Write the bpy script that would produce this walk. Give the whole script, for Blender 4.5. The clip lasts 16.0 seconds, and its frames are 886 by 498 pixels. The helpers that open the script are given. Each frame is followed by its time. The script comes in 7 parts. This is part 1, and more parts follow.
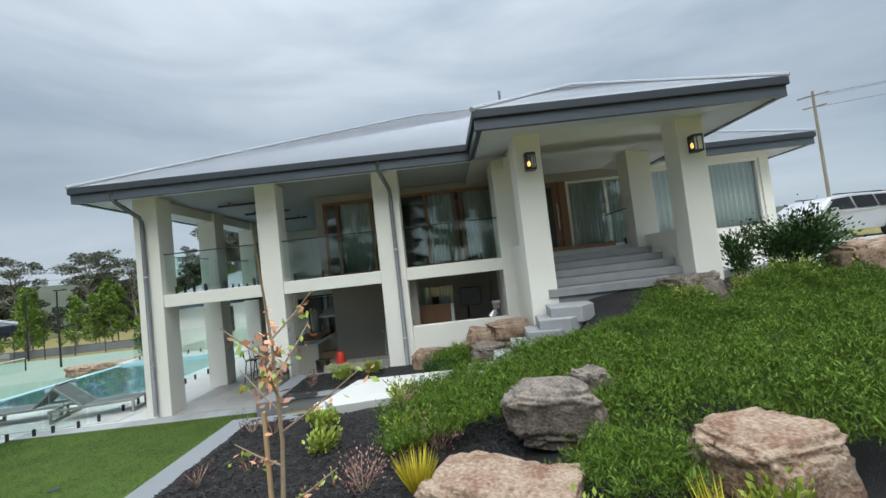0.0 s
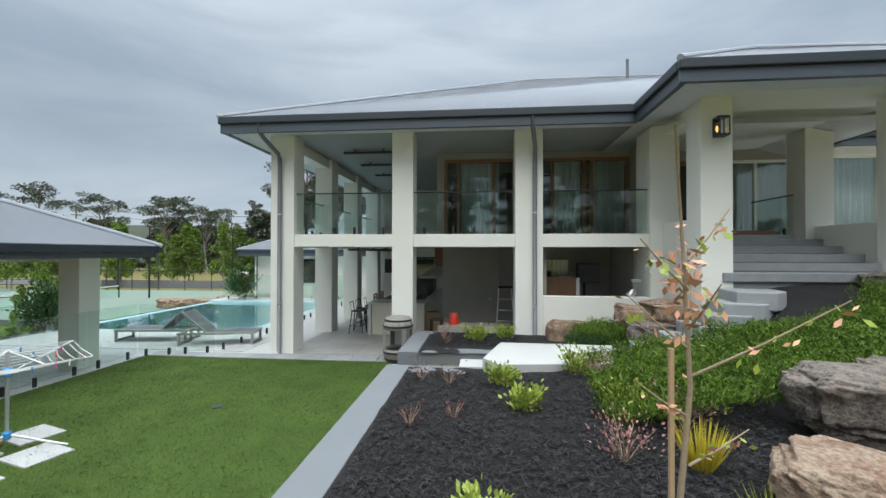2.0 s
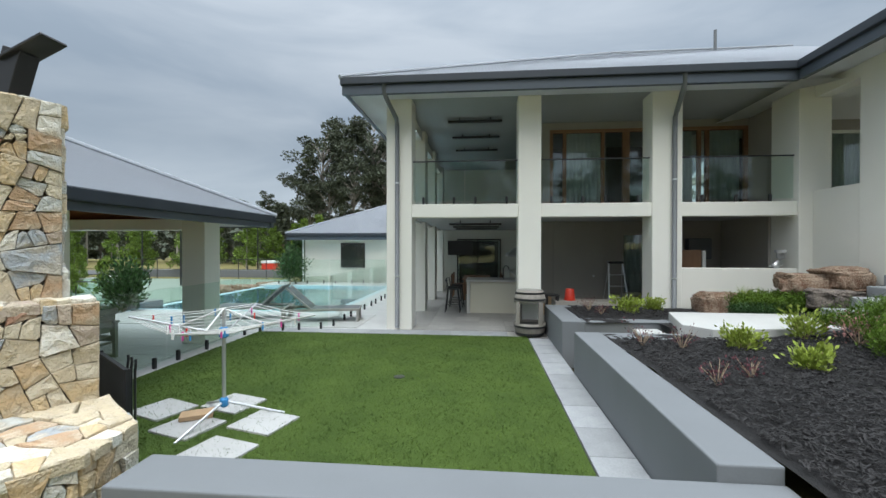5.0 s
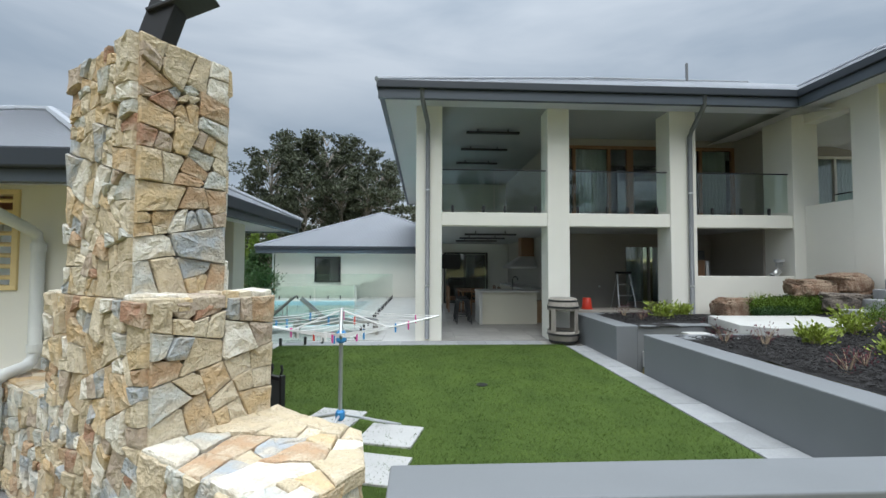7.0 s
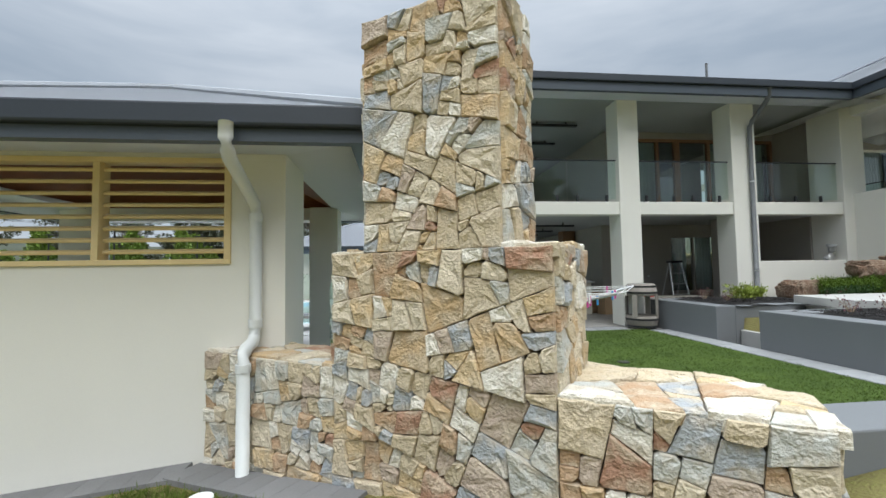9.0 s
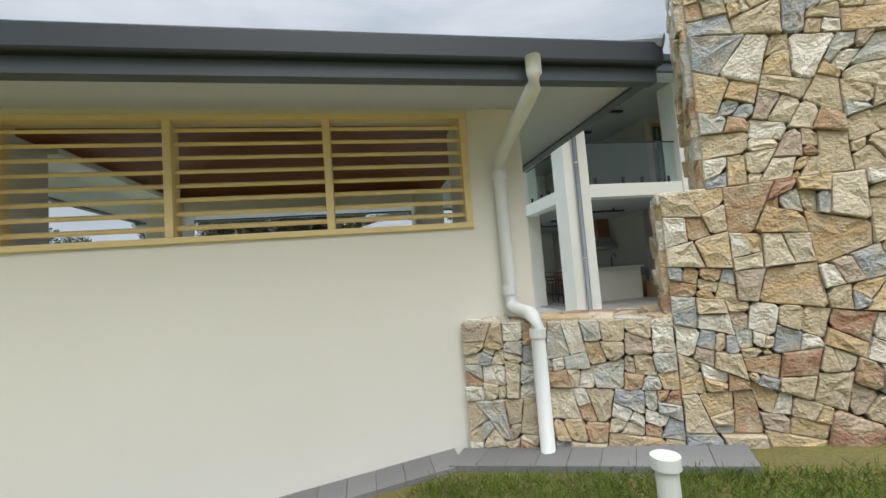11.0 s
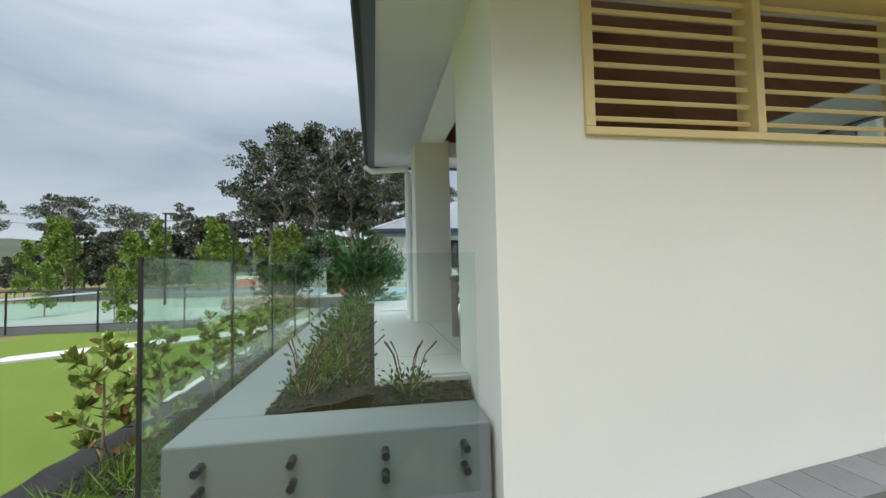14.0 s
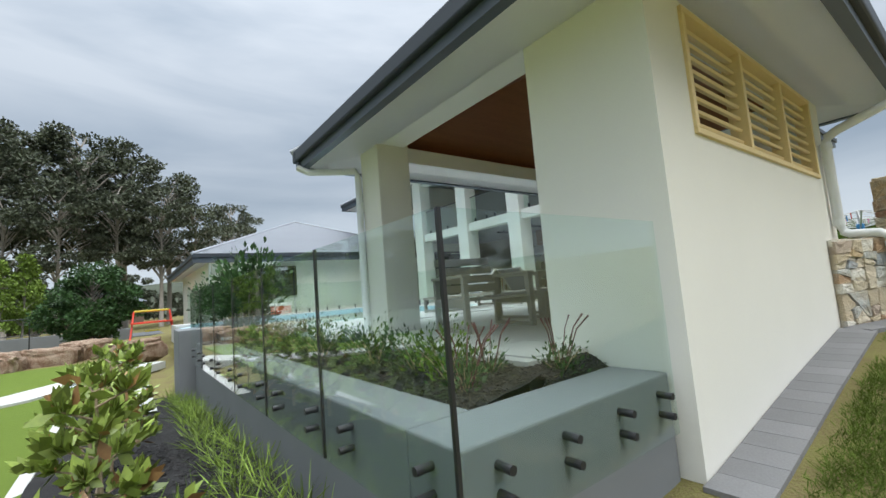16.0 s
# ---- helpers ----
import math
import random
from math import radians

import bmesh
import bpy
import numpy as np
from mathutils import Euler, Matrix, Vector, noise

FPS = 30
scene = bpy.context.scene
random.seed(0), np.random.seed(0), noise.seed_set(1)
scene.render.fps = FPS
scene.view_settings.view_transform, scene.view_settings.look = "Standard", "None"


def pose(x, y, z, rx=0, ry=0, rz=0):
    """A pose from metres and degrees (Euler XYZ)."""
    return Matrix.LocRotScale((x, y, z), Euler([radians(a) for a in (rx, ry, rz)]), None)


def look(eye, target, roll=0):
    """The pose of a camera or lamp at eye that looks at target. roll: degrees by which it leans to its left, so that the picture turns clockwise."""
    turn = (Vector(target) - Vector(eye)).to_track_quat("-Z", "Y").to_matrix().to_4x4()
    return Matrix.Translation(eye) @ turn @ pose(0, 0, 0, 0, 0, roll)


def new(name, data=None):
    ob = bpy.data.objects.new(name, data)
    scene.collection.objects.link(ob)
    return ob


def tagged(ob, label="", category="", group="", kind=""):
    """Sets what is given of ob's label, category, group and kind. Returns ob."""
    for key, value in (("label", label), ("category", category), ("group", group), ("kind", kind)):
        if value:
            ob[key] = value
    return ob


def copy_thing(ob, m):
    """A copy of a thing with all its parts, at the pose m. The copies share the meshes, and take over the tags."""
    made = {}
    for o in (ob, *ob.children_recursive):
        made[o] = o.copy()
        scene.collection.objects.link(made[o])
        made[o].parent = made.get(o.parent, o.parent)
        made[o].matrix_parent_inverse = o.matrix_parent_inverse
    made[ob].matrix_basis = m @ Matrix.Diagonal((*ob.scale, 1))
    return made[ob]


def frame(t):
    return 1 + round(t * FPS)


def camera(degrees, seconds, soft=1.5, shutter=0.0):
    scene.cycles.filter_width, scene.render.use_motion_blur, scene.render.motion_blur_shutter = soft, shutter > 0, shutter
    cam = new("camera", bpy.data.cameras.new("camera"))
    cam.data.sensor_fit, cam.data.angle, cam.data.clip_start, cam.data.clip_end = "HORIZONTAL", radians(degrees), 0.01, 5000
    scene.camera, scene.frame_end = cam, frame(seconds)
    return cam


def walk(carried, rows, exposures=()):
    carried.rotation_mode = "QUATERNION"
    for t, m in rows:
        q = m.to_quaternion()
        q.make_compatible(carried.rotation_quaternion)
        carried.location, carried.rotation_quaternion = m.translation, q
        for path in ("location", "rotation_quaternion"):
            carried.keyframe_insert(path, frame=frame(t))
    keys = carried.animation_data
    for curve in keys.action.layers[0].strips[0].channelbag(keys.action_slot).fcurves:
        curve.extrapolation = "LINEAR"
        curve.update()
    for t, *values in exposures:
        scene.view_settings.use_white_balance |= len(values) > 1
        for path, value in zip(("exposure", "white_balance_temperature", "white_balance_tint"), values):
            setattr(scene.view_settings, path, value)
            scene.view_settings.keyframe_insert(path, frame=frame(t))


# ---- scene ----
cam = camera(93.2, 16.0)
METRES, EYE, TILT, LEAN, TURN = 18.0, 2.67, 0.0, 0.0, -0.4
SKY, SUN = 1.12, 1.45
ROWS = [
    (0.0, 0.0, 0.0, 0.0, 0.33, 2.95, 6.42),
    (0.5, -0.0327, 0.0045, -0.0037, 0.38, 2.51, 5.3),
    (1.0, -0.0675, 0.0104, -0.0086, 3.06, 1.07, 3.67),
    (1.5, -0.0951, 0.0166, -0.0126, 4.92, 0.31, 1.53),
    (2.0, -0.1215, 0.0243, -0.0153, 5.98, 0.53, -0.1),
    (2.5, -0.1477, 0.0284, -0.0194, 6.98, 0.69, -0.64),
    (3.0, -0.1759, 0.0333, -0.0237, 7.63, 0.37, -0.33),
    (3.5, -0.204, 0.0346, -0.0289, 8.01, -0.28, 0.17),
    (4.0, -0.231, 0.0349, -0.035, 7.81, -1.01, 0.34),
    (6.5, -0.3672, 0.0386, -0.0532, -0.28, 1.55, -0.59),
    (7.0, -0.396, 0.0417, -0.0568, -2.38, 2.2, -0.23),
    (7.5, -0.4261, 0.0475, -0.0605, -4.7, 3.51, -0.26),
    (8.0, -0.4572, 0.0488, -0.0662, -6.3, 4.26, -0.5),
    (8.5, -0.4903, 0.0512, -0.0703, -6.06, 3.88, -0.07),
    (9.0, -0.5229, 0.0524, -0.0752, -5.77, 2.9, 0.87),
    (11.5, -0.6878, 0.099, -0.0937, -11.02, 3.88, 5.13),
    (12.0, -0.7235, 0.1105, -0.0956, -10.3, 3.37, 6.4),
    (12.5, -0.7584, 0.1191, -0.0986, -4.64, 2.94, 5.3),
    (13.0, -0.7942, 0.1275, -0.1023, 1.19, 2.82, 4.41),
    (13.5, -0.8247, 0.1358, -0.1061, -0.46, 1.87, 2.71),
    (14.0, -0.8508, 0.1493, -0.1097, -8.96, 2.72, 1.25),
    (14.5, -0.8766, 0.1588, -0.112, -16.7, 4.3, 1.66),
    (15.0, -0.9038, 0.1721, -0.1143, -23.26, 5.39, 2.69),
    (15.5, -0.9313, 0.1851, -0.1177, -30.2, 5.78, 3.6),
    (16.0, -0.961, 0.2002, -0.1219, -36.4, 5.54, 4.59),
]
LIGHT = [(0.0, 0.06, 6400, 6), (6.5, -0.05, 6400, 7), (9.2, -0.02, 6500, 8), (11.3, 0.08, 6900, 9), (12.0, 0.28, 7200, 9), (12.6, 0.3, 7200, 9), (13.2, 0.1, 6600, 8), (16.0, 0.15, 6500, 8)]
walk(cam, [(t, pose(0, 0, EYE, TILT, LEAN, TURN) @ pose(METRES * x, METRES * y, METRES * z, 90 + pitch, roll, yaw)) for t, x, y, z, yaw, pitch, roll in ROWS], LIGHT)

# ---- world and light: an overcast sky, brighter overhead than at the horizon ----
world = bpy.data.worlds.new("overcast")
scene.world = world
world.use_nodes = True
wt = world.node_tree
wt.nodes.clear()


def wn(kind, **kw):
    n = wt.nodes.new(kind)
    for k, v in kw.items():
        n.inputs[k.replace("_", " ")].default_value = v
    return n


w_out, w_bg = wn("ShaderNodeOutputWorld"), wn("ShaderNodeBackground", Strength=SKY)
w_co, w_sep = wn("ShaderNodeTexCoord"), wn("ShaderNodeSeparateXYZ")
w_map = wn("ShaderNodeMapping", Scale=(1.0, 1.0, 4.2))
w_noise = wn("ShaderNodeTexNoise", Scale=1.7, Detail=7.0, Roughness=0.5, Distortion=0.4)
w_cloud, w_elev = wn("ShaderNodeValToRGB"), wn("ShaderNodeValToRGB")
w_cloud.color_ramp.elements[0].position, w_cloud.color_ramp.elements[0].color = 0.36, (0.70, 0.775, 0.87, 1)
w_cloud.color_ramp.elements[1].position, w_cloud.color_ramp.elements[1].color = 0.64, (1.08, 1.11, 1.16, 1)
w_elev.color_ramp.elements[0].position, w_elev.color_ramp.elements[0].color = 0.0, (0.47, 0.50, 0.535, 1)
w_elev.color_ramp.elements[1].position, w_elev.color_ramp.elements[1].color = 1.0, (6.2, 6.15, 6.1, 1)
mid = w_elev.color_ramp.elements.new(0.22)
mid.color = (0.345, 0.375, 0.41, 1)
mid = w_elev.color_ramp.elements.new(0.6)
mid.color = (0.60, 0.63, 0.67, 1)
mid = w_elev.color_ramp.elements.new(0.8)
mid.color = (1.3, 1.33, 1.38, 1)
w_sky = wn("ShaderNodeTexSky")
w_sky.sky_type, w_sky.sun_disc, w_sky.sun_elevation, w_sky.sun_rotation = "NISHITA", False, radians(50), radians(200)
w_mul, w_mix = wn("ShaderNodeMix"), wn("ShaderNodeMix")
w_mul.data_type = w_mix.data_type = "RGBA"
w_mul.blend_type, w_mix.blend_type = "MULTIPLY", "ADD"
w_mul.inputs["Factor"].default_value, w_mix.inputs["Factor"].default_value = 1.0, 0.012
wl = wt.links.new
wl(w_co.outputs["Generated"], w_map.inputs["Vector"])
wl(w_co.outputs["Generated"], w_sep.inputs[0])
wl(w_map.outputs[0], w_noise.inputs["Vector"])
wl(w_noise.outputs["Fac"], w_cloud.inputs[0])
wl(w_sep.outputs["Z"], w_elev.inputs[0])
wl(w_cloud.outputs[0], w_mul.inputs[6])
wl(w_elev.outputs[0], w_mul.inputs[7])
wl(w_mul.outputs[2], w_mix.inputs[6])
wl(w_sky.outputs[0], w_mix.inputs[7])
wl(w_mix.outputs[2], w_bg.inputs["Color"])
wl(w_bg.outputs[0], w_out.inputs[0])

sun = new("sun", bpy.data.lights.new("sun", "SUN"))
sun.data.energy, sun.data.angle, sun.data.color = SUN, radians(40), (1.0, 0.97, 0.93)
sun.matrix_world = look((-6, -14, 22), (-6, 4, 0))


# ---- materials ----
def material(name, base, dark=None, rough=0.7, metal=0.0, scale=3.0, fine=60.0, bump=0.15, mixamt=0.6, vary=0.0, spec=0.5, stretch=(1, 1, 1), island=0.0):
    """Two scales of noise between base and dark, with fine relief."""
    m = bpy.data.materials.new(name)
    m.use_nodes = True
    t, ln = m.node_tree, m.node_tree.links.new
    b = t.nodes["Principled BSDF"]
    b.inputs["Roughness"].default_value, b.inputs["Metallic"].default_value = rough, metal
    b.inputs["Specular IOR Level"].default_value = spec
    dark = dark or tuple(c * 0.8 for c in base)
    co, mp = t.nodes.new("ShaderNodeTexCoord"), t.nodes.new("ShaderNodeMapping")
    mp.inputs["Scale"].default_value = stretch
    ln(co.outputs["Object"], mp.inputs["Vector"])
    n1, n2 = t.nodes.new("ShaderNodeTexNoise"), t.nodes.new("ShaderNodeTexNoise")
    n1.inputs["Scale"].default_value, n1.inputs["Detail"].default_value = scale, 5
    n2.inputs["Scale"].default_value, n2.inputs["Detail"].default_value = fine, 4
    for n in (n1, n2):
        ln(mp.outputs[0], n.inputs["Vector"])
    ma = t.nodes.new("ShaderNodeMath")
    ma.operation = "MULTIPLY_ADD"
    ma.inputs[1].default_value = 0.5
    ln(n1.outputs["Fac"], ma.inputs[0])
    mb = t.nodes.new("ShaderNodeMath")
    mb.operation = "MULTIPLY"
    mb.inputs[1].default_value = 0.5
    ln(n2.outputs["Fac"], mb.inputs[0])
    ln(mb.outputs[0], ma.inputs[2])
    r = t.nodes.new("ShaderNodeValToRGB")
    r.color_ramp.elements[0].position, r.color_ramp.elements[1].position = 0.5 - mixamt * 0.35, 0.5 + mixamt * 0.35
    r.color_ramp.elements[0].color, r.color_ramp.elements[1].color = (*dark, 1), (*base, 1)
    ln(ma.outputs[0], r.inputs[0])
    col = r.outputs[0]
    if vary or island:
        hs = t.nodes.new("ShaderNodeHueSaturation")
        src = t.nodes.new("ShaderNodeObjectInfo" if vary else "ShaderNodeNewGeometry")
        mr = t.nodes.new("ShaderNodeMapRange")
        amt = vary or island
        mr.inputs["To Min"].default_value, mr.inputs["To Max"].default_value = 1 - amt, 1 + amt
        ln(src.outputs["Random" if vary else "Random Per Island"], mr.inputs["Value"])
        ln(mr.outputs[0], hs.inputs["Value"])
        ln(col, hs.inputs["Color"])
        col = hs.outputs[0]
    ln(col, b.inputs["Base Color"])
    if bump:
        bp = t.nodes.new("ShaderNodeBump")
        bp.inputs["Strength"].default_value, bp.inputs["Distance"].default_value = bump, 0.02
        ln(n2.outputs["Fac"], bp.inputs["Height"])
        ln(bp.outputs[0], b.inputs["Normal"])
    return m


def glass(name, tint, gloss=1.0, ior=1.5):
    m = bpy.data.materials.new(name)
    m.use_nodes = True
    t, ln = m.node_tree, m.node_tree.links.new
    t.nodes.clear()
    out, mix = t.nodes.new("ShaderNodeOutputMaterial"), t.nodes.new("ShaderNodeMixShader")
    tr, gl, lw = t.nodes.new("ShaderNodeBsdfTransparent"), t.nodes.new("ShaderNodeBsdfGlossy"), t.nodes.new("ShaderNodeLayerWeight")
    tr.inputs["Color"].default_value = (*tint, 1)
    gl.inputs["Roughness"].default_value, gl.inputs["Color"].default_value = 0.01, (gloss, gloss, gloss, 1)
    f0 = ((ior - 1) / (ior + 1)) ** 2
    pw, sc = t.nodes.new("ShaderNodeMath"), t.nodes.new("ShaderNodeMath")
    pw.operation, sc.operation = "POWER", "MULTIPLY_ADD"
    pw.inputs[1].default_value, sc.inputs[1].default_value, sc.inputs[2].default_value = 5.0, 1 - f0, f0
    ln(lw.outputs["Facing"], pw.inputs[0])
    ln(pw.outputs[0], sc.inputs[0])
    ln(sc.outputs[0], mix.inputs[0])
    ln(tr.outputs[0], mix.inputs[1])
    ln(gl.outputs[0], mix.inputs[2])
    ln(mix.outputs[0], out.inputs[0])
    return m


def stone_material():
    """Sandstone rubble: every stone its own tone, from cream and ochre to rust and blue grey."""
    m = material("rubble_stone", (0.74, 0.66, 0.51), (0.27, 0.20, 0.125), rough=0.9, scale=6, fine=55, bump=1.0, mixamt=0.5)
    t, ln = m.node_tree, m.node_tree.links.new
    b = t.nodes["Principled BSDF"]
    info, ramp, mix = t.nodes.new("ShaderNodeObjectInfo"), t.nodes.new("ShaderNodeValToRGB"), t.nodes.new("ShaderNodeMix")
    cr = ramp.color_ramp
    cr.interpolation = "CONSTANT"
    tones = [(0.0, (0.70, 0.62, 0.47)), (0.12, (0.58, 0.49, 0.34)), (0.24, (0.64, 0.49, 0.29)), (0.35, (0.55, 0.56, 0.52)), (0.46, (0.62, 0.52, 0.36)),
             (0.57, (0.50, 0.34, 0.21)), (0.64, (0.80, 0.77, 0.68)), (0.74, (0.58, 0.42, 0.24)), (0.82, (0.40, 0.43, 0.45)), (0.89, (0.48, 0.39, 0.31)), (0.95, (0.40, 0.23, 0.15))]
    cr.elements[0].color = (*tones[0][1], 1)
    cr.elements[1].position, cr.elements[1].color = tones[1][0], (*tones[1][1], 1)
    for p, c in tones[2:]:
        cr.elements.new(p).color = (*c, 1)
    ln(info.outputs["Random"], ramp.inputs[0])
    mix.data_type, mix.blend_type = "RGBA", "MIX"
    old = b.inputs["Base Color"].links[0].from_socket
    n = t.nodes.new("ShaderNodeTexNoise")
    n.inputs["Scale"].default_value, n.inputs["Detail"].default_value = 9, 6
    mr = t.nodes.new("ShaderNodeMapRange")
    mr.inputs["From Min"].default_value, mr.inputs["From Max"].default_value, mr.inputs["To Max"].default_value = 0.42, 0.60, 0.62
    co = t.nodes.new("ShaderNodeTexCoord")
    ln(co.outputs["Object"], n.inputs["Vector"])
    ln(n.outputs["Fac"], mr.inputs["Value"])
    ln(mr.outputs[0], mix.inputs["Factor"])
    ln(ramp.outputs[0], mix.inputs[6])
    ln(old, mix.inputs[7])
    ln(mix.outputs[2], b.inputs["Base Color"])
    return m


def glow(name, color, strength):
    m = bpy.data.materials.new(name)
    m.use_nodes = True
    b = m.node_tree.nodes["Principled BSDF"]
    b.inputs["Emission Color"].default_value, b.inputs["Emission Strength"].default_value = (*color, 1), strength
    return m


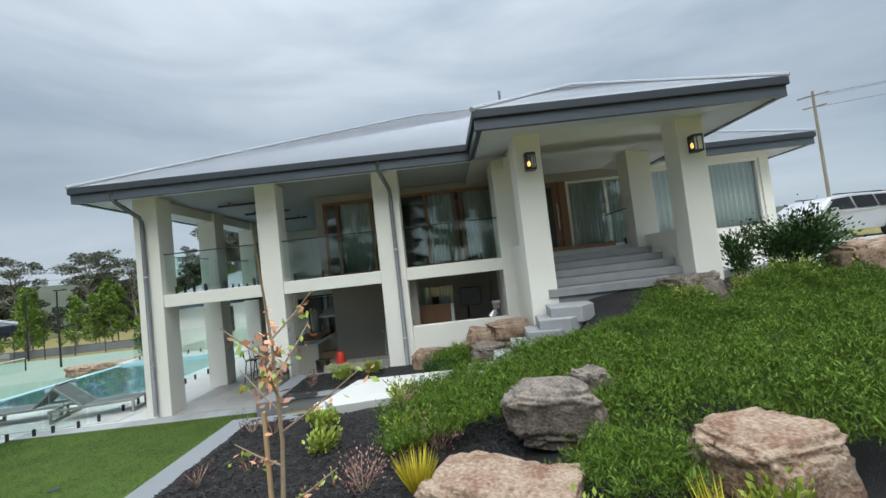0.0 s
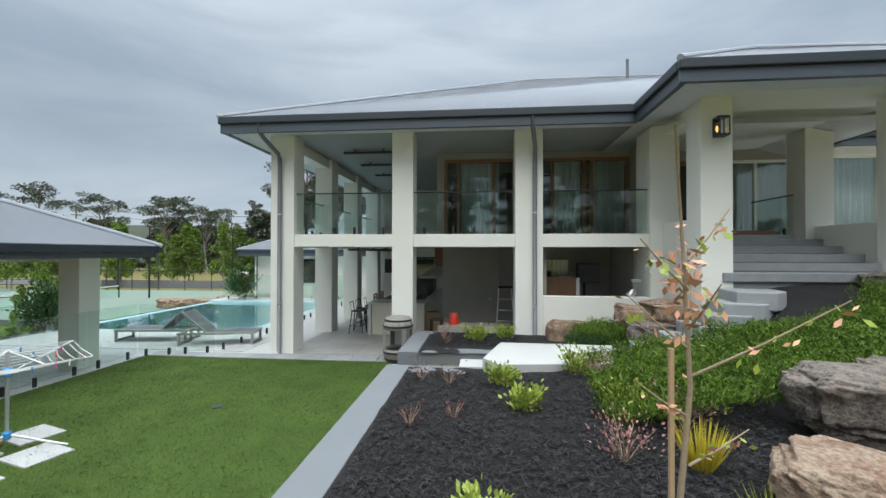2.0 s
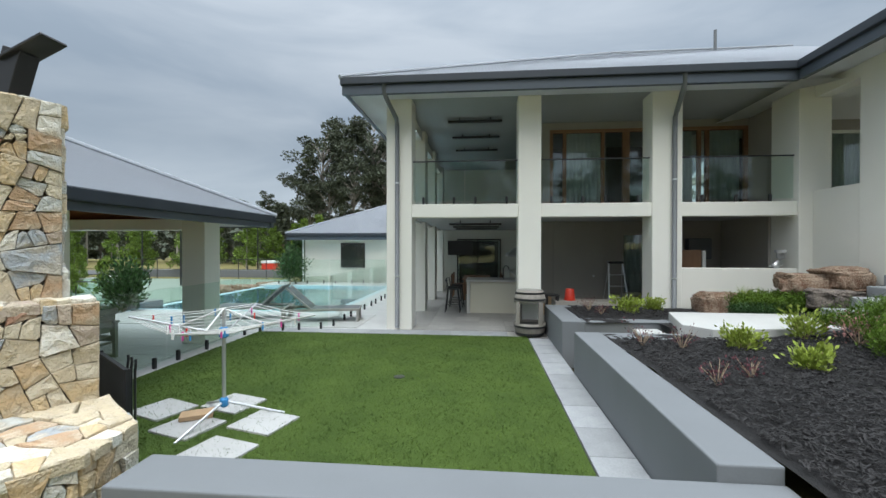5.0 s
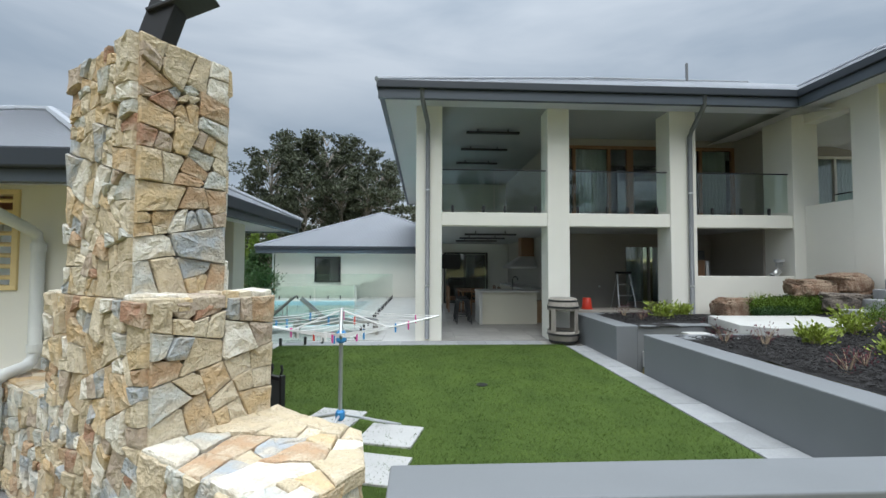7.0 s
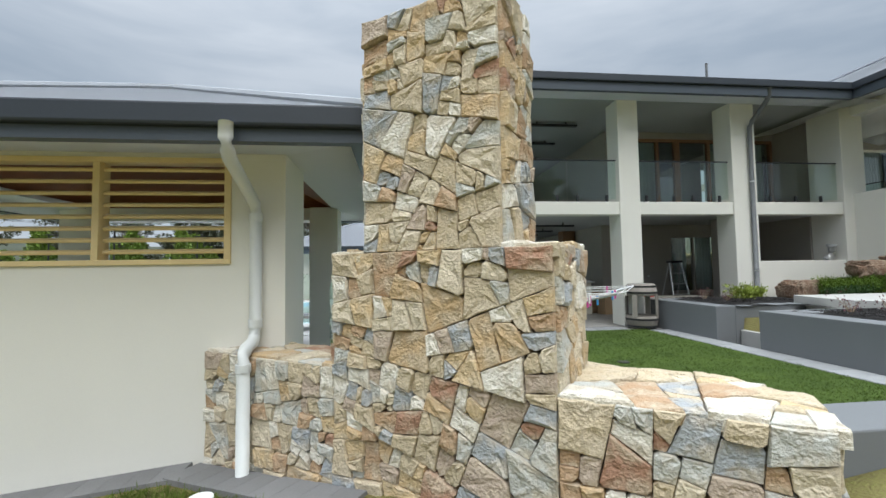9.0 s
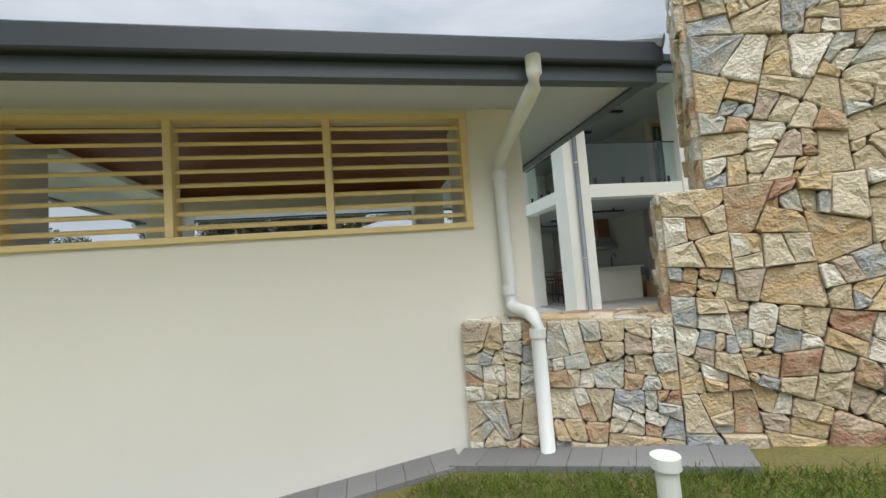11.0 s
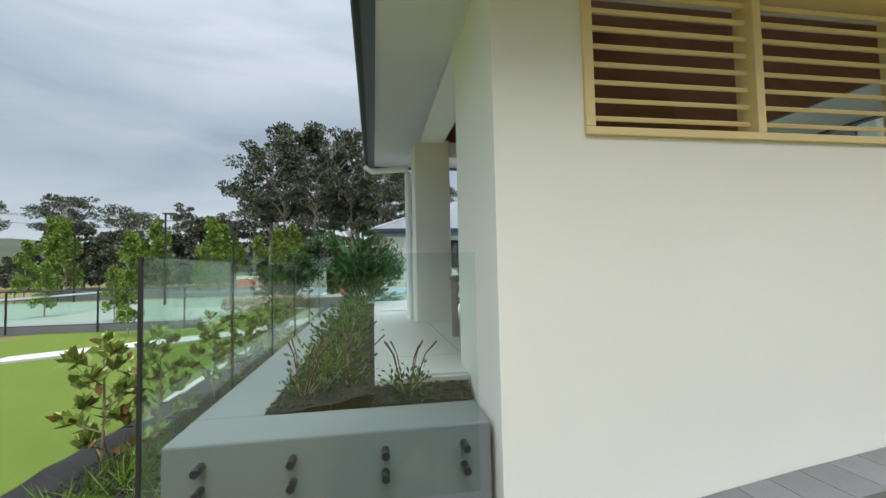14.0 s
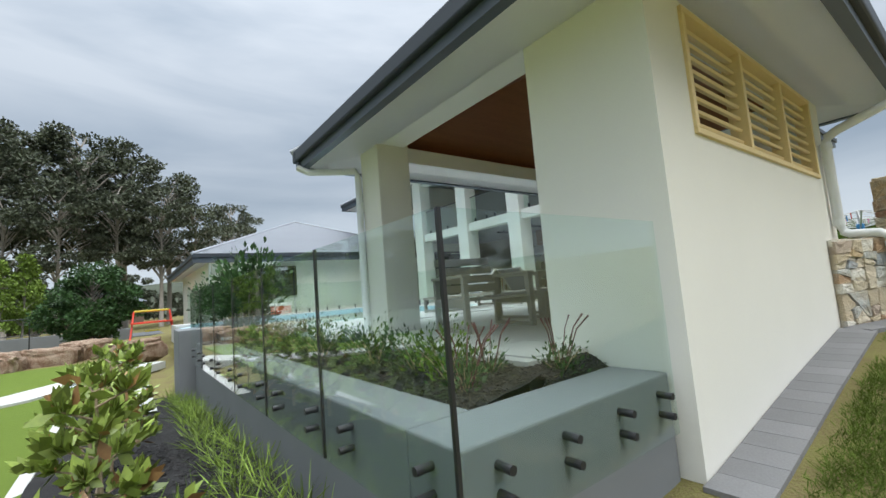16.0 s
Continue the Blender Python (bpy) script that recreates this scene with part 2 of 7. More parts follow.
M = dict(
    render=material("cream_render", (0.80, 0.79, 0.725), (0.75, 0.74, 0.675), rough=0.85, scale=1.2, fine=180, bump=0.06),
    soffit=material("soffit_paint", (0.90, 0.90, 0.86), (0.87, 0.87, 0.83), rough=0.8, scale=0.8, fine=90, bump=0.02),
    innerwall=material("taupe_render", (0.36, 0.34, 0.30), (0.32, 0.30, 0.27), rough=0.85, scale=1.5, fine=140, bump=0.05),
    greywall=material("grey_render", (0.18, 0.192, 0.202), (0.148, 0.158, 0.166), rough=0.8, scale=1.4, fine=150, bump=0.06),
    gutter=material("charcoal_steel", (0.030, 0.039, 0.051), (0.025, 0.032, 0.042), rough=0.5, scale=2, fine=50, bump=0.0),
    roof=material("pale_grey_steel_roof", (0.36, 0.385, 0.42), (0.32, 0.34, 0.375), rough=0.75, metal=0.0, spec=0.25, scale=0.6, fine=40, bump=0.0),
    pipe=material("grey_pipe_paint", (0.17, 0.18, 0.19), (0.14, 0.15, 0.16), rough=0.5, scale=2, bump=0.0),
    pvc=material("white_pvc", (0.72, 0.74, 0.73), (0.66, 0.69, 0.68), rough=0.4, scale=3, bump=0.0),
    louvre=material("pale_yellow_timber", (0.80, 0.64, 0.34), (0.72, 0.56, 0.29), rough=0.6, scale=2, fine=70, bump=0.05, stretch=(1, 8, 8)),
    ceiling=material("cedar_boards", (0.44, 0.20, 0.085), (0.30, 0.125, 0.05), rough=0.5, scale=2, fine=24, bump=0.08, stretch=(0.5, 7, 1)),
    timber=material("brown_timber", (0.28, 0.15, 0.08), (0.19, 0.10, 0.05), rough=0.5, scale=2, fine=30, bump=0.08, stretch=(6, 6, 0.6)),
    greytimber=material("weathered_grey_timber", (0.34, 0.33, 0.30), (0.24, 0.23, 0.21), rough=0.8, scale=3, fine=40, bump=0.15, stretch=(1, 6, 6)),
    barrel=material("weathered_oak", (0.36, 0.33, 0.29), (0.22, 0.20, 0.175), rough=0.85, scale=4, fine=40, bump=0.25, stretch=(6, 6, 1), vary=0.15),
    tile=material("grey_stone_tile", (0.48, 0.48, 0.47), (0.38, 0.38, 0.37), rough=0.45, scale=2.5, fine=45, bump=0.05, vary=0.09),
    darktile=material("patio_stone_tile", (0.36, 0.35, 0.33), (0.25, 0.245, 0.235), rough=0.4, scale=3, fine=40, bump=0.06, vary=0.16),
    paver=material("bluestone_paver", (0.32, 0.33, 0.335), (0.22, 0.23, 0.238), rough=0.75, scale=4, fine=70, bump=0.12, vary=0.13),
    concrete=material("pale_concrete", (0.50, 0.50, 0.48), (0.42, 0.42, 0.40), rough=0.85, scale=1.6, fine=80, bump=0.1),
    apron=material("grey_apron_paver", (0.22, 0.22, 0.222), (0.16, 0.16, 0.163), rough=0.85, scale=2.4, fine=90, bump=0.1, vary=0.1),
    grout=material("stone_mortar", (0.22, 0.18, 0.135), (0.14, 0.115, 0.085), rough=0.95, scale=8, fine=90, bump=0.3),
    stone=stone_material(),
    turf=material("artificial_turf", (0.086, 0.132, 0.030), (0.046, 0.078, 0.018), rough=0.9, scale=1.6, fine=110, bump=0.9, mixamt=0.45, spec=0.1),
    turfblade=material("turf_fibre", (0.12, 0.175, 0.04), (0.05, 0.088, 0.02), rough=0.8, scale=1.6, fine=20, bump=0, island=0.45, spec=0.15),
    lawn=material("mown_lawn", (0.14, 0.195, 0.036), (0.098, 0.145, 0.026), rough=0.95, scale=0.5, fine=120, bump=0.8, mixamt=0.8, spec=0.1),
    rough_grass=material("patchy_grass_soil", (0.20, 0.20, 0.065), (0.15, 0.11, 0.065), rough=0.95, scale=2.2, fine=60, bump=0.8, mixamt=0.5, spec=0.1),
    mulch=material("black_mulch", (0.015, 0.014, 0.014), (0.007, 0.0065, 0.0065), rough=0.9, scale=6, fine=90, bump=1.0, mixamt=0.8),
    chip=material("black_wood_chip", (0.022, 0.020, 0.020), (0.009, 0.008, 0.008), rough=0.75, scale=20, fine=120, bump=0.3, island=0.6),
    rosemary=material("dense_green_groundcover", (0.115, 0.182, 0.020), (0.048, 0.095, 0.011), rough=0.7, scale=2, fine=30, bump=0, island=0.45, spec=0.2),
    darkleaf=material("dark_green_leaf", (0.045, 0.10, 0.028), (0.030, 0.07, 0.02), rough=0.5, scale=1, fine=20, bump=0, island=0.5, spec=0.3),
    limeleaf=material("lime_green_leaf", (0.30, 0.36, 0.05), (0.20, 0.27, 0.04), rough=0.6, scale=2, bump=0, island=0.35),
    pinkleaf=material("dusty_pink_leaf", (0.42, 0.22, 0.19), (0.26, 0.12, 0.11), rough=0.7, scale=3, bump=0, island=0.4),
    redleaf=material("burgundy_leaf", (0.14, 0.035, 0.045), (0.08, 0.02, 0.028), rough=0.7, scale=3, bump=0, island=0.4),
    yellowgrass=material("golden_grass_blade", (0.55, 0.45, 0.03), (0.40, 0.36, 0.03), rough=0.6, scale=3, bump=0, island=0.3),
    gumleaf=material("gum_leaf", (0.105, 0.12, 0.078), (0.056, 0.068, 0.042), rough=0.6, scale=0.3, fine=4, bump=0, island=0.55, spec=0.25),
    springleaf=material("spring_leaf", (0.18, 0.255, 0.04), (0.12, 0.19, 0.032), rough=0.6, scale=0.4, fine=5, bump=0, island=0.45, spec=0.25),
    magnolia=material("magnolia_leaf", (0.27, 0.34, 0.07), (0.15, 0.21, 0.045), rough=0.35, scale=6, fine=40, bump=0, island=0.5),
    russet=material("russet_leaf", (0.34, 0.19, 0.075), (0.22, 0.12, 0.05), rough=0.5, scale=6, bump=0, island=0.3),
    salmon=material("salmon_spring_leaf", (0.62, 0.33, 0.20), (0.5, 0.24, 0.14), rough=0.6, scale=6, bump=0, island=0.3),
    bark=material("pale_bark", (0.33, 0.30, 0.26), (0.20, 0.18, 0.15), rough=0.9, scale=2, fine=18, bump=0.4, stretch=(3, 3, 0.5)),
    twig=material("young_bark", (0.36, 0.28, 0.19), (0.24, 0.18, 0.12), rough=0.85, scale=6, fine=50, bump=0.2),
    ceilgrey=material("grey_ceiling_paint", (0.40, 0.41, 0.41), (0.36, 0.37, 0.37), rough=0.7, scale=0.8, fine=60, bump=0.02),
    boulder=material("basalt_boulder", (0.24, 0.20, 0.165), (0.07, 0.06, 0.054), rough=0.95, scale=6, fine=34, bump=1.0, mixamt=0.35),
    rustrock=material("rusty_boulder", (0.34, 0.265, 0.195), (0.165, 0.09, 0.055), rough=0.95, scale=4, fine=34, bump=1.0, mixamt=0.3),
    water=material("pool_water_floor", (0.40, 0.55, 0.60), (0.33, 0.49, 0.54), rough=0.5, scale=1.2, fine=9, bump=0),
    black=material("black_powdercoat", (0.022, 0.023, 0.025), (0.018, 0.018, 0.02), rough=0.4, bump=0),
    sling=material("charcoal_sling_mesh", (0.12, 0.13, 0.135), (0.09, 0.095, 0.1), rough=0.7, scale=5, fine=200, bump=0.2),
    alloy=material("brushed_aluminium", (0.62, 0.63, 0.64), (0.55, 0.56, 0.57), rough=0.35, metal=0.7, bump=0),
    curtain=material("sheer_curtain", (0.88, 0.93, 0.91), (0.83, 0.885, 0.865), rough=0.9, scale=3, fine=120, bump=0.05),
    # near-black tone that puts the shade of unlit rooms into colour; also on insulators
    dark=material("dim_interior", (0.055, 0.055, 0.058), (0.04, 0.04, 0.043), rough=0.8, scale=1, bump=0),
    benchtop=material("pale_stone_benchtop", (0.60, 0.59, 0.56), (0.52, 0.51, 0.48), rough=0.3, scale=4, fine=60, bump=0),
    cream=material("cream_panel", (0.66, 0.63, 0.52), (0.62, 0.59, 0.48), rough=0.6, scale=1.5, bump=0),
    cardboard=material("brown_cardboard", (0.42, 0.29, 0.17), (0.36, 0.24, 0.14), rough=0.9, scale=4, bump=0.05),
    red=material("red_plastic", (0.75, 0.06, 0.03), (0.65, 0.05, 0.03), rough=0.4, bump=0),
    blue=material("blue_plastic", (0.06, 0.30, 0.62), (0.05, 0.25, 0.55), rough=0.4, bump=0),
    pink=material("pink_plastic", (0.75, 0.10, 0.38), (0.65, 0.08, 0.32), rough=0.4, bump=0),
    line=material("white_cord", (0.78, 0.78, 0.76), (0.72, 0.72, 0.70), rough=0.7, bump=0),
    silver=material("silver_car_paint", (0.52, 0.53, 0.55), (0.49, 0.50, 0.52), rough=0.28, metal=0.5, scale=1, bump=0),
    rubber=material("black_rubber", (0.025, 0.025, 0.025), (0.018, 0.018, 0.018), rough=0.8, bump=0.1),
    court=material("pale_green_court", (0.19, 0.25, 0.20), (0.155, 0.21, 0.165), rough=0.8, scale=0.5, bump=0.05),
    asphalt=material("asphalt", (0.10, 0.105, 0.11), (0.075, 0.08, 0.085), rough=0.9, scale=1, fine=120, bump=0.2),
    brick=material("far_brown_brick", (0.20, 0.14, 0.11), (0.15, 0.105, 0.085), rough=0.9, scale=3, fine=30, bump=0.1),
    forest=material("wooded_hill", (0.050, 0.062, 0.034), (0.03, 0.038, 0.022), rough=0.95, scale=0.15, fine=1.2, bump=0.5),
    taillight=material("red_lens", (0.45, 0.02, 0.02), (0.38, 0.02, 0.02), rough=0.2, bump=0),
    glass=glass("clear_glass", (0.91, 0.965, 0.94)),
    dglass=glass("house_glass", (0.88, 0.93, 0.91), ior=1.75),
    watertop=glass("pool_surface", (0.86, 0.95, 0.96), ior=1.33),
    bulb=glow("amber_bulb", (1.0, 0.40, 0.09), 2.4),
)


# ---- building helpers ----
def thing(name, at, label, category, group="", kind=""):
    ob = new(name)
    ob.empty_display_size = 0.1
    ob.location = at
    return tagged(ob, label, category, group, kind)


def finish(ob, mat, smooth):
    ob.data.materials.append(mat)
    if smooth:
        ob.data.shade_smooth()
    return ob


def part(name, bm, mat, parent=None, label="", smooth=False):
    me = bpy.data.meshes.new(name)
    bm.to_mesh(me)
    bm.free()
    ob = finish(new(name, me), mat, smooth)
    if parent:
        ob.parent = parent
    if label:
        ob["label"] = label
    return ob


def mesh(name, verts, faces, mat, parent=None, label="", smooth=False):
    me = bpy.data.meshes.new(name)
    me.from_pydata(verts, [], faces)
    ob = finish(new(name, me), mat, smooth)
    if parent:
        ob.parent = parent
    if label:
        ob["label"] = label
    return ob


def again(ob, parent, m, name=None):
    """Another piece on the same mesh."""
    o = new(name or ob.name.split(".")[0], ob.data)
    o.parent = parent
    o.matrix_local = m
    return o


def box(x0, x1, y0, y1, z0, z1, bevel=0.0, bm=None):
    """A box between two corners, its edges eased."""
    one = bmesh.new()
    bmesh.ops.create_cube(one, size=1)
    bmesh.ops.transform(one, matrix=Matrix.Translation(((x0 + x1) / 2, (y0 + y1) / 2, (z0 + z1) / 2)) @ Matrix.Diagonal((abs(x1 - x0), abs(y1 - y0), abs(z1 - z0), 1)), verts=one.verts)
    if bevel:
        bmesh.ops.bevel(one, geom=one.edges[:], offset=bevel, segments=2, profile=0.5, affect="EDGES")
    if bm is None:
        return one
    tmp = bpy.data.meshes.new("tmp")
    one.to_mesh(tmp)
    one.free()
    bm.from_mesh(tmp)
    bpy.data.meshes.remove(tmp)
    return bm


def tube(points, r, r1=None, sides=8, bm=None, caps=True):
    """A round bar along points, tapering from r to r1."""
    bm = bm or bmesh.new()
    pts = [Vector(p) for p in points]
    r1 = r if r1 is None else r1
    rings = []
    for i, p in enumerate(pts):
        d = (pts[min(i + 1, len(pts) - 1)] - pts[max(i - 1, 0)]).normalized()
        a = d.cross(Vector((0, 0, 1)) if abs(d.z) < 0.95 else Vector((1, 0, 0))).normalized()
        b = d.cross(a)
        rr = r + (r1 - r) * i / (len(pts) - 1)
        rings.append([bm.verts.new(p + rr * (math.cos(k * math.tau / sides) * a + math.sin(k * math.tau / sides) * b)) for k in range(sides)])
    for q, s in zip(rings, rings[1:]):
        for k in range(sides):
            bm.faces.new((q[k], q[(k + 1) % sides], s[(k + 1) % sides], s[k]))
    if caps:
        bm.faces.new(rings[0])
        bm.faces.new(rings[-1][::-1])
    return bm


def prism(outline, z0, z1, bevel=0.0):
    """An outline in plan, raised from z0 to z1."""
    bm = bmesh.new()
    f = bm.faces.new([bm.verts.new((x, y, z0)) for x, y in outline])
    up = bmesh.ops.extrude_face_region(bm, geom=[f])
    bmesh.ops.translate(bm, vec=(0, 0, z1 - z0), verts=[v for v in up["geom"] if isinstance(v, bmesh.types.BMVert)])
    bmesh.ops.recalc_face_normals(bm, faces=bm.faces)
    if bevel:
        bmesh.ops.bevel(bm, geom=bm.edges[:], offset=bevel, segments=2, profile=0.5, affect="EDGES")
    return bm


def lathe(profile, sides=24):
    """A turned body from (radius, height) pairs."""
    bm = bmesh.new()
    rings = [[bm.verts.new((r * math.cos(k * math.tau / sides), r * math.sin(k * math.tau / sides), z)) for k in range(sides)] for r, z in profile]
    for q, s in zip(rings, rings[1:]):
        for k in range(sides):
            bm.faces.new((q[k], q[(k + 1) % sides], s[(k + 1) % sides], s[k]))
    bm.faces.new(rings[0][::-1])
    bm.faces.new(rings[-1])
    return bm


def leaves(rng, centres, normals, size, slim=0.45, fold=0.0):
    """Pointed leaf blades as two-triangle diamonds, at centres, along directions."""
    n = len(centres)
    d = np.asarray(normals, float)
    d /= np.linalg.norm(d, axis=1)[:, None] + 1e-9
    side = np.cross(d, rng.normal(size=(n, 3)))
    side /= np.linalg.norm(side, axis=1)[:, None] + 1e-9
    s = (size * rng.uniform(0.6, 1.3, n))[:, None]
    c = np.asarray(centres, float)
    v = np.stack([c, c + d * s * 0.5 + side * s * slim * 0.5, c + d * s, c + d * s * 0.5 - side * s * slim * 0.5], 1).reshape(-1, 3)
    f = np.arange(4 * n).reshape(-1, 4)
    return v, f


def leaf_mesh(name, v, f, mat, parent=None, label=""):
    return mesh(name, v.tolist(), f.tolist(), mat, parent, label)


def smoothstep(a, b, x):
    k = min(1.0, max(0.0, (x - a) / (b - a)))
    return k * k * (3 - 2 * k)


def lerp_table(x, table):
    for (a, u), (b, w) in zip(table, table[1:]):
        if x <= b:
            return u + (w - u) * smoothstep(a, b, x) if x > a else u
    return table[-1][1]


PATH_Z = [(-60, -1.1), (-19, -0.95), (-17.3, -0.85), (-15.8, -0.8), (-14.6, -0.74), (-13, -0.52), (-11, -0.29), (-9.4, -0.08), (-7.1, 0.3), (-3.7, 0.8), (0, 1.3), (5, 1.35), (60, 2.2)]


def lin_table(x, table):
    for (a, u), (b, w) in zip(table, table[1:]):
        if x <= b:
            return u + (w - u) * max(0.0, (x - a) / (b - a))
    return table[-1][1]


def ground_z(x, y):
    """Height of the open ground: a bank in the east, falling along the path to the low lawn in the west."""
    path = lin_table(x, PATH_Z)
    bank = 0.58 + 0.62 * smoothstep(-1.4, 4.5, x + 0.12 * (min(y, 7.0) - 3) - 0.55 * max(0.0, y - 7.6) * (1 - smoothstep(1.0, 3.0, x))) + 0.65 * smoothstep(6.3, 8.6, y) * smoothstep(0.6, 3.0, x)
    if x > -3.4:
        k = smoothstep(1.5, 2.9, y)
        return path * (1 - k) + bank * k
    line = 5.3 if x < -11.0 else 3.3 if x > -7.6 else 4.84 - (x + 11.02) * 0.6976 + 0.45
    if x > -16.0 and y > line:
        return -2.2 if x > -15.9 else -1.1
    if x <= -16.0:
        far = smoothstep(5, 14, y)
        return path * (1 - far) + (-1.15) * far
    return path if x < -7.5 else min(path, 0.44 + 0.4 * smoothstep(2.9, 1.6, y)) if y > 1.6 else path

WORLD = set()


def site(name, at, label, category, group="", kind=""):
    """A thing whose parts are given in the world's metres."""
    ob = thing(name, at, label, category, group, kind)
    WORLD.add(ob.name)
    return ob


def wpart(name, bm, mat, parent, label="", smooth=False):
    ob = part(name, bm, mat, None, label, smooth)
    ob.parent = parent
    if parent.name in WORLD:
        ob.matrix_parent_inverse = Matrix.Translation(-parent.location)
    return ob


def wall(name, x0, x1, y0, y1, z0, z1, mat="render", bevel=0.012):
    return tagged(part(name, box(x0, x1, y0, y1, z0, z1, bevel), M[mat]), kind="structure")


# ---- ground: one sheet to the horizon ----
def axis(fine0, fine1, step, far):
    a = list(np.arange(fine0, fine1 + 1e-6, step))
    d, lo, hi = step, [], []
    while (lo[-1] if lo else fine0) > -far:
        d *= 1.45
        lo.append((lo[-1] if lo else fine0) - d)
        hi.append((hi[-1] if hi else fine1) + d)
    return lo[::-1] + a + hi


def open_ground(x, y):
    if y > 26 or x > 14 or y < -6:
        base = lin_table(x, [(-60, -1.1), (-16, -1.1), (0, 0.2), (10, 2.2), (60, 3.0)])
        return base
    if -3.4 < x < 1.6 and y > 9.9:
        return -2.2
    return ground_z(x, y) - (0.2 if (-3.4 < x < 8.6 and 1.6 < y < 9.9) or (-17.8 < x < -16.3 and y > 5.2) else 0.0)


def draped(name, x0, x1, y0, y1, step, mat, lift, rough=0.0, keep=None, label=""):
    xs, ys = np.arange(x0, x1 + step * 0.5, step), np.arange(y0, y1 + step * 0.5, step)
    v = [(x, y, ground_z(x, y) + lift + rough * noise.noise(Vector((x * 3, y * 3, 0)))) for y in ys for x in xs]
    n = len(xs)
    f = [(j * n + i, j * n + i + 1, j * n + i + 1 + n, j * n + i + n) for j in range(len(ys) - 1) for i in range(n - 1) if keep is None or keep((xs[i] + xs[i + 1]) / 2, (ys[j] + ys[j + 1]) / 2)]
    return tagged(mesh(name, v, f, M[mat], None, label, True), kind="structure")


gx, gy = axis(-30, 12, 0.4, 900), axis(-6, 26, 0.4, 900)
ground = mesh("ground", [(x, y, open_ground(x, y)) for y in gy for x in gx],
              [(j * len(gx) + i, j * len(gx) + i + 1, (j + 1) * len(gx) + i + 1, (j + 1) * len(gx) + i) for j in range(len(gy) - 1) for i in range(len(gx) - 1)], M["rough_grass"], None, "", True)
tagged(ground, "patchy green and brown grass over bare soil", "ground", kind="structure")

draped("mulch_bed", -3.36, 1.2, 2.3, 9.9, 0.12, "mulch", 0.02, 0.035, lambda x, y: not (x < -0.2 and y > 7.0 and x < -2.2 and y < 8.0))
draped("bank_soil", 1.2, 9.0, 1.2, 8.6, 0.15, "mulch", 0.02, 0.04)
draped("lower_bed", -18.0, -16.32, 4.9, 13.5, 0.15, "mulch", 0.03, 0.03)
draped("lower_lawn", -26.0, -18.0, 2.0, 24.0, 0.4, "lawn", 0.02)
draped("lower_lawn", -17.2, -16.9, 12.0, 22.0, 0.1, "concrete", 0.05)
tagged(part("lawn", prism([(-4.18, 3.27), (-4.18, 9.5), (-10.02, 9.5), (-10.02, 4.55), (-8.2, 3.27)], -0.2, 0.0), M["turf"]), "short green artificial turf with faint wear", "lawn", kind="structure")
wall("cabana_floor", -15.3, -10.02, 5.55, 9.5, -0.6, -0.012, "tile", 0)
wall("pool_surround", -9.3, -7.0, 9.5, 26.0, -0.6, -0.012, "tile", 0)
wall("pool_surround_front", -15.3, -9.3, 9.5, 12.3, -0.6, -0.012, "tile", 0)
wall("pool_surround_back", -16.0, -9.3, 20.3, 22.0, -0.6, -0.012, "tile", 0)
wall("patio_floor", -7.0, -3.36, 9.5, 20.0, -0.6, -0.012, "darktile", 0)
wall("lower_floor", -3.36, 1.6, 10.3, 20.0, -0.6, -0.012, "darktile", 0)

# ---- pool ----
wall("pool_basin", -15.9, -9.3, 12.3, 20.3, -1.6, -1.5, "water", 0)
wall("pool_wall_west", -15.9, -15.6, 12.3, 20.3, -1.5, -0.09, "water", 0)
wall("pool_wall_north", -15.6, -9.3, 20.1, 20.3, -1.5, -0.012, "water", 0)
wall("pool_wall_east", -9.5, -9.3, 12.5, 20.1, -1.5, -0.012, "water", 0)
wall("pool_wall_south", -15.6, -9.3, 12.3, 12.5, -1.5, -0.012, "water", 0)
surf = tagged(part("water", box(-15.6, -9.5, 12.5, 20.1, -0.12, -0.1), M["watertop"]), "still pale turquoise pool water", "water", kind="structure")
surf.visible_shadow = False


# ---- roofs ----
def wave(mat, direction):
    m = M[mat].copy()
    t, ln = m.node_tree, m.node_tree.links.new
    co, w, bp = t.nodes.new("ShaderNodeTexCoord"), t.nodes.new("ShaderNodeTexWave"), t.nodes.new("ShaderNodeBump")
    w.bands_direction = direction
    w.inputs["Scale"].default_value = 4.1
    bp.inputs["Strength"].default_value, bp.inputs["Distance"].default_value = 0.2, 0.02
    ln(co.outputs["Object"], w.inputs["Vector"])
    ln(w.outputs["Fac"], bp.inputs["Height"])
    ln(bp.outputs[0], t.nodes["Principled BSDF"].inputs["Normal"])
    return m


M["roofx"], M["roofy"] = wave("roof", "X"), wave("roof", "Y")
M["fascia"] = material("slate_fascia", (0.074, 0.092, 0.115), (0.064, 0.079, 0.10), rough=0.45, scale=1.5, bump=0)


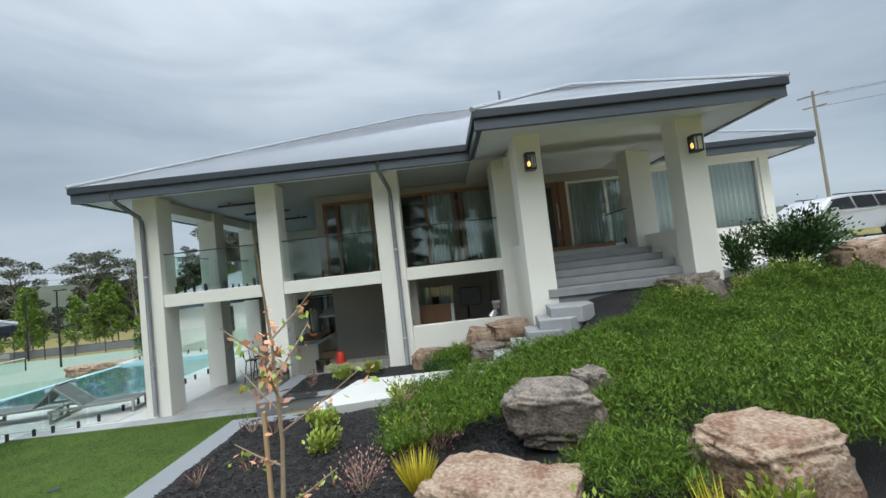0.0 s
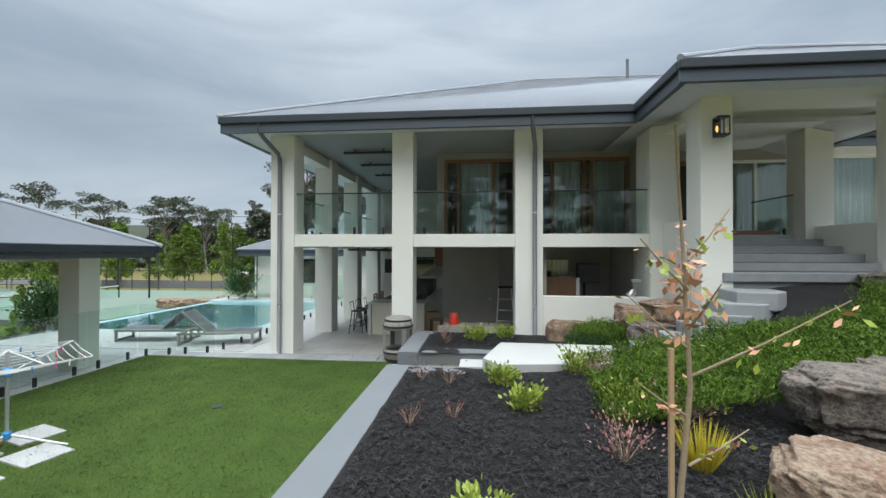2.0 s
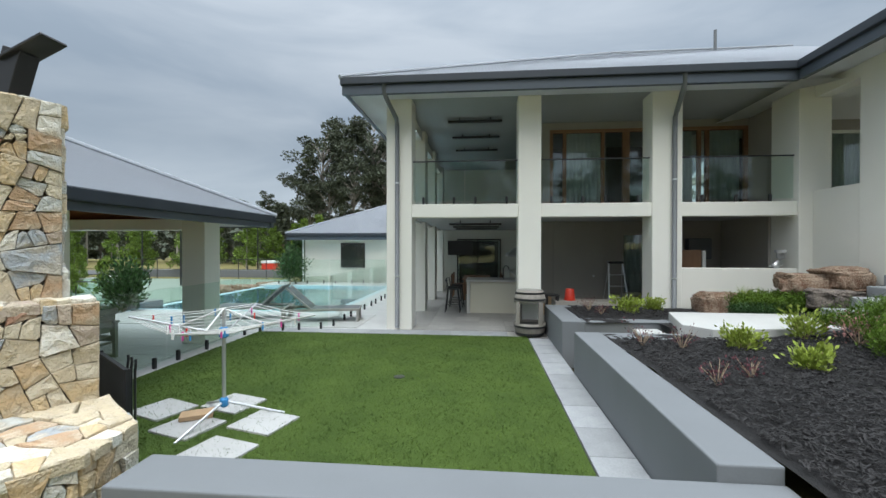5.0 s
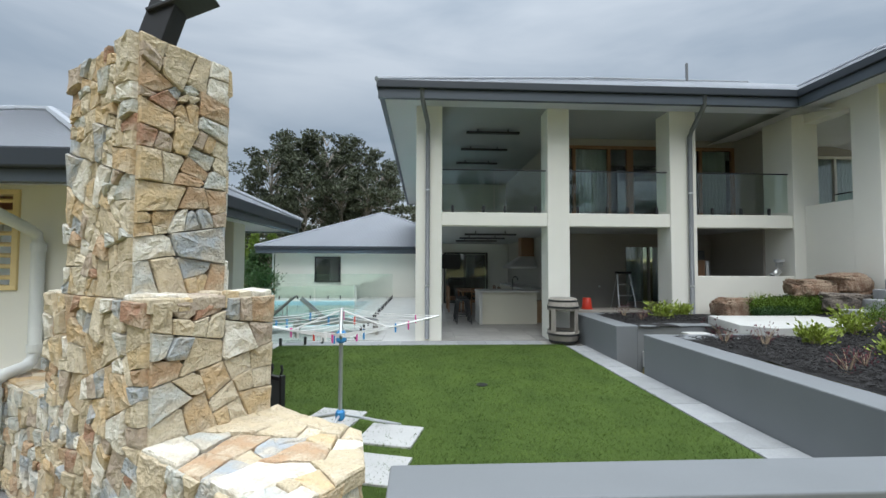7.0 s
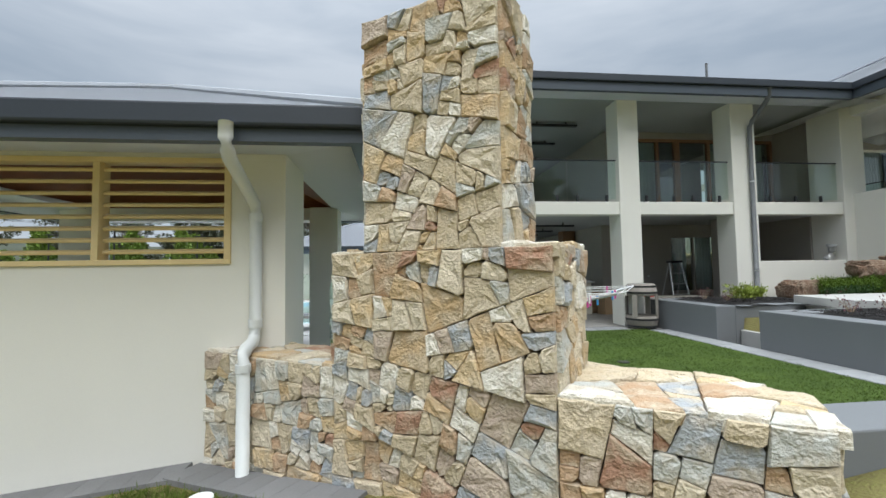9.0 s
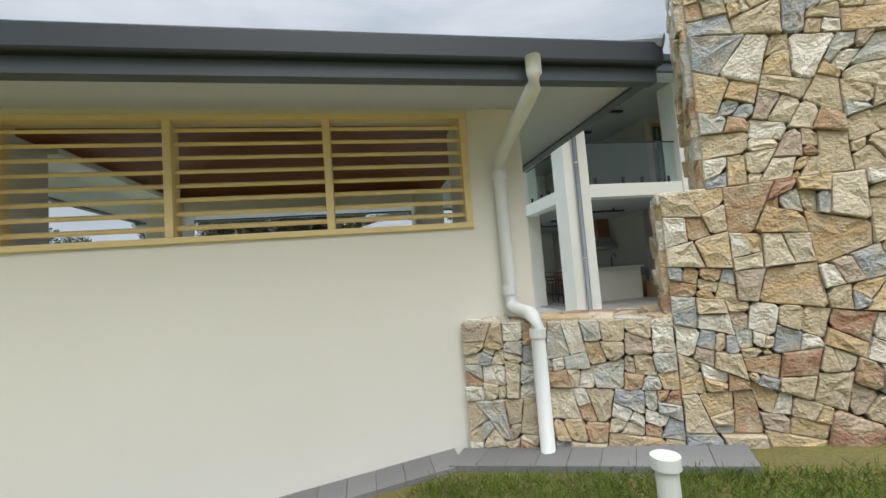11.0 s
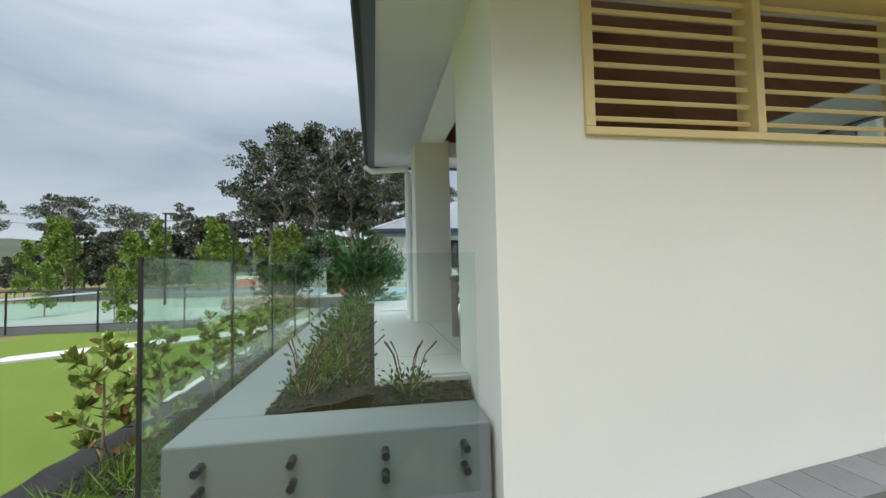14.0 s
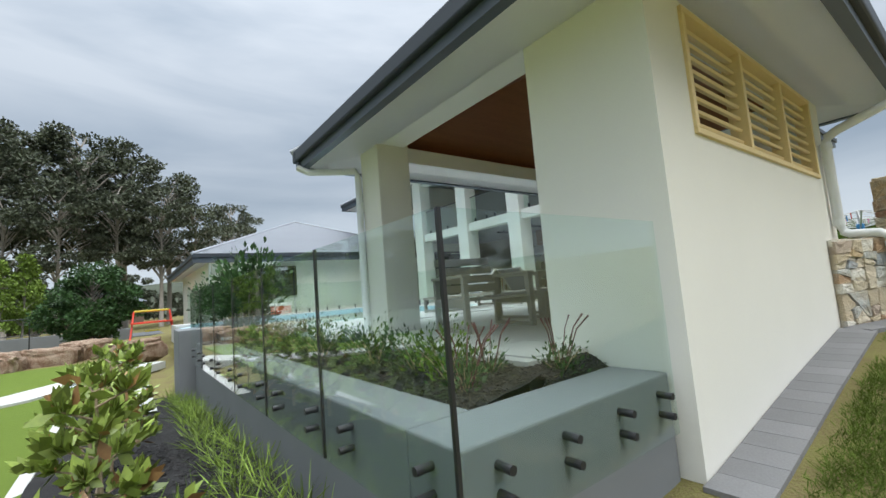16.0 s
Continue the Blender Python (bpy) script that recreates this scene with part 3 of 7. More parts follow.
def hip_roof(owner, x0, x1, y0, y1, z, slope, sides="SWNE", inset=0.8, soffit_rise=0.14, drop=0.34, cut=None, back=None):
    """Four sheeted slopes with ridge caps, gutters, fascias and a raked soffit round an eave rectangle."""
    d = min(x1 - x0, y1 - y0) / 2
    h = d * slope
    a, b = ((x0 + d, (y0 + y1) / 2), (x1 - d, (y0 + y1) / 2)) if x1 - x0 >= y1 - y0 else (((x0 + x1) / 2, y0 + d), ((x0 + x1) / 2, y1 - d))
    A, B = (*a, z + h), (*b, z + h)
    c = {"SW": (x0, y0, z), "SE": (x1, y0, z), "NE": (x1, y1, z), "NW": (x0, y1, z)}
    wide = x1 - x0 >= y1 - y0
    slopes = {"S": [c["SW"], c["SE"], B, A] if wide else [c["SW"], c["SE"], A], "N": [c["NE"], c["NW"], A, B] if wide else [c["NE"], c["NW"], B],
              "W": [c["NW"], c["SW"], A] if wide else [c["NW"], c["SW"], A, B], "E": [c["SE"], c["NE"], B] if wide else [c["SE"], c["NE"], B, A]}
    for k, pts in slopes.items():
        bm = bmesh.new()
        if cut:
            if k == "E":
                bm.free()
                continue
            pts = [(min(p[0], cut), p[1], p[2]) for p in pts]
        f = bm.faces.new([bm.verts.new(p) for p in pts])
        bmesh.ops.solidify(bm, geom=[f], thickness=0.03)
        wpart("roof_slope", bm, M["roofx" if k in "SN" else "roofy"], owner)
    caps = [(c["SW"], A), (c["NW"], A if wide else B), (A, (min(B[0], cut), B[1], B[2]) if cut else B)]
    if not cut:
        caps += [(c["SE"], B if wide else A), (c["NE"], B)]
    else:
        wpart("gable", prism([(cut - 0.1, y0 + 0.2), (cut, y0 + 0.2), (cut, y1 - 0.2), (cut - 0.1, y1 - 0.2)], z - 0.1, z), M["soffit"], owner)
        x1 = cut
    for p, q in caps:
        if (Vector(p) - Vector(q)).length > 0.3:
            wpart("ridge_cap", tube([Vector(p) + Vector((0, 0, 0.01)), Vector(q) + Vector((0, 0, 0.01))], 0.055, sides=8), M["roof"], owner)
    g = 0.125
    xe = 0.95 if cut else x1
    ye = y1 if back is None else back
    runs = {"S": (x0, xe, y0, y0 + g), "N": (x0, xe, y1 - g, y1), "W": (x0, x0 + g, y0 + g, ye - g), "E": (x1 - g, x1, y0 + g, y1 - g)}
    for k in sides:
        u = runs[k]
        wpart("gutter", box(u[0], u[1], u[2], u[3], z - 0.15, z + 0.015, 0.02), M["gutter"], owner, "charcoal steel gutter")
        e = 0.03
        v = {"S": (x0 + e, xe - e, y0 + g * 0.5, y0 + g + e), "N": (x0 + e, x1 - e, y1 - g - e, y1 - g * 0.5), "W": (x0 + g * 0.5, x0 + g + e, y0 + g + e, ye - g - e), "E": (x1 - g - e, x1 - g * 0.5, y0 + g + e, y1 - g - e)}[k]
        wpart("fascia", box(*v, z - drop, z - 0.152), M["fascia"], owner, "slate grey fascia board")
    o = 0.1
    zo, zi = z - drop + 0.015, z - drop + 0.015 + soffit_rise
    ring_o = [(x0 + o, y0 + o, zo), (x1 - o, y0 + o, zo), (x1 - o, y1 - o, zo), (x0 + o, y1 - o, zo)]
    i = inset
    ring_i = [(x0 + i, y0 + i, zi), (x1 - i, y0 + i, zi), (x1 - i, y1 - i, zi), (x0 + i, y1 - i, zi)]
    bm = bmesh.new()
    vo, vi = [bm.verts.new(p) for p in ring_o], [bm.verts.new(p) for p in ring_i]
    for k in range(4):
        bm.faces.new((vo[k], vi[k], vi[(k + 1) % 4], vo[(k + 1) % 4]))
    bmesh.ops.solidify(bm, geom=bm.faces[:], thickness=-0.012)
    wpart("soffit", bm, M["soffit"], owner)
    return zi


def elbow_pipe(owner, points, r, mat, name="downpipe", label=""):
    return wpart(name, tube(points, r, sides=14), M[mat], owner, label, True)


# ---- main house ----
house = site("house", (-2.0, 10.05, 0), "two-storey cream rendered house with grey steel hip roof and balcony", "house")
zc = hip_roof(house, -8.08, 16.0, 9.2, 24.6, 5.4, 0.48, "SWN", 0.9, cut=6.0)
for x0, x1, y0, y1 in ((-7.28, -6.7, 10.05, 10.62), (-4.32, -3.82, 10.05, 10.58), (-1.48, -0.86, 10.05, 10.62), (-7.28, -6.75, 12.72, 13.25), (-7.28, -6.75, 15.3, 15.85), (-7.28, -6.75, 18.2, 18.75)):
    wpart("column", box(x0, x1, y0, y1, -0.02, zc + 0.02, 0.015), M["render"], house)
wpart("porch_column", box(1.45, 2.08, 10.05, 10.9, 0.0, zc + 0.02, 0.015), M["render"], house)
for x0, x1 in ((-6.7, -4.32), (-3.82, -1.48), (-0.86, 1.45)):
    wpart("balcony_edge", box(x0, x1, 10.08, 10.4, 2.53, 2.83, 0.012), M["render"], house)
wpart("balcony_edge", box(-7.2, -6.85, 10.62, 12.72, 2.53, 2.83, 0.01), M["render"], house)
wpart("balcony_edge", box(-7.2, -6.85, 13.25, 15.3, 2.53, 2.83, 0.01), M["render"], house)
wpart("balcony_edge", box(-7.2, -6.85, 15.85, 18.2, 2.53, 2.83, 0.01), M["render"], house)
wpart("balcony_slab", box(-6.84, 1.45, 10.41, 19.0, 2.58, 2.81), M["ceilgrey"], house)
tagged(part("balcony_ceiling", box(-7.2, 1.6, 10.08, 24.1, zc + 0.0, zc + 0.1), M["ceilgrey"]), kind="structure")
wpart("low_wall", box(-0.86, 1.45, 10.08, 10.32, 0.2, 1.42, 0.015), M["render"], house)
wpart("balcony_beam", box(-7.2, -6.85, 10.62, 18.2, zc - 0.28, zc - 0.01, 0.01), M["render"], house)
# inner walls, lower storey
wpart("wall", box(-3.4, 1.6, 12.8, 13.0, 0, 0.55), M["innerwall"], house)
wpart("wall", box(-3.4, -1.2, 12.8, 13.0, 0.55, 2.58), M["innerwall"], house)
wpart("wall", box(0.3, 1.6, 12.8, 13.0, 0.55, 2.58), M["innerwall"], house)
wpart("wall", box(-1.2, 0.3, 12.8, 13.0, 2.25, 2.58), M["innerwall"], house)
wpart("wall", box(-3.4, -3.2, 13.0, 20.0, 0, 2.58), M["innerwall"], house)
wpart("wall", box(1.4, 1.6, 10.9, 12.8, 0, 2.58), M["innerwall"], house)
wpart("wall", box(-7.0, -3.4, 19.0, 19.2, 0, 5.2), M["render"], house)
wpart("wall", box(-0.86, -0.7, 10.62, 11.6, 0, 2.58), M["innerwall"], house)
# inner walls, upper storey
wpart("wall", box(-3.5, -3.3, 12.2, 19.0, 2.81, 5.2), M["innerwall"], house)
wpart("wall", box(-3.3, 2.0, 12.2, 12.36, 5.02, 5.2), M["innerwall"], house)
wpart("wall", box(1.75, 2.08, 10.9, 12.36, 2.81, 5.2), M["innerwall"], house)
# near-black sheets behind the glass, their colour standing for the shade of unlit rooms
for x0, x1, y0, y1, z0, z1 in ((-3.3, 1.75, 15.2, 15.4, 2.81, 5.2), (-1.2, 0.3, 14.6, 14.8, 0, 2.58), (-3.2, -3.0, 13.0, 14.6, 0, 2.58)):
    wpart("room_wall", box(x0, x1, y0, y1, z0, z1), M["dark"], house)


def curtain(owner, x0, x1, y, z0, z1, depth=0.05, fold=0.11, along="x", mat="curtain"):
    """Hanging cloth in soft folds."""
    n = max(8, int((x1 - x0) / fold * 6))
    bm = bmesh.new()
    rows = []
    for z in (z0, (z0 + z1) / 2, z1):
        row = []
        for i in range(n + 1):
            s = x0 + (x1 - x0) * i / n
            o = depth * math.sin(s / fold * math.tau + 0.8 * math.sin(s * 5)) * (1.0 if z < z1 else 0.7)
            row.append(bm.verts.new((s, y + o, z) if along == "x" else (y + o, s, z)))
        rows.append(row)
    for p, q in zip(rows, rows[1:]):
        for i in range(n):
            bm.faces.new((p[i], p[i + 1], q[i + 1], q[i]))
    bmesh.ops.solidify(bm, geom=bm.faces[:], thickness=0.004)
    return wpart("curtain", bm, M[mat], owner, "sheer pale green-white curtain", True)


def window(owner, x0, x1, y, z0, z1, frame_mat, mullions=(), t=0.06, along="x", name="window_frame"):
    """A framed pane in a wall plane, with uprights."""
    def bx(a, b, c, d, bevel=0.006, e=0.05):
        return box(a, b, y - e, y + e, c, d, bevel) if along == "x" else box(y - e, y + e, a, b, c, d, bevel)
    wpart(name, bx(x0, x1, z1 - t, z1), M[frame_mat], owner)
    wpart(name, bx(x0, x1, z0, z0 + t), M[frame_mat], owner)
    posts = [x0, *[m - t / 2 for m in mullions], x1 - t]
    for p in posts:
        wpart(name, bx(p, p + t, z0 + t, z1 - t), M[frame_mat], owner)
    for p, q in zip(posts, posts[1:]):
        g = wpart("pane", bx(p + t, q, z0 + t, z1 - t, 0, 0.004), M["dglass"], owner)
        g.visible_shadow = False


window(house, -3.3, -1.3, 12.28, 2.81, 5.02, "timber", (-2.9, -1.9), 0.09)
window(house, -1.3, 1.75, 12.28, 2.81, 5.02, "timber", (-0.3, 0.55, 0.75), 0.09)
curtain(house, -2.85, -1.75, 12.55, 2.83, 5.0)
curtain(house, -0.2, 0.5, 12.55, 2.83, 5.0)
curtain(house, 0.85, 1.7, 12.55, 2.83, 5.0)
window(house, -1.2, 0.3, 12.9, 0.55, 2.25, "innerwall", (-0.45,), 0.05)
curtain(house, -1.15, -0.5, 13.1, 0.57, 2.22)
curtain(house, -0.2, 0.28, 13.1, 0.57, 2.22)
# flat grey cupboard door with a round lock under the balcony
cup = site("storage_door", (-2.4, 12.78, 0.0), "tall flat taupe storage door with round lock", "door")
wpart("leaf", box(-3.1, -1.72, 12.76, 12.795, 0.02, 2.5, 0.004), M["innerwall"], cup)
wpart("lock", tube([(-2.0, 12.76, 1.05), (-2.0, 12.735, 1.05)], 0.03, sides=16), M["alloy"], cup, "round steel lock")
# back wall of the covered patio: dark sliding doors and television
window(house, -6.2, -4.3, 18.97, 0.02, 2.2, "black", (-5.3,), 0.06)
# dark sheet right behind the door panes, in place of a shaded room
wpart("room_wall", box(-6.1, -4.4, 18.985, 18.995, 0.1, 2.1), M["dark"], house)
tv = site("television", (-5.6, 18.3, 1.6), "wide black wall-mounted television", "television")
wpart("screen", box(-6.6, -5.5, 18.86, 18.91, 1.5, 2.12, 0.01), M["black"], tv)
wpart("bracket", box(-6.2, -5.9, 18.91, 19.0, 1.7, 1.9), M["black"], tv)

# balustrades: frameless glass with a slim rail and black spigots
def spigot_at(owner, x, y, z, h=0.17, w=0.05):
    return wpart("spigot", box(x - w / 2, x + w / 2, y - w / 2, y + w / 2, z, z + h, 0.006), M["black"], owner)


def glass_run(owner, p, q, z0, z1, panes, rail=False, spig=2, z_floor=None, edge=0.012):
    """Panes of frameless glass from p to q, each on spigots."""
    p, q = Vector((*p, 0)), Vector((*q, 0))
    d = (q - p)
    L = d.length
    d.normalize()
    turn = Matrix.Translation(p) @ Matrix.Rotation(math.atan2(d.y, d.x), 4, "Z")
    for i in range(panes):
        a, b = L * i / panes + edge, L * (i + 1) / panes - edge
        bm = box(a, b, -0.006, 0.006, z0, z1)
        bmesh.ops.transform(bm, matrix=turn, verts=bm.verts)
        g = wpart("pane", bm, M["glass"], owner)
        g.visible_shadow = False
        for s in range(spig):
            c = turn @ Vector((a + (b - a) * (0.2 + 0.6 * s / max(1, spig - 1)), 0, 0))
            if z_floor is not None:
                spigot_at(owner, c.x, c.y, z_floor)
    if rail:
        bm = box(0, L, -0.02, 0.02, z1, z1 + 0.025, 0.004)
        bmesh.ops.transform(bm, matrix=turn, verts=bm.verts)
        wpart("rail", bm, M["black"], owner, "slim black top rail")


for x0, x1, n in ((-6.7, -4.32, 2), (-3.82, -1.48, 2), (-0.86, 1.45, 1)):
    bal = site("balustrade", ((x0 + x1) / 2, 10.2, 2.83), "frameless glass balcony balustrade with slim black rail", "balustrade", "balcony balustrades")
    glass_run(bal, (x0, 10.2), (x1, 10.2), 2.9, 3.8, n, True, 3 if n == 1 else 2, 2.83)
for y0, y1 in ((10.62, 12.72), (13.25, 15.3), (15.85, 18.2)):
    bal = site("balustrade", (-7.02, (y0 + y1) / 2, 2.83), "frameless glass balcony balustrade with slim black rail", "balustrade", "balcony balustrades")
    glass_run(bal, (-7.02, y0), (-7.02, y1), 2.9, 3.8, 2, True, 2, 2.83)
# slim black heaters under both ceilings
for z, ys in ((zc - 0.10, (11.6, 13.2, 14.9)), (2.47, (12.0, 13.6, 15.0))):
    for y in ys:
        heater = site("strip_heater", (-5.3, y, z), "slim black ceiling-mounted strip heater", "heater", "ceiling strip heaters")
        wpart("body", box(-6.0, -4.6, y - 0.06, y + 0.06, z - 0.02, z + 0.03, 0.008), M["black"], heater)
        for x in (-5.7, -4.9):
            wpart("bracket", box(x - 0.015, x + 0.015, y - 0.015, y + 0.015, z + 0.03, z + 0.1), M["black"], heater)
# downpipes on the front columns
for x in (-7.02, -1.05):
    elbow_pipe(house, [(x - 0.13, 9.26, 5.27), (x - 0.13, 9.28, 5.08), (x - 0.1, 9.4, 4.98), (x, 9.9, 4.72), (x, 9.97, 4.62), (x, 9.98, 4.4), (x, 9.98, 0.05)], 0.05, "pipe", label="grey round downpipe")
    for z in (1.2, 3.3):
        wpart("pipe_clip", tube([(x, 9.98, z - 0.015), (x, 9.98, z + 0.015)], 0.058, sides=14), M["alloy"], house)

# ---- porch ----
porch = site("porch", (3.5, 8.4, 1.8), "hip-roofed entrance porch on square cream columns", "porch")
zp = hip_roof(porch, 0.82, 6.45, 7.2, 16.2, 5.4, 0.5, "SWE", 0.95, back=9.4)
for x0 in (1.7, 5.05):
    wpart("column", box(x0, x0 + 0.55, 8.4, 8.95, 0.9, zp + 0.03, 0.015), M["render"], porch)
wpart("column", box(5.0, 5.6, 10.6, 11.2, 0.9, zp + 0.03, 0.015), M["render"], porch)
wpart("side_wall", box(1.72, 2.05, 8.95, 10.05, 0.5, 3.04, 0.01), M["render"], porch)
wpart("side_wall", box(5.2, 5.55, 8.95, 10.6, 0.9, 3.0, 0.01), M["render"], porch)
wpart("beam", box(1.75, 2.05, 8.95, 10.05, zp - 0.25, zp, 0.01), M["render"], porch)
tagged(part("porch_ceiling", box(1.7, 5.6, 8.1, 15.3, zp + 0.01, zp + 0.1), M["soffit"]), kind="structure")
tagged(part("porch_floor", box(2.05, 5.2, 10.9, 13.5, 2.6, 2.83, 0.01), M["tile"]), kind="structure")
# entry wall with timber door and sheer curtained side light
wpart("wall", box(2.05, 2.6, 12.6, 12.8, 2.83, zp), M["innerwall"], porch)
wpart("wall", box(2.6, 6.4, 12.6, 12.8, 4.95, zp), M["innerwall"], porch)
window(porch, 4.0, 6.4, 12.7, 2.83, 4.95, "render", (5.2,), 0.08)
curtain(porch, 4.05, 6.35, 12.95, 2.85, 4.93)
# blackish backing whose colour makes the entry look unlit inside
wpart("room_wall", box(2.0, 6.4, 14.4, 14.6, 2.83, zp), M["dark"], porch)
door = site("front_door", (3.3, 12.6, 2.83), "timber-framed front door with dark glass panel", "door")
wpart("door_frame", box(2.6, 2.78, 12.58, 12.74, 2.83, 4.95, 0.008), M["timber"], door)
wpart("door_frame", box(3.75, 3.98, 12.58, 12.74, 2.83, 4.95, 0.008), M["timber"], door)
wpart("leaf", box(2.78, 3.75, 12.62, 12.68, 2.85, 4.93, 0.006), M["timber"], door)
wpart("door_glass", box(2.98, 3.55, 12.605, 12.622, 3.0, 4.8, 0.004), M["black"], door, "dark glass panel")
wpart("door_handle", tube([(3.66, 12.58, 3.5), (3.66, 12.58, 4.3)], 0.018), M["alloy"], door, "long steel pull handle")
tagged(part("door_mat_step", box(2.3, 4.6, 10.95, 11.35, 2.83, 2.93, 0.01), M["timber"]), "dark brown timber threshold step", "step")
# steps: five bluestone treads
steps = site("porch_steps", (3.5, 9.0, 1.9), "grey stone entrance steps with worn edges", "steps")
for i in range(5):
    y0 = 8.35 + 0.5 * i
    z1 = 2.05 + 0.165 * i
    wpart("tread", box(2.06, 5.19, y0, 10.9, z1 - 0.16, z1, 0.012), M["paver"], steps)
wpart("base", box(2.1, 5.15, 8.42, 10.85, 0.8, 1.885), M["paver"], steps)
# two lanterns on the columns
def lantern(x, y, z):
    lam = thing("wall_lantern", (x, y, z), "black metal wall lantern with glowing amber bulb", "lantern", "porch lanterns")
    part("backplate", box(-0.06, 0.06, -0.02, 0.0, -0.12, 0.2, 0.006), M["black"], lam)
    part("arm", tube([(0, -0.02, 0.16), (0, -0.1, 0.2), (0, -0.14, 0.19)], 0.012), M["black"], lam)
    part("cap", box(-0.1, 0.1, -0.24, -0.04, 0.15, 0.185, 0.008), M["black"], lam)
    part("base", box(-0.1, 0.1, -0.24, -0.04, -0.16, -0.13, 0.006), M["black"], lam)
    for sx in (-0.09, 0.09):
        for sy in (-0.23, -0.05):
            part("post", box(sx - 0.008, sx + 0.008, sy - 0.008, sy + 0.008, -0.13, 0.15), M["black"], lam)
    g = part("pane", box(-0.08, 0.08, -0.222, -0.058, -0.12, 0.14), M["glass"], lam)
    g.visible_shadow = False
    part("bulb", lathe([(0.005, -0.06), (0.032, -0.05), (0.042, 0.0), (0.03, 0.05), (0.012, 0.07)], 12), M["bulb"], lam, "warm glowing bulb", True)


lantern(1.98, 8.4, 4.62)
lantern(5.32, 8.4, 4.62)
rail = site("porch_balustrade", (4.6, 10.95, 2.83), "short glass balustrade with black rail", "balustrade")
glass_run(rail, (5.0, 10.95), (5.0, 12.5), 2.9, 3.75, 1, True, 2, 2.83)

# ---- right wing ----
wing = site("house_wing", (8.3, 12.3, 2.2), "cream rendered house wing with wide curtained windows", "house")
zw = hip_roof(wing, 6.38, 10.8, 11.5, 18.0, 5.38, 0.42, "SE", 0.8)
wpart("wall", box(5.6, 10.0, 12.3, 12.5, 1.6, 2.92, 0.01), M["render"], wing)
wpart("wall", box(9.8, 10.0, 12.5, 17.2, 1.6, 5.2, 0.01), M["timber"], wing)
wpart("wall", box(6.4, 10.0, 12.3, 12.5, 4.98, 5.22), M["render"], wing)
wpart("wall", box(9.72, 10.0, 12.3, 12.5, 2.92, 4.98, 0.01), M["render"], wing)
window(wing, 6.4, 9.72, 12.4, 2.92, 4.98, "render", (8.0,), 0.08)
curtain(wing, 6.45, 9.7, 12.6, 2.94, 4.96, 0.06, 0.16)
# dark backing behind the curtains; the room's shade is in its colour
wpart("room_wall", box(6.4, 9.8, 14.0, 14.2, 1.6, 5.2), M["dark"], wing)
tagged(part("driveway", box(5.7, 30, 8.7, 12.2, 1.3, 2.02), M["concrete"]), "pale concrete driveway", "driveway", kind="structure")
tagged(part("parking_pad", box(10.9, 40, 12.2, 24, 1.3, 2.25), M["concrete"]), kind="structure")

# ---- retaining walls, planters, garden steps ----
wall("retaining_wall", -3.74, -3.36, 3.27, 7.1, -0.2, 0.6, "greywall")
wall("retaining_wall_return", -3.36, -2.0, 6.72, 7.1, -0.2, 0.598, "greywall")
wall("front_kerb_wall", -7.3, -3.36, 2.88, 3.265, -0.3, 0.5, "greywall")
wall("planter_wall", -3.75, -3.38, 7.98, 10.04, -0.2, 0.6, "greywall")
wall("planter_wall_front", -3.38, -1.9, 7.98, 8.35, -0.2, 0.598, "greywall")
wall("planter_wall_back", -3.38, -1.5, 9.75, 10.04, -0.2, 0.598, "greywall")
gs = site("garden_steps", (-2.6, 7.5, 0), "pale stone garden steps beside grey planters", "steps")
for i, (x, z) in enumerate(((-3.3, 0.17), (-2.95, 0.34), (-2.6, 0.5))):
    wpart("tread", box(x, -2.2, 7.105, 7.975, -0.1, z, 0.012), M["concrete"], gs)
tagged(part("concrete_slab", prism([(-2.2, 7.12), (-1.95, 6.75), (-0.1, 7.0), (0.35, 7.5), (0.2, 8.25), (-1.88, 8.3)], 0.3, 0.74, 0.012), M["concrete"]), "pale concrete garden landing slab", "slab", kind="structure")
for i, (x, y, z) in enumerate(((0.2, 7.55, 0.9), (0.7, 7.65, 1.07), (1.05, 7.75, 1.24), (1.35, 7.8, 1.42), (1.6, 7.85, 1.6), (1.85, 7.95, 1.78))):
    st = part("stepping_slab", prism([(x, y - 0.35), (x + 0.55, y - 0.45), (x + 0.85, y - 0.2), (x + 0.9, y + 0.25), (x + 0.1, y + 0.4)], z - 0.3, z, 0.02), M["paver"])
    tagged(st, "pale rough stone step slab in the garden", "step", "garden step slabs")

# ---- cabana ----
cab = site("cabana", (-12.5, 6.7, 0), "cream rendered poolside cabana with hip roof and timber louvres", "cabana")
zk = hip_roof(cab, -15.42, -9.6, 4.1, 9.47, 2.53, 0.46, "SWNE", 0.9, 0.1, 0.25)
X0, X1, LY0, LY1 = -14.67, -10.4, 4.87, 5.12
LX0, LX1, LZ0, LZ1 = -14.16, -10.86, 1.4, 2.335
wpart("wall", box(X0, X1, LY0, LY1, -1.0, LZ0), M["render"], cab)
wpart("wall", box(X0, LX0, LY0, LY1, LZ0, zk + 0.02), M["render"], cab)
wpart("wall", box(LX1, X1, LY0, LY1, LZ0, zk + 0.02), M["render"], cab)
wpart("wall", box(LX0, LX1, LY0, LY1, LZ1, zk + 0.02), M["render"], cab)
wpart("wall", box(X0, X0 + 0.25, LY1, 5.85, -0.8, zk + 0.02), M["render"], cab)
wpart("pier", box(X1 - 0.46, X1, LY1, 5.6, -0.2, zk + 0.02), M["render"], cab)
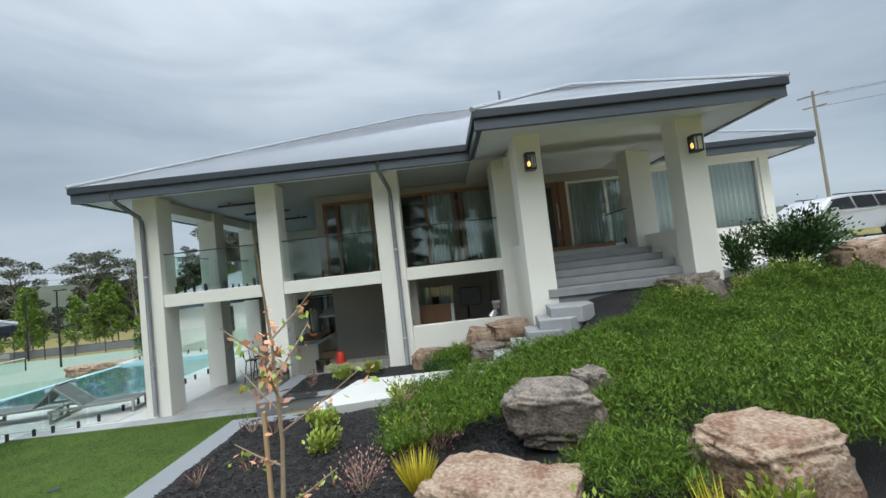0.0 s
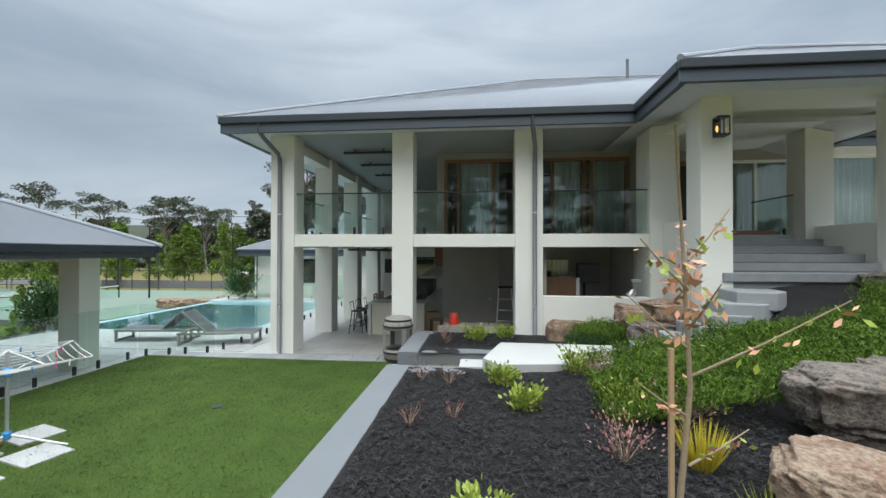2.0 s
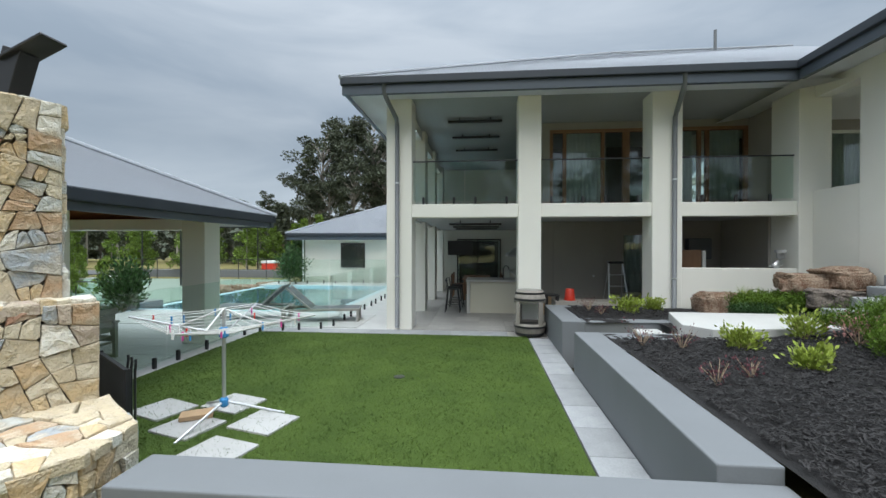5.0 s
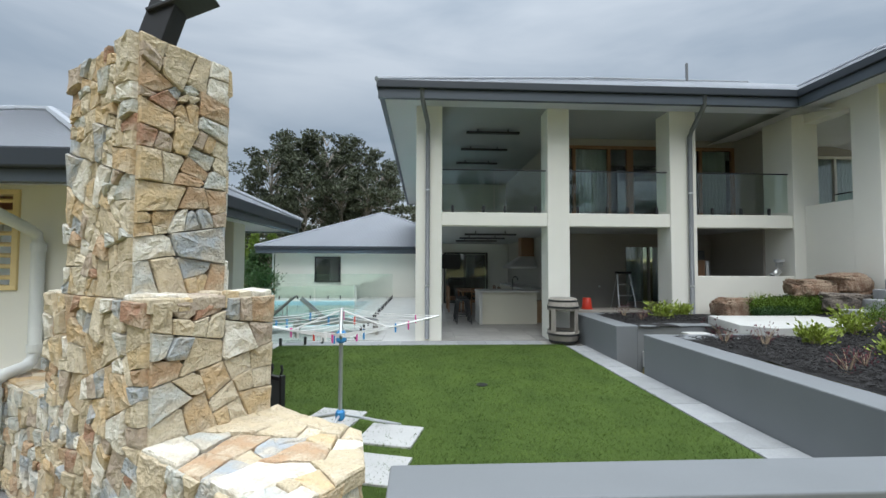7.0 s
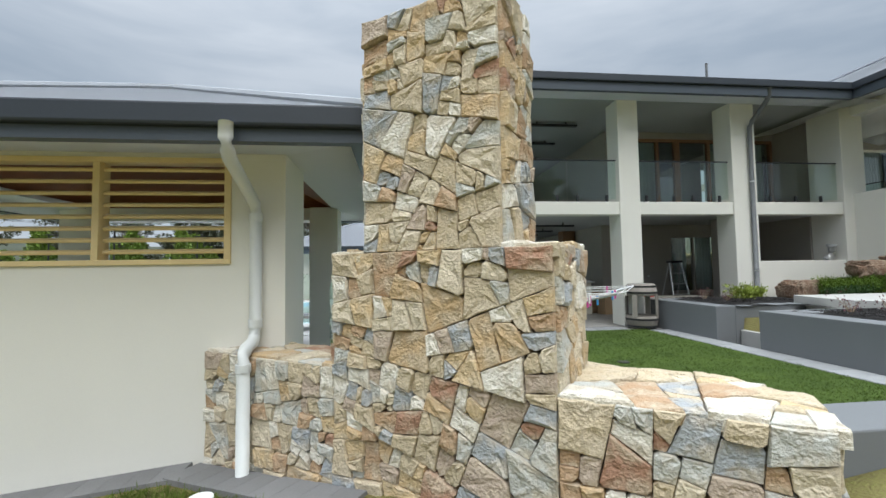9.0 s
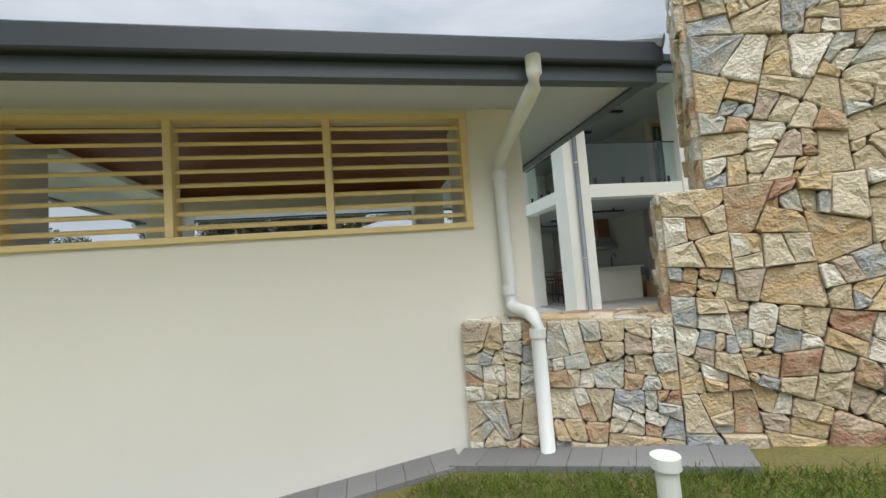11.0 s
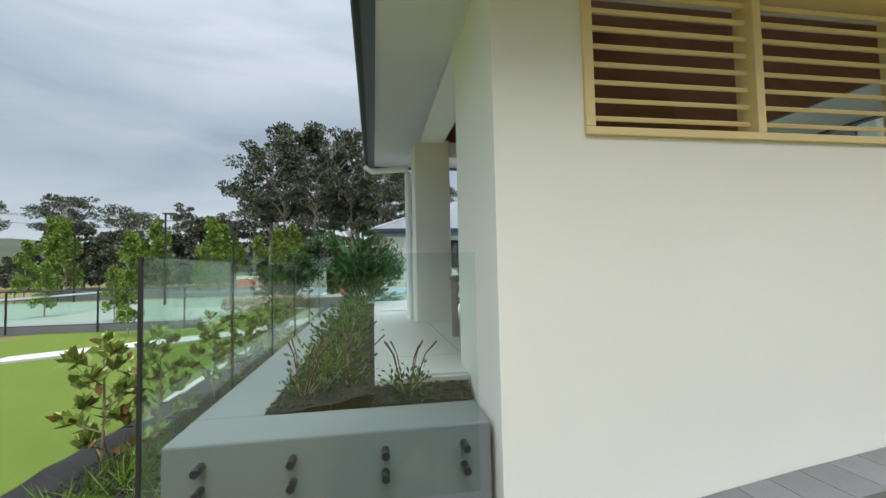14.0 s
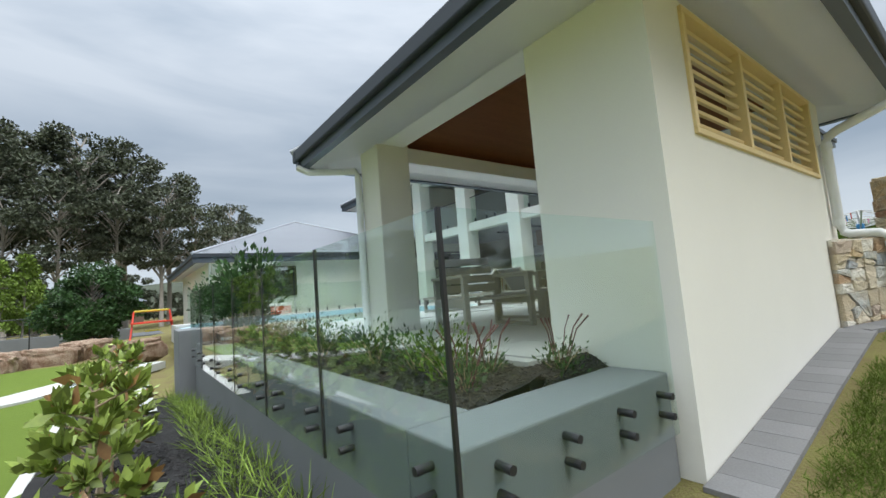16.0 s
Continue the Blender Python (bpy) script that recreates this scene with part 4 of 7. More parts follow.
for x0 in (-14.75, -10.88):
    wpart("column", box(x0, x0 + 0.47, 8.25, 8.72, -0.02, zk + 0.02, 0.012), M["render"], cab)
wpart("beam", box(-14.28, -10.88, 8.3, 8.66, zk - 0.2, zk + 0.01, 0.01), M["soffit"], cab)
wpart("beam", box(-14.7, -14.35, 5.86, 8.25, zk - 0.02, zk + 0.05, 0.005), M["soffit"], cab)
# hipped timber lining
bm = bmesh.new()
i0, i1, j0, j1, top = -14.6, -10.5, 5.0, 8.6, 3.25
ring = [bm.verts.new(p) for p in ((i0, j0, zk + 0.012), (i1, j0, zk + 0.012), (i1, j1, zk + 0.012), (i0, j1, zk + 0.012))]
ra, rb = bm.verts.new((-12.85, 6.8, top)), bm.verts.new((-12.25, 6.8, top))
for f in ((ring[0], ring[1], rb, ra), (ring[2], ring[3], ra, rb), (ring[3], ring[0], ra), (ring[1], ring[2], rb)):
    bm.faces.new(f)
bmesh.ops.solidify(bm, geom=bm.faces[:], thickness=0.02)
tagged(part("cabana_ceiling", bm, M["ceiling"]), kind="structure")
# louvred opening: three bays of eight blades
lou = site("louvre_window", (-12.5, 4.9, LZ0), "pale yellow timber louvre window with angled blades", "window")
for z0, z1 in ((LZ0, LZ0 + 0.045), (LZ1 - 0.045, LZ1)):
    wpart("frame", box(LX0, LX1, 4.845, 5.0, z0, z1, 0.005), M["louvre"], lou)
third = (LX1 - LX0) / 3
for k in range(4):
    x = LX0 + third * k
    a = min(max(x - 0.028, LX0), LX1 - 0.056)
    wpart("mullion", box(a, a + 0.056, 4.847, 4.99, LZ0 + 0.045, LZ1 - 0.045, 0.005), M["louvre"], lou)
blade = None
for k in range(3):
    for r in range(8):
        z = LZ0 + 0.045 + (LZ1 - LZ0 - 0.09) * (r + 0.7) / 8.2
        if blade is None:
            bm = box(-third / 2 + 0.028, third / 2 - 0.028, -0.028, 0.028, -0.013, 0.013, 0.005)
            bmesh.ops.rotate(bm, cent=(0, 0, 0), matrix=Matrix.Rotation(radians(24), 3, "X"), verts=bm.verts)
            blade = part("blade", bm, M["louvre"])
            o = blade
        else:
            o = new("blade", blade.data)
        o.parent = lou
        o.location = Vector((LX0 + third * (k + 0.5), 4.925, z)) - lou.location
# white drainpipe on the corner
elbow_pipe(cab, [(-10.6, 4.06, 2.385), (-10.6, 4.06, 2.27), (-10.6, 4.09, 2.2), (-10.61, 4.16, 2.15), (-10.63, 4.68, 1.96), (-10.63, 4.77, 1.91), (-10.63, 4.8, 1.83), (-10.63, 4.8, 0.84), (-10.63, 4.77, 0.77), (-10.62, 4.72, 0.74), (-10.6, 4.49, 0.72), (-10.59, 4.43, 0.69), (-10.59, 4.41, 0.62), (-10.59, 4.41, -0.35)], 0.05, "pvc", label="white round drainpipe with elbows")
for p, q in (((-10.63, 4.8, 1.76), (-10.63, 4.8, 1.83)), ((-10.63, 4.8, 0.85), (-10.63, 4.8, 0.92)), ((-10.59, 4.41, 0.56), (-10.59, 4.41, 0.62))):
    wpart("pipe_collar", tube([p, q], 0.058, sides=14), M["pvc"], cab)
elbow_pipe(cab, [(-15.4, 9.3, 2.28), (-15.3, 9.2, 2.2), (-14.82, 8.75, 2.14), (-14.8, 8.72, 2.05), (-14.8, 8.72, 0.0)], 0.045, "pvc", label="white round drainpipe")
tagged(part("vent_pipe", lathe([(0.05, -0.5), (0.05, 0.0), (0.065, 0.005), (0.065, 0.06), (0.05, 0.065)], 18), M["pvc"]), "short white capped drain vent pipe in the ground", "pipe").location = (-10.45, 3.4, 0.08)
def apron(name, start, along, length, width, label):
    """A course of grey pavers laid on the fall of the ground beside a wall."""
    along = Vector(along).normalized()
    out = Vector((along.y, -along.x))
    o = thing(name, (*start, lin_table(start[0], PATH_Z)), label, "paving", kind="structure")
    first, turn, n = None, math.degrees(math.atan2(along.y, along.x)), int(length / 0.2)
    for k in range(n):
        c = Vector(start) + along * (0.2 * k + 0.1) + out * width / 2
        za, zb = lin_table(c.x - 0.1 * along.x, PATH_Z), lin_table(c.x + 0.1 * along.x, PATH_Z)
        m = pose(c.x - start[0], c.y - start[1], (za + zb) / 2 + 0.02 - o.location.z, 0, 0, turn) @ pose(0, 0, 0, 0, -math.degrees(math.atan2(zb - za, 0.2)), 0)
        if first is None:
            first = part("paver", box(-0.0993, 0.0993, -width / 2, width / 2, -0.12, 0.014, 0.002), M["apron"], o)
            first.matrix_local = m
        else:
            again(first, o, m)


apron("wall_apron", (-14.75, 4.862), (1, 0), 3.75, 0.3, "grey paver apron along the cabana wall")
apron("fireplace_apron", (-11.08, 4.84), (0.82, -0.572), 1.9, 0.3, "grey paver apron along the stone wall")

# ---- stone fireplace: rubble faces on a solid core ----
U, N2, O = Vector((0.82, -0.572, 0)), Vector((0.572, 0.82, 0)), Vector((-11.02, 4.84, 0))
U.normalize(), N2.normalize()


def fire(s, d, z):
    return O + U * s + N2 * d + Vector((0, 0, z))


fireplace = site("fireplace", fire(2.2, 0.4, 0), "outdoor fireplace and seat wall of tan rubble stone", "fireplace")
TO_FIRE = Matrix.Translation(O) @ Matrix.Rotation(math.atan2(U.y, U.x), 4, "Z")


def core(name, s0, s1, d0, d1, z0, z1):
    bm = box(s0, s1, d0, d1, z0, z1)
    bmesh.ops.transform(bm, matrix=TO_FIRE, verts=bm.verts)
    return wpart(name, bm, M["grout"], fireplace)


BLOCKS = dict(low=(0.0, 1.44, 0.0, 0.55, -0.6, 0.66), body=(1.44, 2.97, 0.0, 0.74, -0.6, 1.44), stack=(1.70, 2.68, 0.02, 0.56, 1.44, 3.02), hearth=(2.97, 4.06, 0.0, 0.78, -0.6, 0.66))
for k, b in BLOCKS.items():
    if k == "hearth":
        bm = prism([(b[0], b[2] + 0.03), (b[1] - 0.03, b[2] + 0.03), (b[1] - 0.03, b[3] - 0.37), (b[1] - 0.37, b[3] - 0.03), (b[0], b[3] - 0.03)], b[4], b[5] - 0.03)
        bmesh.ops.transform(bm, matrix=TO_FIRE, verts=bm.verts)
        wpart("core", bm, M["grout"], fireplace)
        continue
    core("core", b[0] + 0.03, b[1] - 0.03, b[2] + 0.03, b[3] - 0.03, b[4], b[5] - 0.03)
wpart("core", box(-9.5, -8.9, 4.0, 4.3, -0.3, 0.3), M["grout"], fireplace)


def clip(poly, p, n):
    """The part of a convex outline on the near side of a line through p with normal n."""
    out = []
    for a, b in zip(poly, poly[1:] + poly[:1]):
        da, db = (a - p).dot(n), (b - p).dot(n)
        if da <= 0:
            out.append(a)
        if da * db < 0:
            out.append(a + (b - a) * (da / (da - db)))
    return out


def area2(poly):
    return abs(sum(a.x * b.y - b.x * a.y for a, b in zip(poly, poly[1:] + poly[:1]))) / 2


def cleave(rng, poly, cell):
    """Splits an outline again and again, across its length and a little askew, into blocky stones."""
    todo, done = [poly], []
    while todo:
        q = todo.pop()
        mid = sum(q, Vector((0, 0))) / len(q)
        e = max((b - a for a, b in zip(q, q[1:] + q[:1])), key=lambda v: v.length).normalized()
        spans = []
        for d in (e, e.orthogonal()):
            t = [v.dot(d) for v in q]
            spans.append((max(t) - min(t), d))
        (long, d), (short, _) = max(spans, key=lambda v: v[0]), min(spans, key=lambda v: v[0])
        if area2(q) < cell * cell * rng.choice((0.3, 0.45, 0.7, 1.0, 1.5, 2.4)) and long < 2.3 * short:
            done.append(q)
            continue
        best = None
        for _ in range(7):
            a = rng.gauss(0, 0.42)
            n = Vector((d.x * math.cos(a) - d.y * math.sin(a), d.x * math.sin(a) + d.y * math.cos(a)))
            p = mid + d * long * rng.uniform(-0.2, 0.2)
            parts = [clip(q, p, n), clip(q, p, -n)]
            if min(len(k) for k in parts) < 3:
                continue
            score = min(area2(k) / sum((b - c).length for b, c in zip(k, k[1:] + k[:1])) ** 2 - (0.03 if len(k) == 3 else 0) for k in parts) + rng.uniform(0, 0.006)
            if best is None or score > best[0]:
                best = (score, parts)
        if best is None or min(area2(k) for k in best[1]) < 0.0012:
            done.append(q)
        else:
            todo += best[1]
    return done


def rubble(rng, owner, w, h, m, cell=0.23, proud=0.03, outline=None, name="stone"):
    """Rough-cleft stones over a w by h face, each drawn in by its joint, with knocked corners and a broken surface."""
    whole = [Vector(p) for p in outline] if outline else [Vector((0, 0)), Vector((w, 0)), Vector((w, h)), Vector((0, h))]
    for poly in cleave(rng, whole, cell):
        mid2 = sum(poly, Vector((0, 0))) / len(poly)
        for a, b, c in zip(poly[-1:] + poly[:-1], list(poly), poly[1:] + poly[:1]):
            if rng.random() < 0.35 and 0.01 < b.x < w - 0.01 and 0.01 < b.y < h - 0.01:
                k = rng.uniform(0.008, 0.022)
                u = ((a - b).normalized() + (c - b).normalized())
                if u.length > 0.1:
                    cut = clip(poly, b + u.normalized() * k, -u.normalized())
                    poly = cut if len(cut) > 2 else poly
        pts = []
        for a, b in zip(poly, poly[1:] + poly[:1]):
            e = b - a
            if e.length < 0.004:
                continue
            inward = (mid2 - (a + b) / 2).normalized()
            steps = max(1, int(e.length / 0.07))
            for k in range(steps):
                q = a + e * (k / steps)
                q = q + (mid2 - q).normalized() * 0.0025
                pts.append(q + inward * rng.uniform(-0.002, 0.005) if k else q)
        k = len(pts)
        if k < 3:
            continue
        hgt = proud * rng.uniform(0.5, 1.5)
        tilt = Vector((rng.uniform(-0.07, 0.07), rng.uniform(-0.07, 0.07)))
        verts = [(p.x - mid2.x, p.y - mid2.y, -0.05) for p in pts]
        for f, up, rag in ((1.0, 0.72, 0.004), (0.93, 0.97, 0.006), (0.5, 1.0, 0.009)):
            verts += [((p.x - mid2.x) * f, (p.y - mid2.y) * f, hgt * up + tilt.dot((p - mid2) * f) + rng.uniform(-rag, rag)) for p in pts]
        verts.append((0, 0, hgt * 1.03 + rng.uniform(-0.01, 0.01)))
        faces = []
        for lay in range(3):
            faces += [(lay * k + a, lay * k + (a + 1) % k, (lay + 1) * k + (a + 1) % k, (lay + 1) * k + a) for a in range(k)]
        faces += [(3 * k + a, 3 * k + (a + 1) % k, 4 * k) for a in range(k)]
        ob = mesh(name, verts, faces, M["stone"])
        ob.parent = owner
        ob.matrix_parent_inverse = Matrix.Translation(-owner.location)
        ob.matrix_basis = m @ Matrix.Translation((mid2.x, mid2.y, 0))


def face_frame(origin, xdir, ydir):
    x, y = Vector(xdir).normalized(), Vector(ydir).normalized()
    z = x.cross(y)
    return Matrix((( x.x, y.x, z.x, origin[0]), (x.y, y.y, z.y, origin[1]), (x.z, y.z, z.z, origin[2]), (0, 0, 0, 1)))


rng = random.Random(7)
UP = Vector((0, 0, 1))
CUT = 0.34
for key, z0, cell in (("low", -0.45, 0.19), ("body", -0.35, 0.19), ("stack", 1.44, 0.175), ("hearth", -0.1, 0.19)):
    s0, s1, d0, d1, _, z1 = BLOCKS[key]
    rubble(rng, fireplace, s1 - s0, z1 - z0, face_frame(fire(s0, d0, z0), U, UP), cell, 0.034)
    za = {"low": 0.66, "body": 0.66, "stack": 1.44, "hearth": -0.1}[key]
    if key in ("body", "stack"):
        rubble(rng, fireplace, d1 - d0, z1 - za, face_frame(fire(s1, d0, za), N2, UP), cell, 0.034)
        rubble(rng, fireplace, d1 - d0, z1 - za, face_frame(fire(s0, d1, za), -N2, UP), cell, 0.034)
    if key == "stack":
        rubble(rng, fireplace, s1 - s0, z1 - za, face_frame(fire(s1, d1, za), -U, UP), cell + 0.04)
    if key == "hearth":
        rubble(rng, fireplace, d1 - d0 - CUT, z1 - za, face_frame(fire(s1, d0, za), N2, UP), cell)
        rubble(rng, fireplace, CUT * 1.414, z1 - za, face_frame(fire(s1, d1 - CUT, za), N2 - U, UP), cell)
        rubble(rng, fireplace, s1 - s0 - CUT, z1 - za, face_frame(fire(s1 - CUT, d1, za), -U, UP), cell)
s0, s1, d0, d1, _, z1 = BLOCKS["low"]
rubble(rng, fireplace, s1 - s0 + 0.03, d1 - d0 + 0.03, face_frame(fire(s0, d0 - 0.02, z1 - 0.01), U, N2), 0.26, 0.022, None, "cap_stone")
s0, s1, d0, d1, _, z1 = BLOCKS["hearth"]
w, h = s1 - s0 + 0.04, d1 - d0 + 0.05
rubble(rng, fireplace, w, h, face_frame(fire(s0, d0 - 0.025, z1 - 0.01), U, N2), 0.25, 0.026, [(0, 0), (w, 0), (w, h - CUT), (w - CUT, h), (0, h)], "cap_stone")
s0, s1, d0, d1, _, z1 = BLOCKS["body"]
rubble(rng, fireplace, 0.28, d1, face_frame(fire(s0 - 0.02, -0.02, z1 - 0.01), U, N2), 0.24, 0.035, None, "cap_stone")
rubble(rng, fireplace, s1 - 2.68 + 0.03, d1, face_frame(fire(2.68, -0.02, z1 - 0.01), U, N2), 0.24, 0.035, None, "cap_stone")
s0, s1, d0, d1, _, z1 = BLOCKS["stack"]
rubble(rng, fireplace, s1 - s0, d1 - d0, face_frame(fire(s0, d0, z1 - 0.02), U, N2), 0.26, 0.045, None, "cap_stone")
flue = fire(2.15, 0.3, 3.0)
fl = thing("flue_cowl", flue, "angled black metal chimney cowl", "chimney cowl")
part("base_plate", box(-0.15, 0.15, -0.12, 0.12, 0.0, 0.05, 0.01), M["black"], fl)
bmf = box(-0.085, 0.085, -0.08, 0.08, 0.0, 0.5, 0.006)
bmesh.ops.transform(bmf, matrix=Matrix.Translation((-0.03, 0, 0.03)) @ Matrix.Rotation(radians(18), 4, "Y"), verts=bmf.verts)
part("duct", bmf, M["black"], fl)
bmf = box(-0.08, 0.36, -0.11, 0.11, 0.0, 0.025, 0.006)
bmesh.ops.transform(bmf, matrix=Matrix.Translation((0.1, 0, 0.44)) @ Matrix.Rotation(radians(-24), 4, "Y"), verts=bmf.verts)
part("hood", bmf, M["black"], fl)
# fire screen and tools on the lawn side
scr = thing("fire_screen", fire(2.72, 0.95, 0.0), "black mesh fire screen with iron tools", "fire screen")
scr.rotation_euler.z = math.atan2(U.y, U.x)
part("panel", box(-0.9, 0.1, 0.0, 0.02, 0.12, 0.78), M["sling"], scr, "fine black mesh")
for x in (-0.9, 0.08):
    part("upright", box(x, x + 0.025, -0.01, 0.03, 0.0, 0.82, 0.004), M["black"], scr)
for z in (0.1, 0.78):
    part("bar", box(-0.875, 0.08, -0.008, 0.028, z, z + 0.025), M["black"], scr)
for x in (-0.3, -0.18, -0.06):
    part("tool", tube([(x, 0.1, 0.0), (x, 0.1, 0.75), (x + 0.03, 0.1, 0.82), (x + 0.02, 0.1, 0.86)], 0.011), M["black"], scr)

# ---- west planter and its glass ----
wall("west_planter_wall", -16.3, -15.93, 5.38, 12.6, -1.6, -0.12, "greywall")
wall("west_planter_end", -16.3, -14.69, 5.0, 5.38, -1.6, -0.12, "greywall")
def soil(x0, x1, y0, y1, height):
    xs, ys = np.linspace(x0, x1, max(3, int((x1 - x0) / 0.07))), np.linspace(y0, y1, max(3, int((y1 - y0) / 0.07)))
    n = len(xs)
    tagged(mesh("planter_soil", [(x, y, height(x, y) + 0.02 * noise.noise(Vector((x * 9, y * 9, 2)))) for y in ys for x in xs],
                [(j * n + i, j * n + i + 1, j * n + i + 1 + n, j * n + i + n) for j in range(len(ys) - 1) for i in range(n - 1)], M["mulch"], None, "", True), "black mulch in the planter", "mulch", kind="structure")


soil(-15.93, -15.3, 5.38, 12.6, lambda x, y: -0.13 + 0.085 * (x + 15.93) / 0.63)
soil(-15.3, -14.69, 5.38, 5.55, lambda x, y: -0.13 + 0.085 * (y - 5.38) / 0.17)
wall("grey_block", -16.55, -15.6, 12.62, 13.6, -1.6, 0.12, "greywall")
fence = site("pool_fence", (-16.35, 8.5, -0.45), "frameless glass pool fence on black standoffs", "fence")
glass_run(fence, (-16.36, 4.94), (-14.76, 4.94), -0.44, 0.78, 1, spig=0)
glass_run(fence, (-16.36, 4.94), (-16.36, 12.6), -0.44, 0.78, 6, spig=0)
for i in range(6):
    y = 4.94 + 7.66 / 6 * i
    wpart("joint", box(-16.368, -16.352, y - 0.009, y + 0.009, -0.44, 0.78), M["black"], fence)
    for o in (0.25, 1.0):
        for z in (-0.22, -0.33):
            wpart("standoff", tube([(-16.3, y + o, z), (-16.385, y + o, z)], 0.02, sides=14), M["black"], fence)
for x in (-16.12, -15.7, -15.25, -14.84):
    for z in (-0.22, -0.33):
        wpart("standoff", tube([(x, 5.0, z), (x, 4.915, z)], 0.02, sides=14), M["black"], fence)
# fence between lawn and pool
pf = site("pool_fence", (-9.5, 9.5, 0), "frameless glass pool fence on black floor spigots", "fence")
for p, q, n in (((-10.14, 5.7), (-10.14, 9.4), 3), ((-10.14, 9.42), (-8.6, 9.95), 2), ((-8.6, 10.0), (-8.6, 21.8), 9), ((-15.6, 20.9), (-8.6, 21.8), 5)):
    glass_run(pf, p, q, 0.06, 1.2, n, spig=2, z_floor=-0.012)


# ---- neighbouring pool house ----
ph = site("pool_house", (-11.5, 22.5, 0), "single-storey cream pool house with pale hip roof", "house")
zh = hip_roof(ph, -15.35, -4.0, 21.7, 34.0, 2.55, 0.42, "SWE", 0.75)
wpart("wall", box(-14.6, -4.7, 22.45, 22.7, -0.8, zh + 0.02), M["render"], ph)
wpart("wall", box(-14.6, -14.35, 22.7, 33.2, -0.8, zh + 0.02), M["render"], ph)
window(ph, -12.6, -11.3, 22.42, 0.75, 2.05, "black", (), 0.06)
# thin near-black sheet between pane and wall, painted as a shaded interior
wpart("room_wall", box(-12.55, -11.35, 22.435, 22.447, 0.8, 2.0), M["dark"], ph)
elbow_pipe(ph, [(-14.68, 22.35, 2.3), (-14.68, 22.4, 2.1), (-14.68, 22.4, -0.8)], 0.045, "pvc")

# ---- paving pieces ----
strip = thing("paver_strip", (-3.96, 6.4, 0.0), "row of grey bluestone pavers edging the turf", "paving", kind="structure")
paver = part("paver", box(-0.205, 0.205, -0.298, 0.298, -0.1, 0.008, 0.006), M["paver"], strip)
paver.location = (0, -2.8, 0)
for k in range(1, 10):
    again(paver, strip, pose(0, -2.8 + 0.604 * k, 0, rng.uniform(-0.3, 0.3), 0, 0))
for k in range(14):
    x = -9.7 + 0.604 * k
    if x < -4.4:
        again(paver, strip, pose(x + 3.96, 9.74 - 6.4, -0.004, 0, 0, 90), "paver")


def tile_floor(owner_name, x0, x1, y0, y1, size, mat, z, label, skip=None):
    o = thing(owner_name, ((x0 + x1) / 2, (y0 + y1) / 2, z), label, "tiles", kind="structure")
    first = None
    nx, ny = int(round((x1 - x0) / size)), int(round((y1 - y0) / size))
    for j in range(ny):
        for i in range(nx):
            x, y = x0 + size * (i + 0.5), y0 + size * (j + 0.5)
            if skip and skip(x, y):
                continue
            m = Matrix.Translation(Vector((x, y, z + rng.uniform(0, 0.0015))) - o.location)
            if first is None:
                first = part("tile", box(-size / 2 + 0.003, size / 2 - 0.003, -size / 2 + 0.003, size / 2 - 0.003, -0.008, 0.01, 0.0015), M[mat], o)
                first.matrix_local = m
            else:
                again(first, o, m)


tile_floor("patio_tiles", -6.98, -3.38, 10.05, 16.05, 0.6, "darktile", -0.01, "dark grey patio stone tiles", lambda x, y: False)
tile_floor("pool_tiles", -15.2, -8.0, 10.1, 12.2, 0.6, "tile", -0.01, "pale grey pool surround tiles")
tile_floor("cabana_tiles", -15.2, -10.4, 5.6, 9.2, 0.6, "tile", -0.01, "pale grey cabana floor tiles")
for x, y, a in ((-8.75, 5.15, 25), (-8.05, 5.4, 28), (-7.42, 4.92, 30), (-7.52, 4.26, 30), (-8.15, 4.75, 28)):
    s = part("stepping_stone", box(-0.27, 0.27, -0.24, 0.24, -0.03, 0.022, 0.008), M["tile"])
    s.matrix_world = pose(x, y, 0, 0, 0, a - 45)
    tagged(s, "square pale stepping stone set in turf", "stepping stone", "stepping stones in turf")
tagged(part("lawn_drain", lathe([(0.08, 0.0), (0.08, 0.012), (0.06, 0.014)], 20), M["black"]), "small round black drain cover in the turf", "drain").location = (-6.3, 6.6, 0.0)

# ---- rotary clothes airer ----
air = thing("clothes_airer", (-7.92, 5.0, 0.0), "folding rotary clothes airer with coloured pegs", "clothes airer")
part("pole", tube([(0, 0, 0.12), (0, 0, 1.2)], 0.02, sides=12), M["alloy"], air)
part("hub", lathe([(0.03, 0.88), (0.05, 0.9), (0.05, 0.98), (0.03, 1.0)], 14), M["blue"], air, "blue plastic hub")
part("hub", lathe([(0.03, 0.13), (0.045, 0.15), (0.045, 0.21), (0.03, 0.23)], 14), M["blue"], air, "blue plastic hub")
for k in range(3):
    a = radians(20 + 120 * k)
    part("leg", tube([(0, 0, 0.19), (0.62 * math.cos(a), 0.62 * math.sin(a), 0.0)], 0.014), M["alloy"], air)
tips = []
for k in range(4):
    a = radians(10 + 90 * k)
    tip = (0.98 * math.cos(a), 0.98 * math.sin(a), 1.12)
    tips.append(tip)
    part("arm", tube([(0, 0, 0.92), tip], 0.011), M["alloy"], air)
    part("strut", tube([(0, 0, 1.2), (0.45 * math.cos(a), 0.45 * math.sin(a), 1.02)], 0.008), M["line"], air)
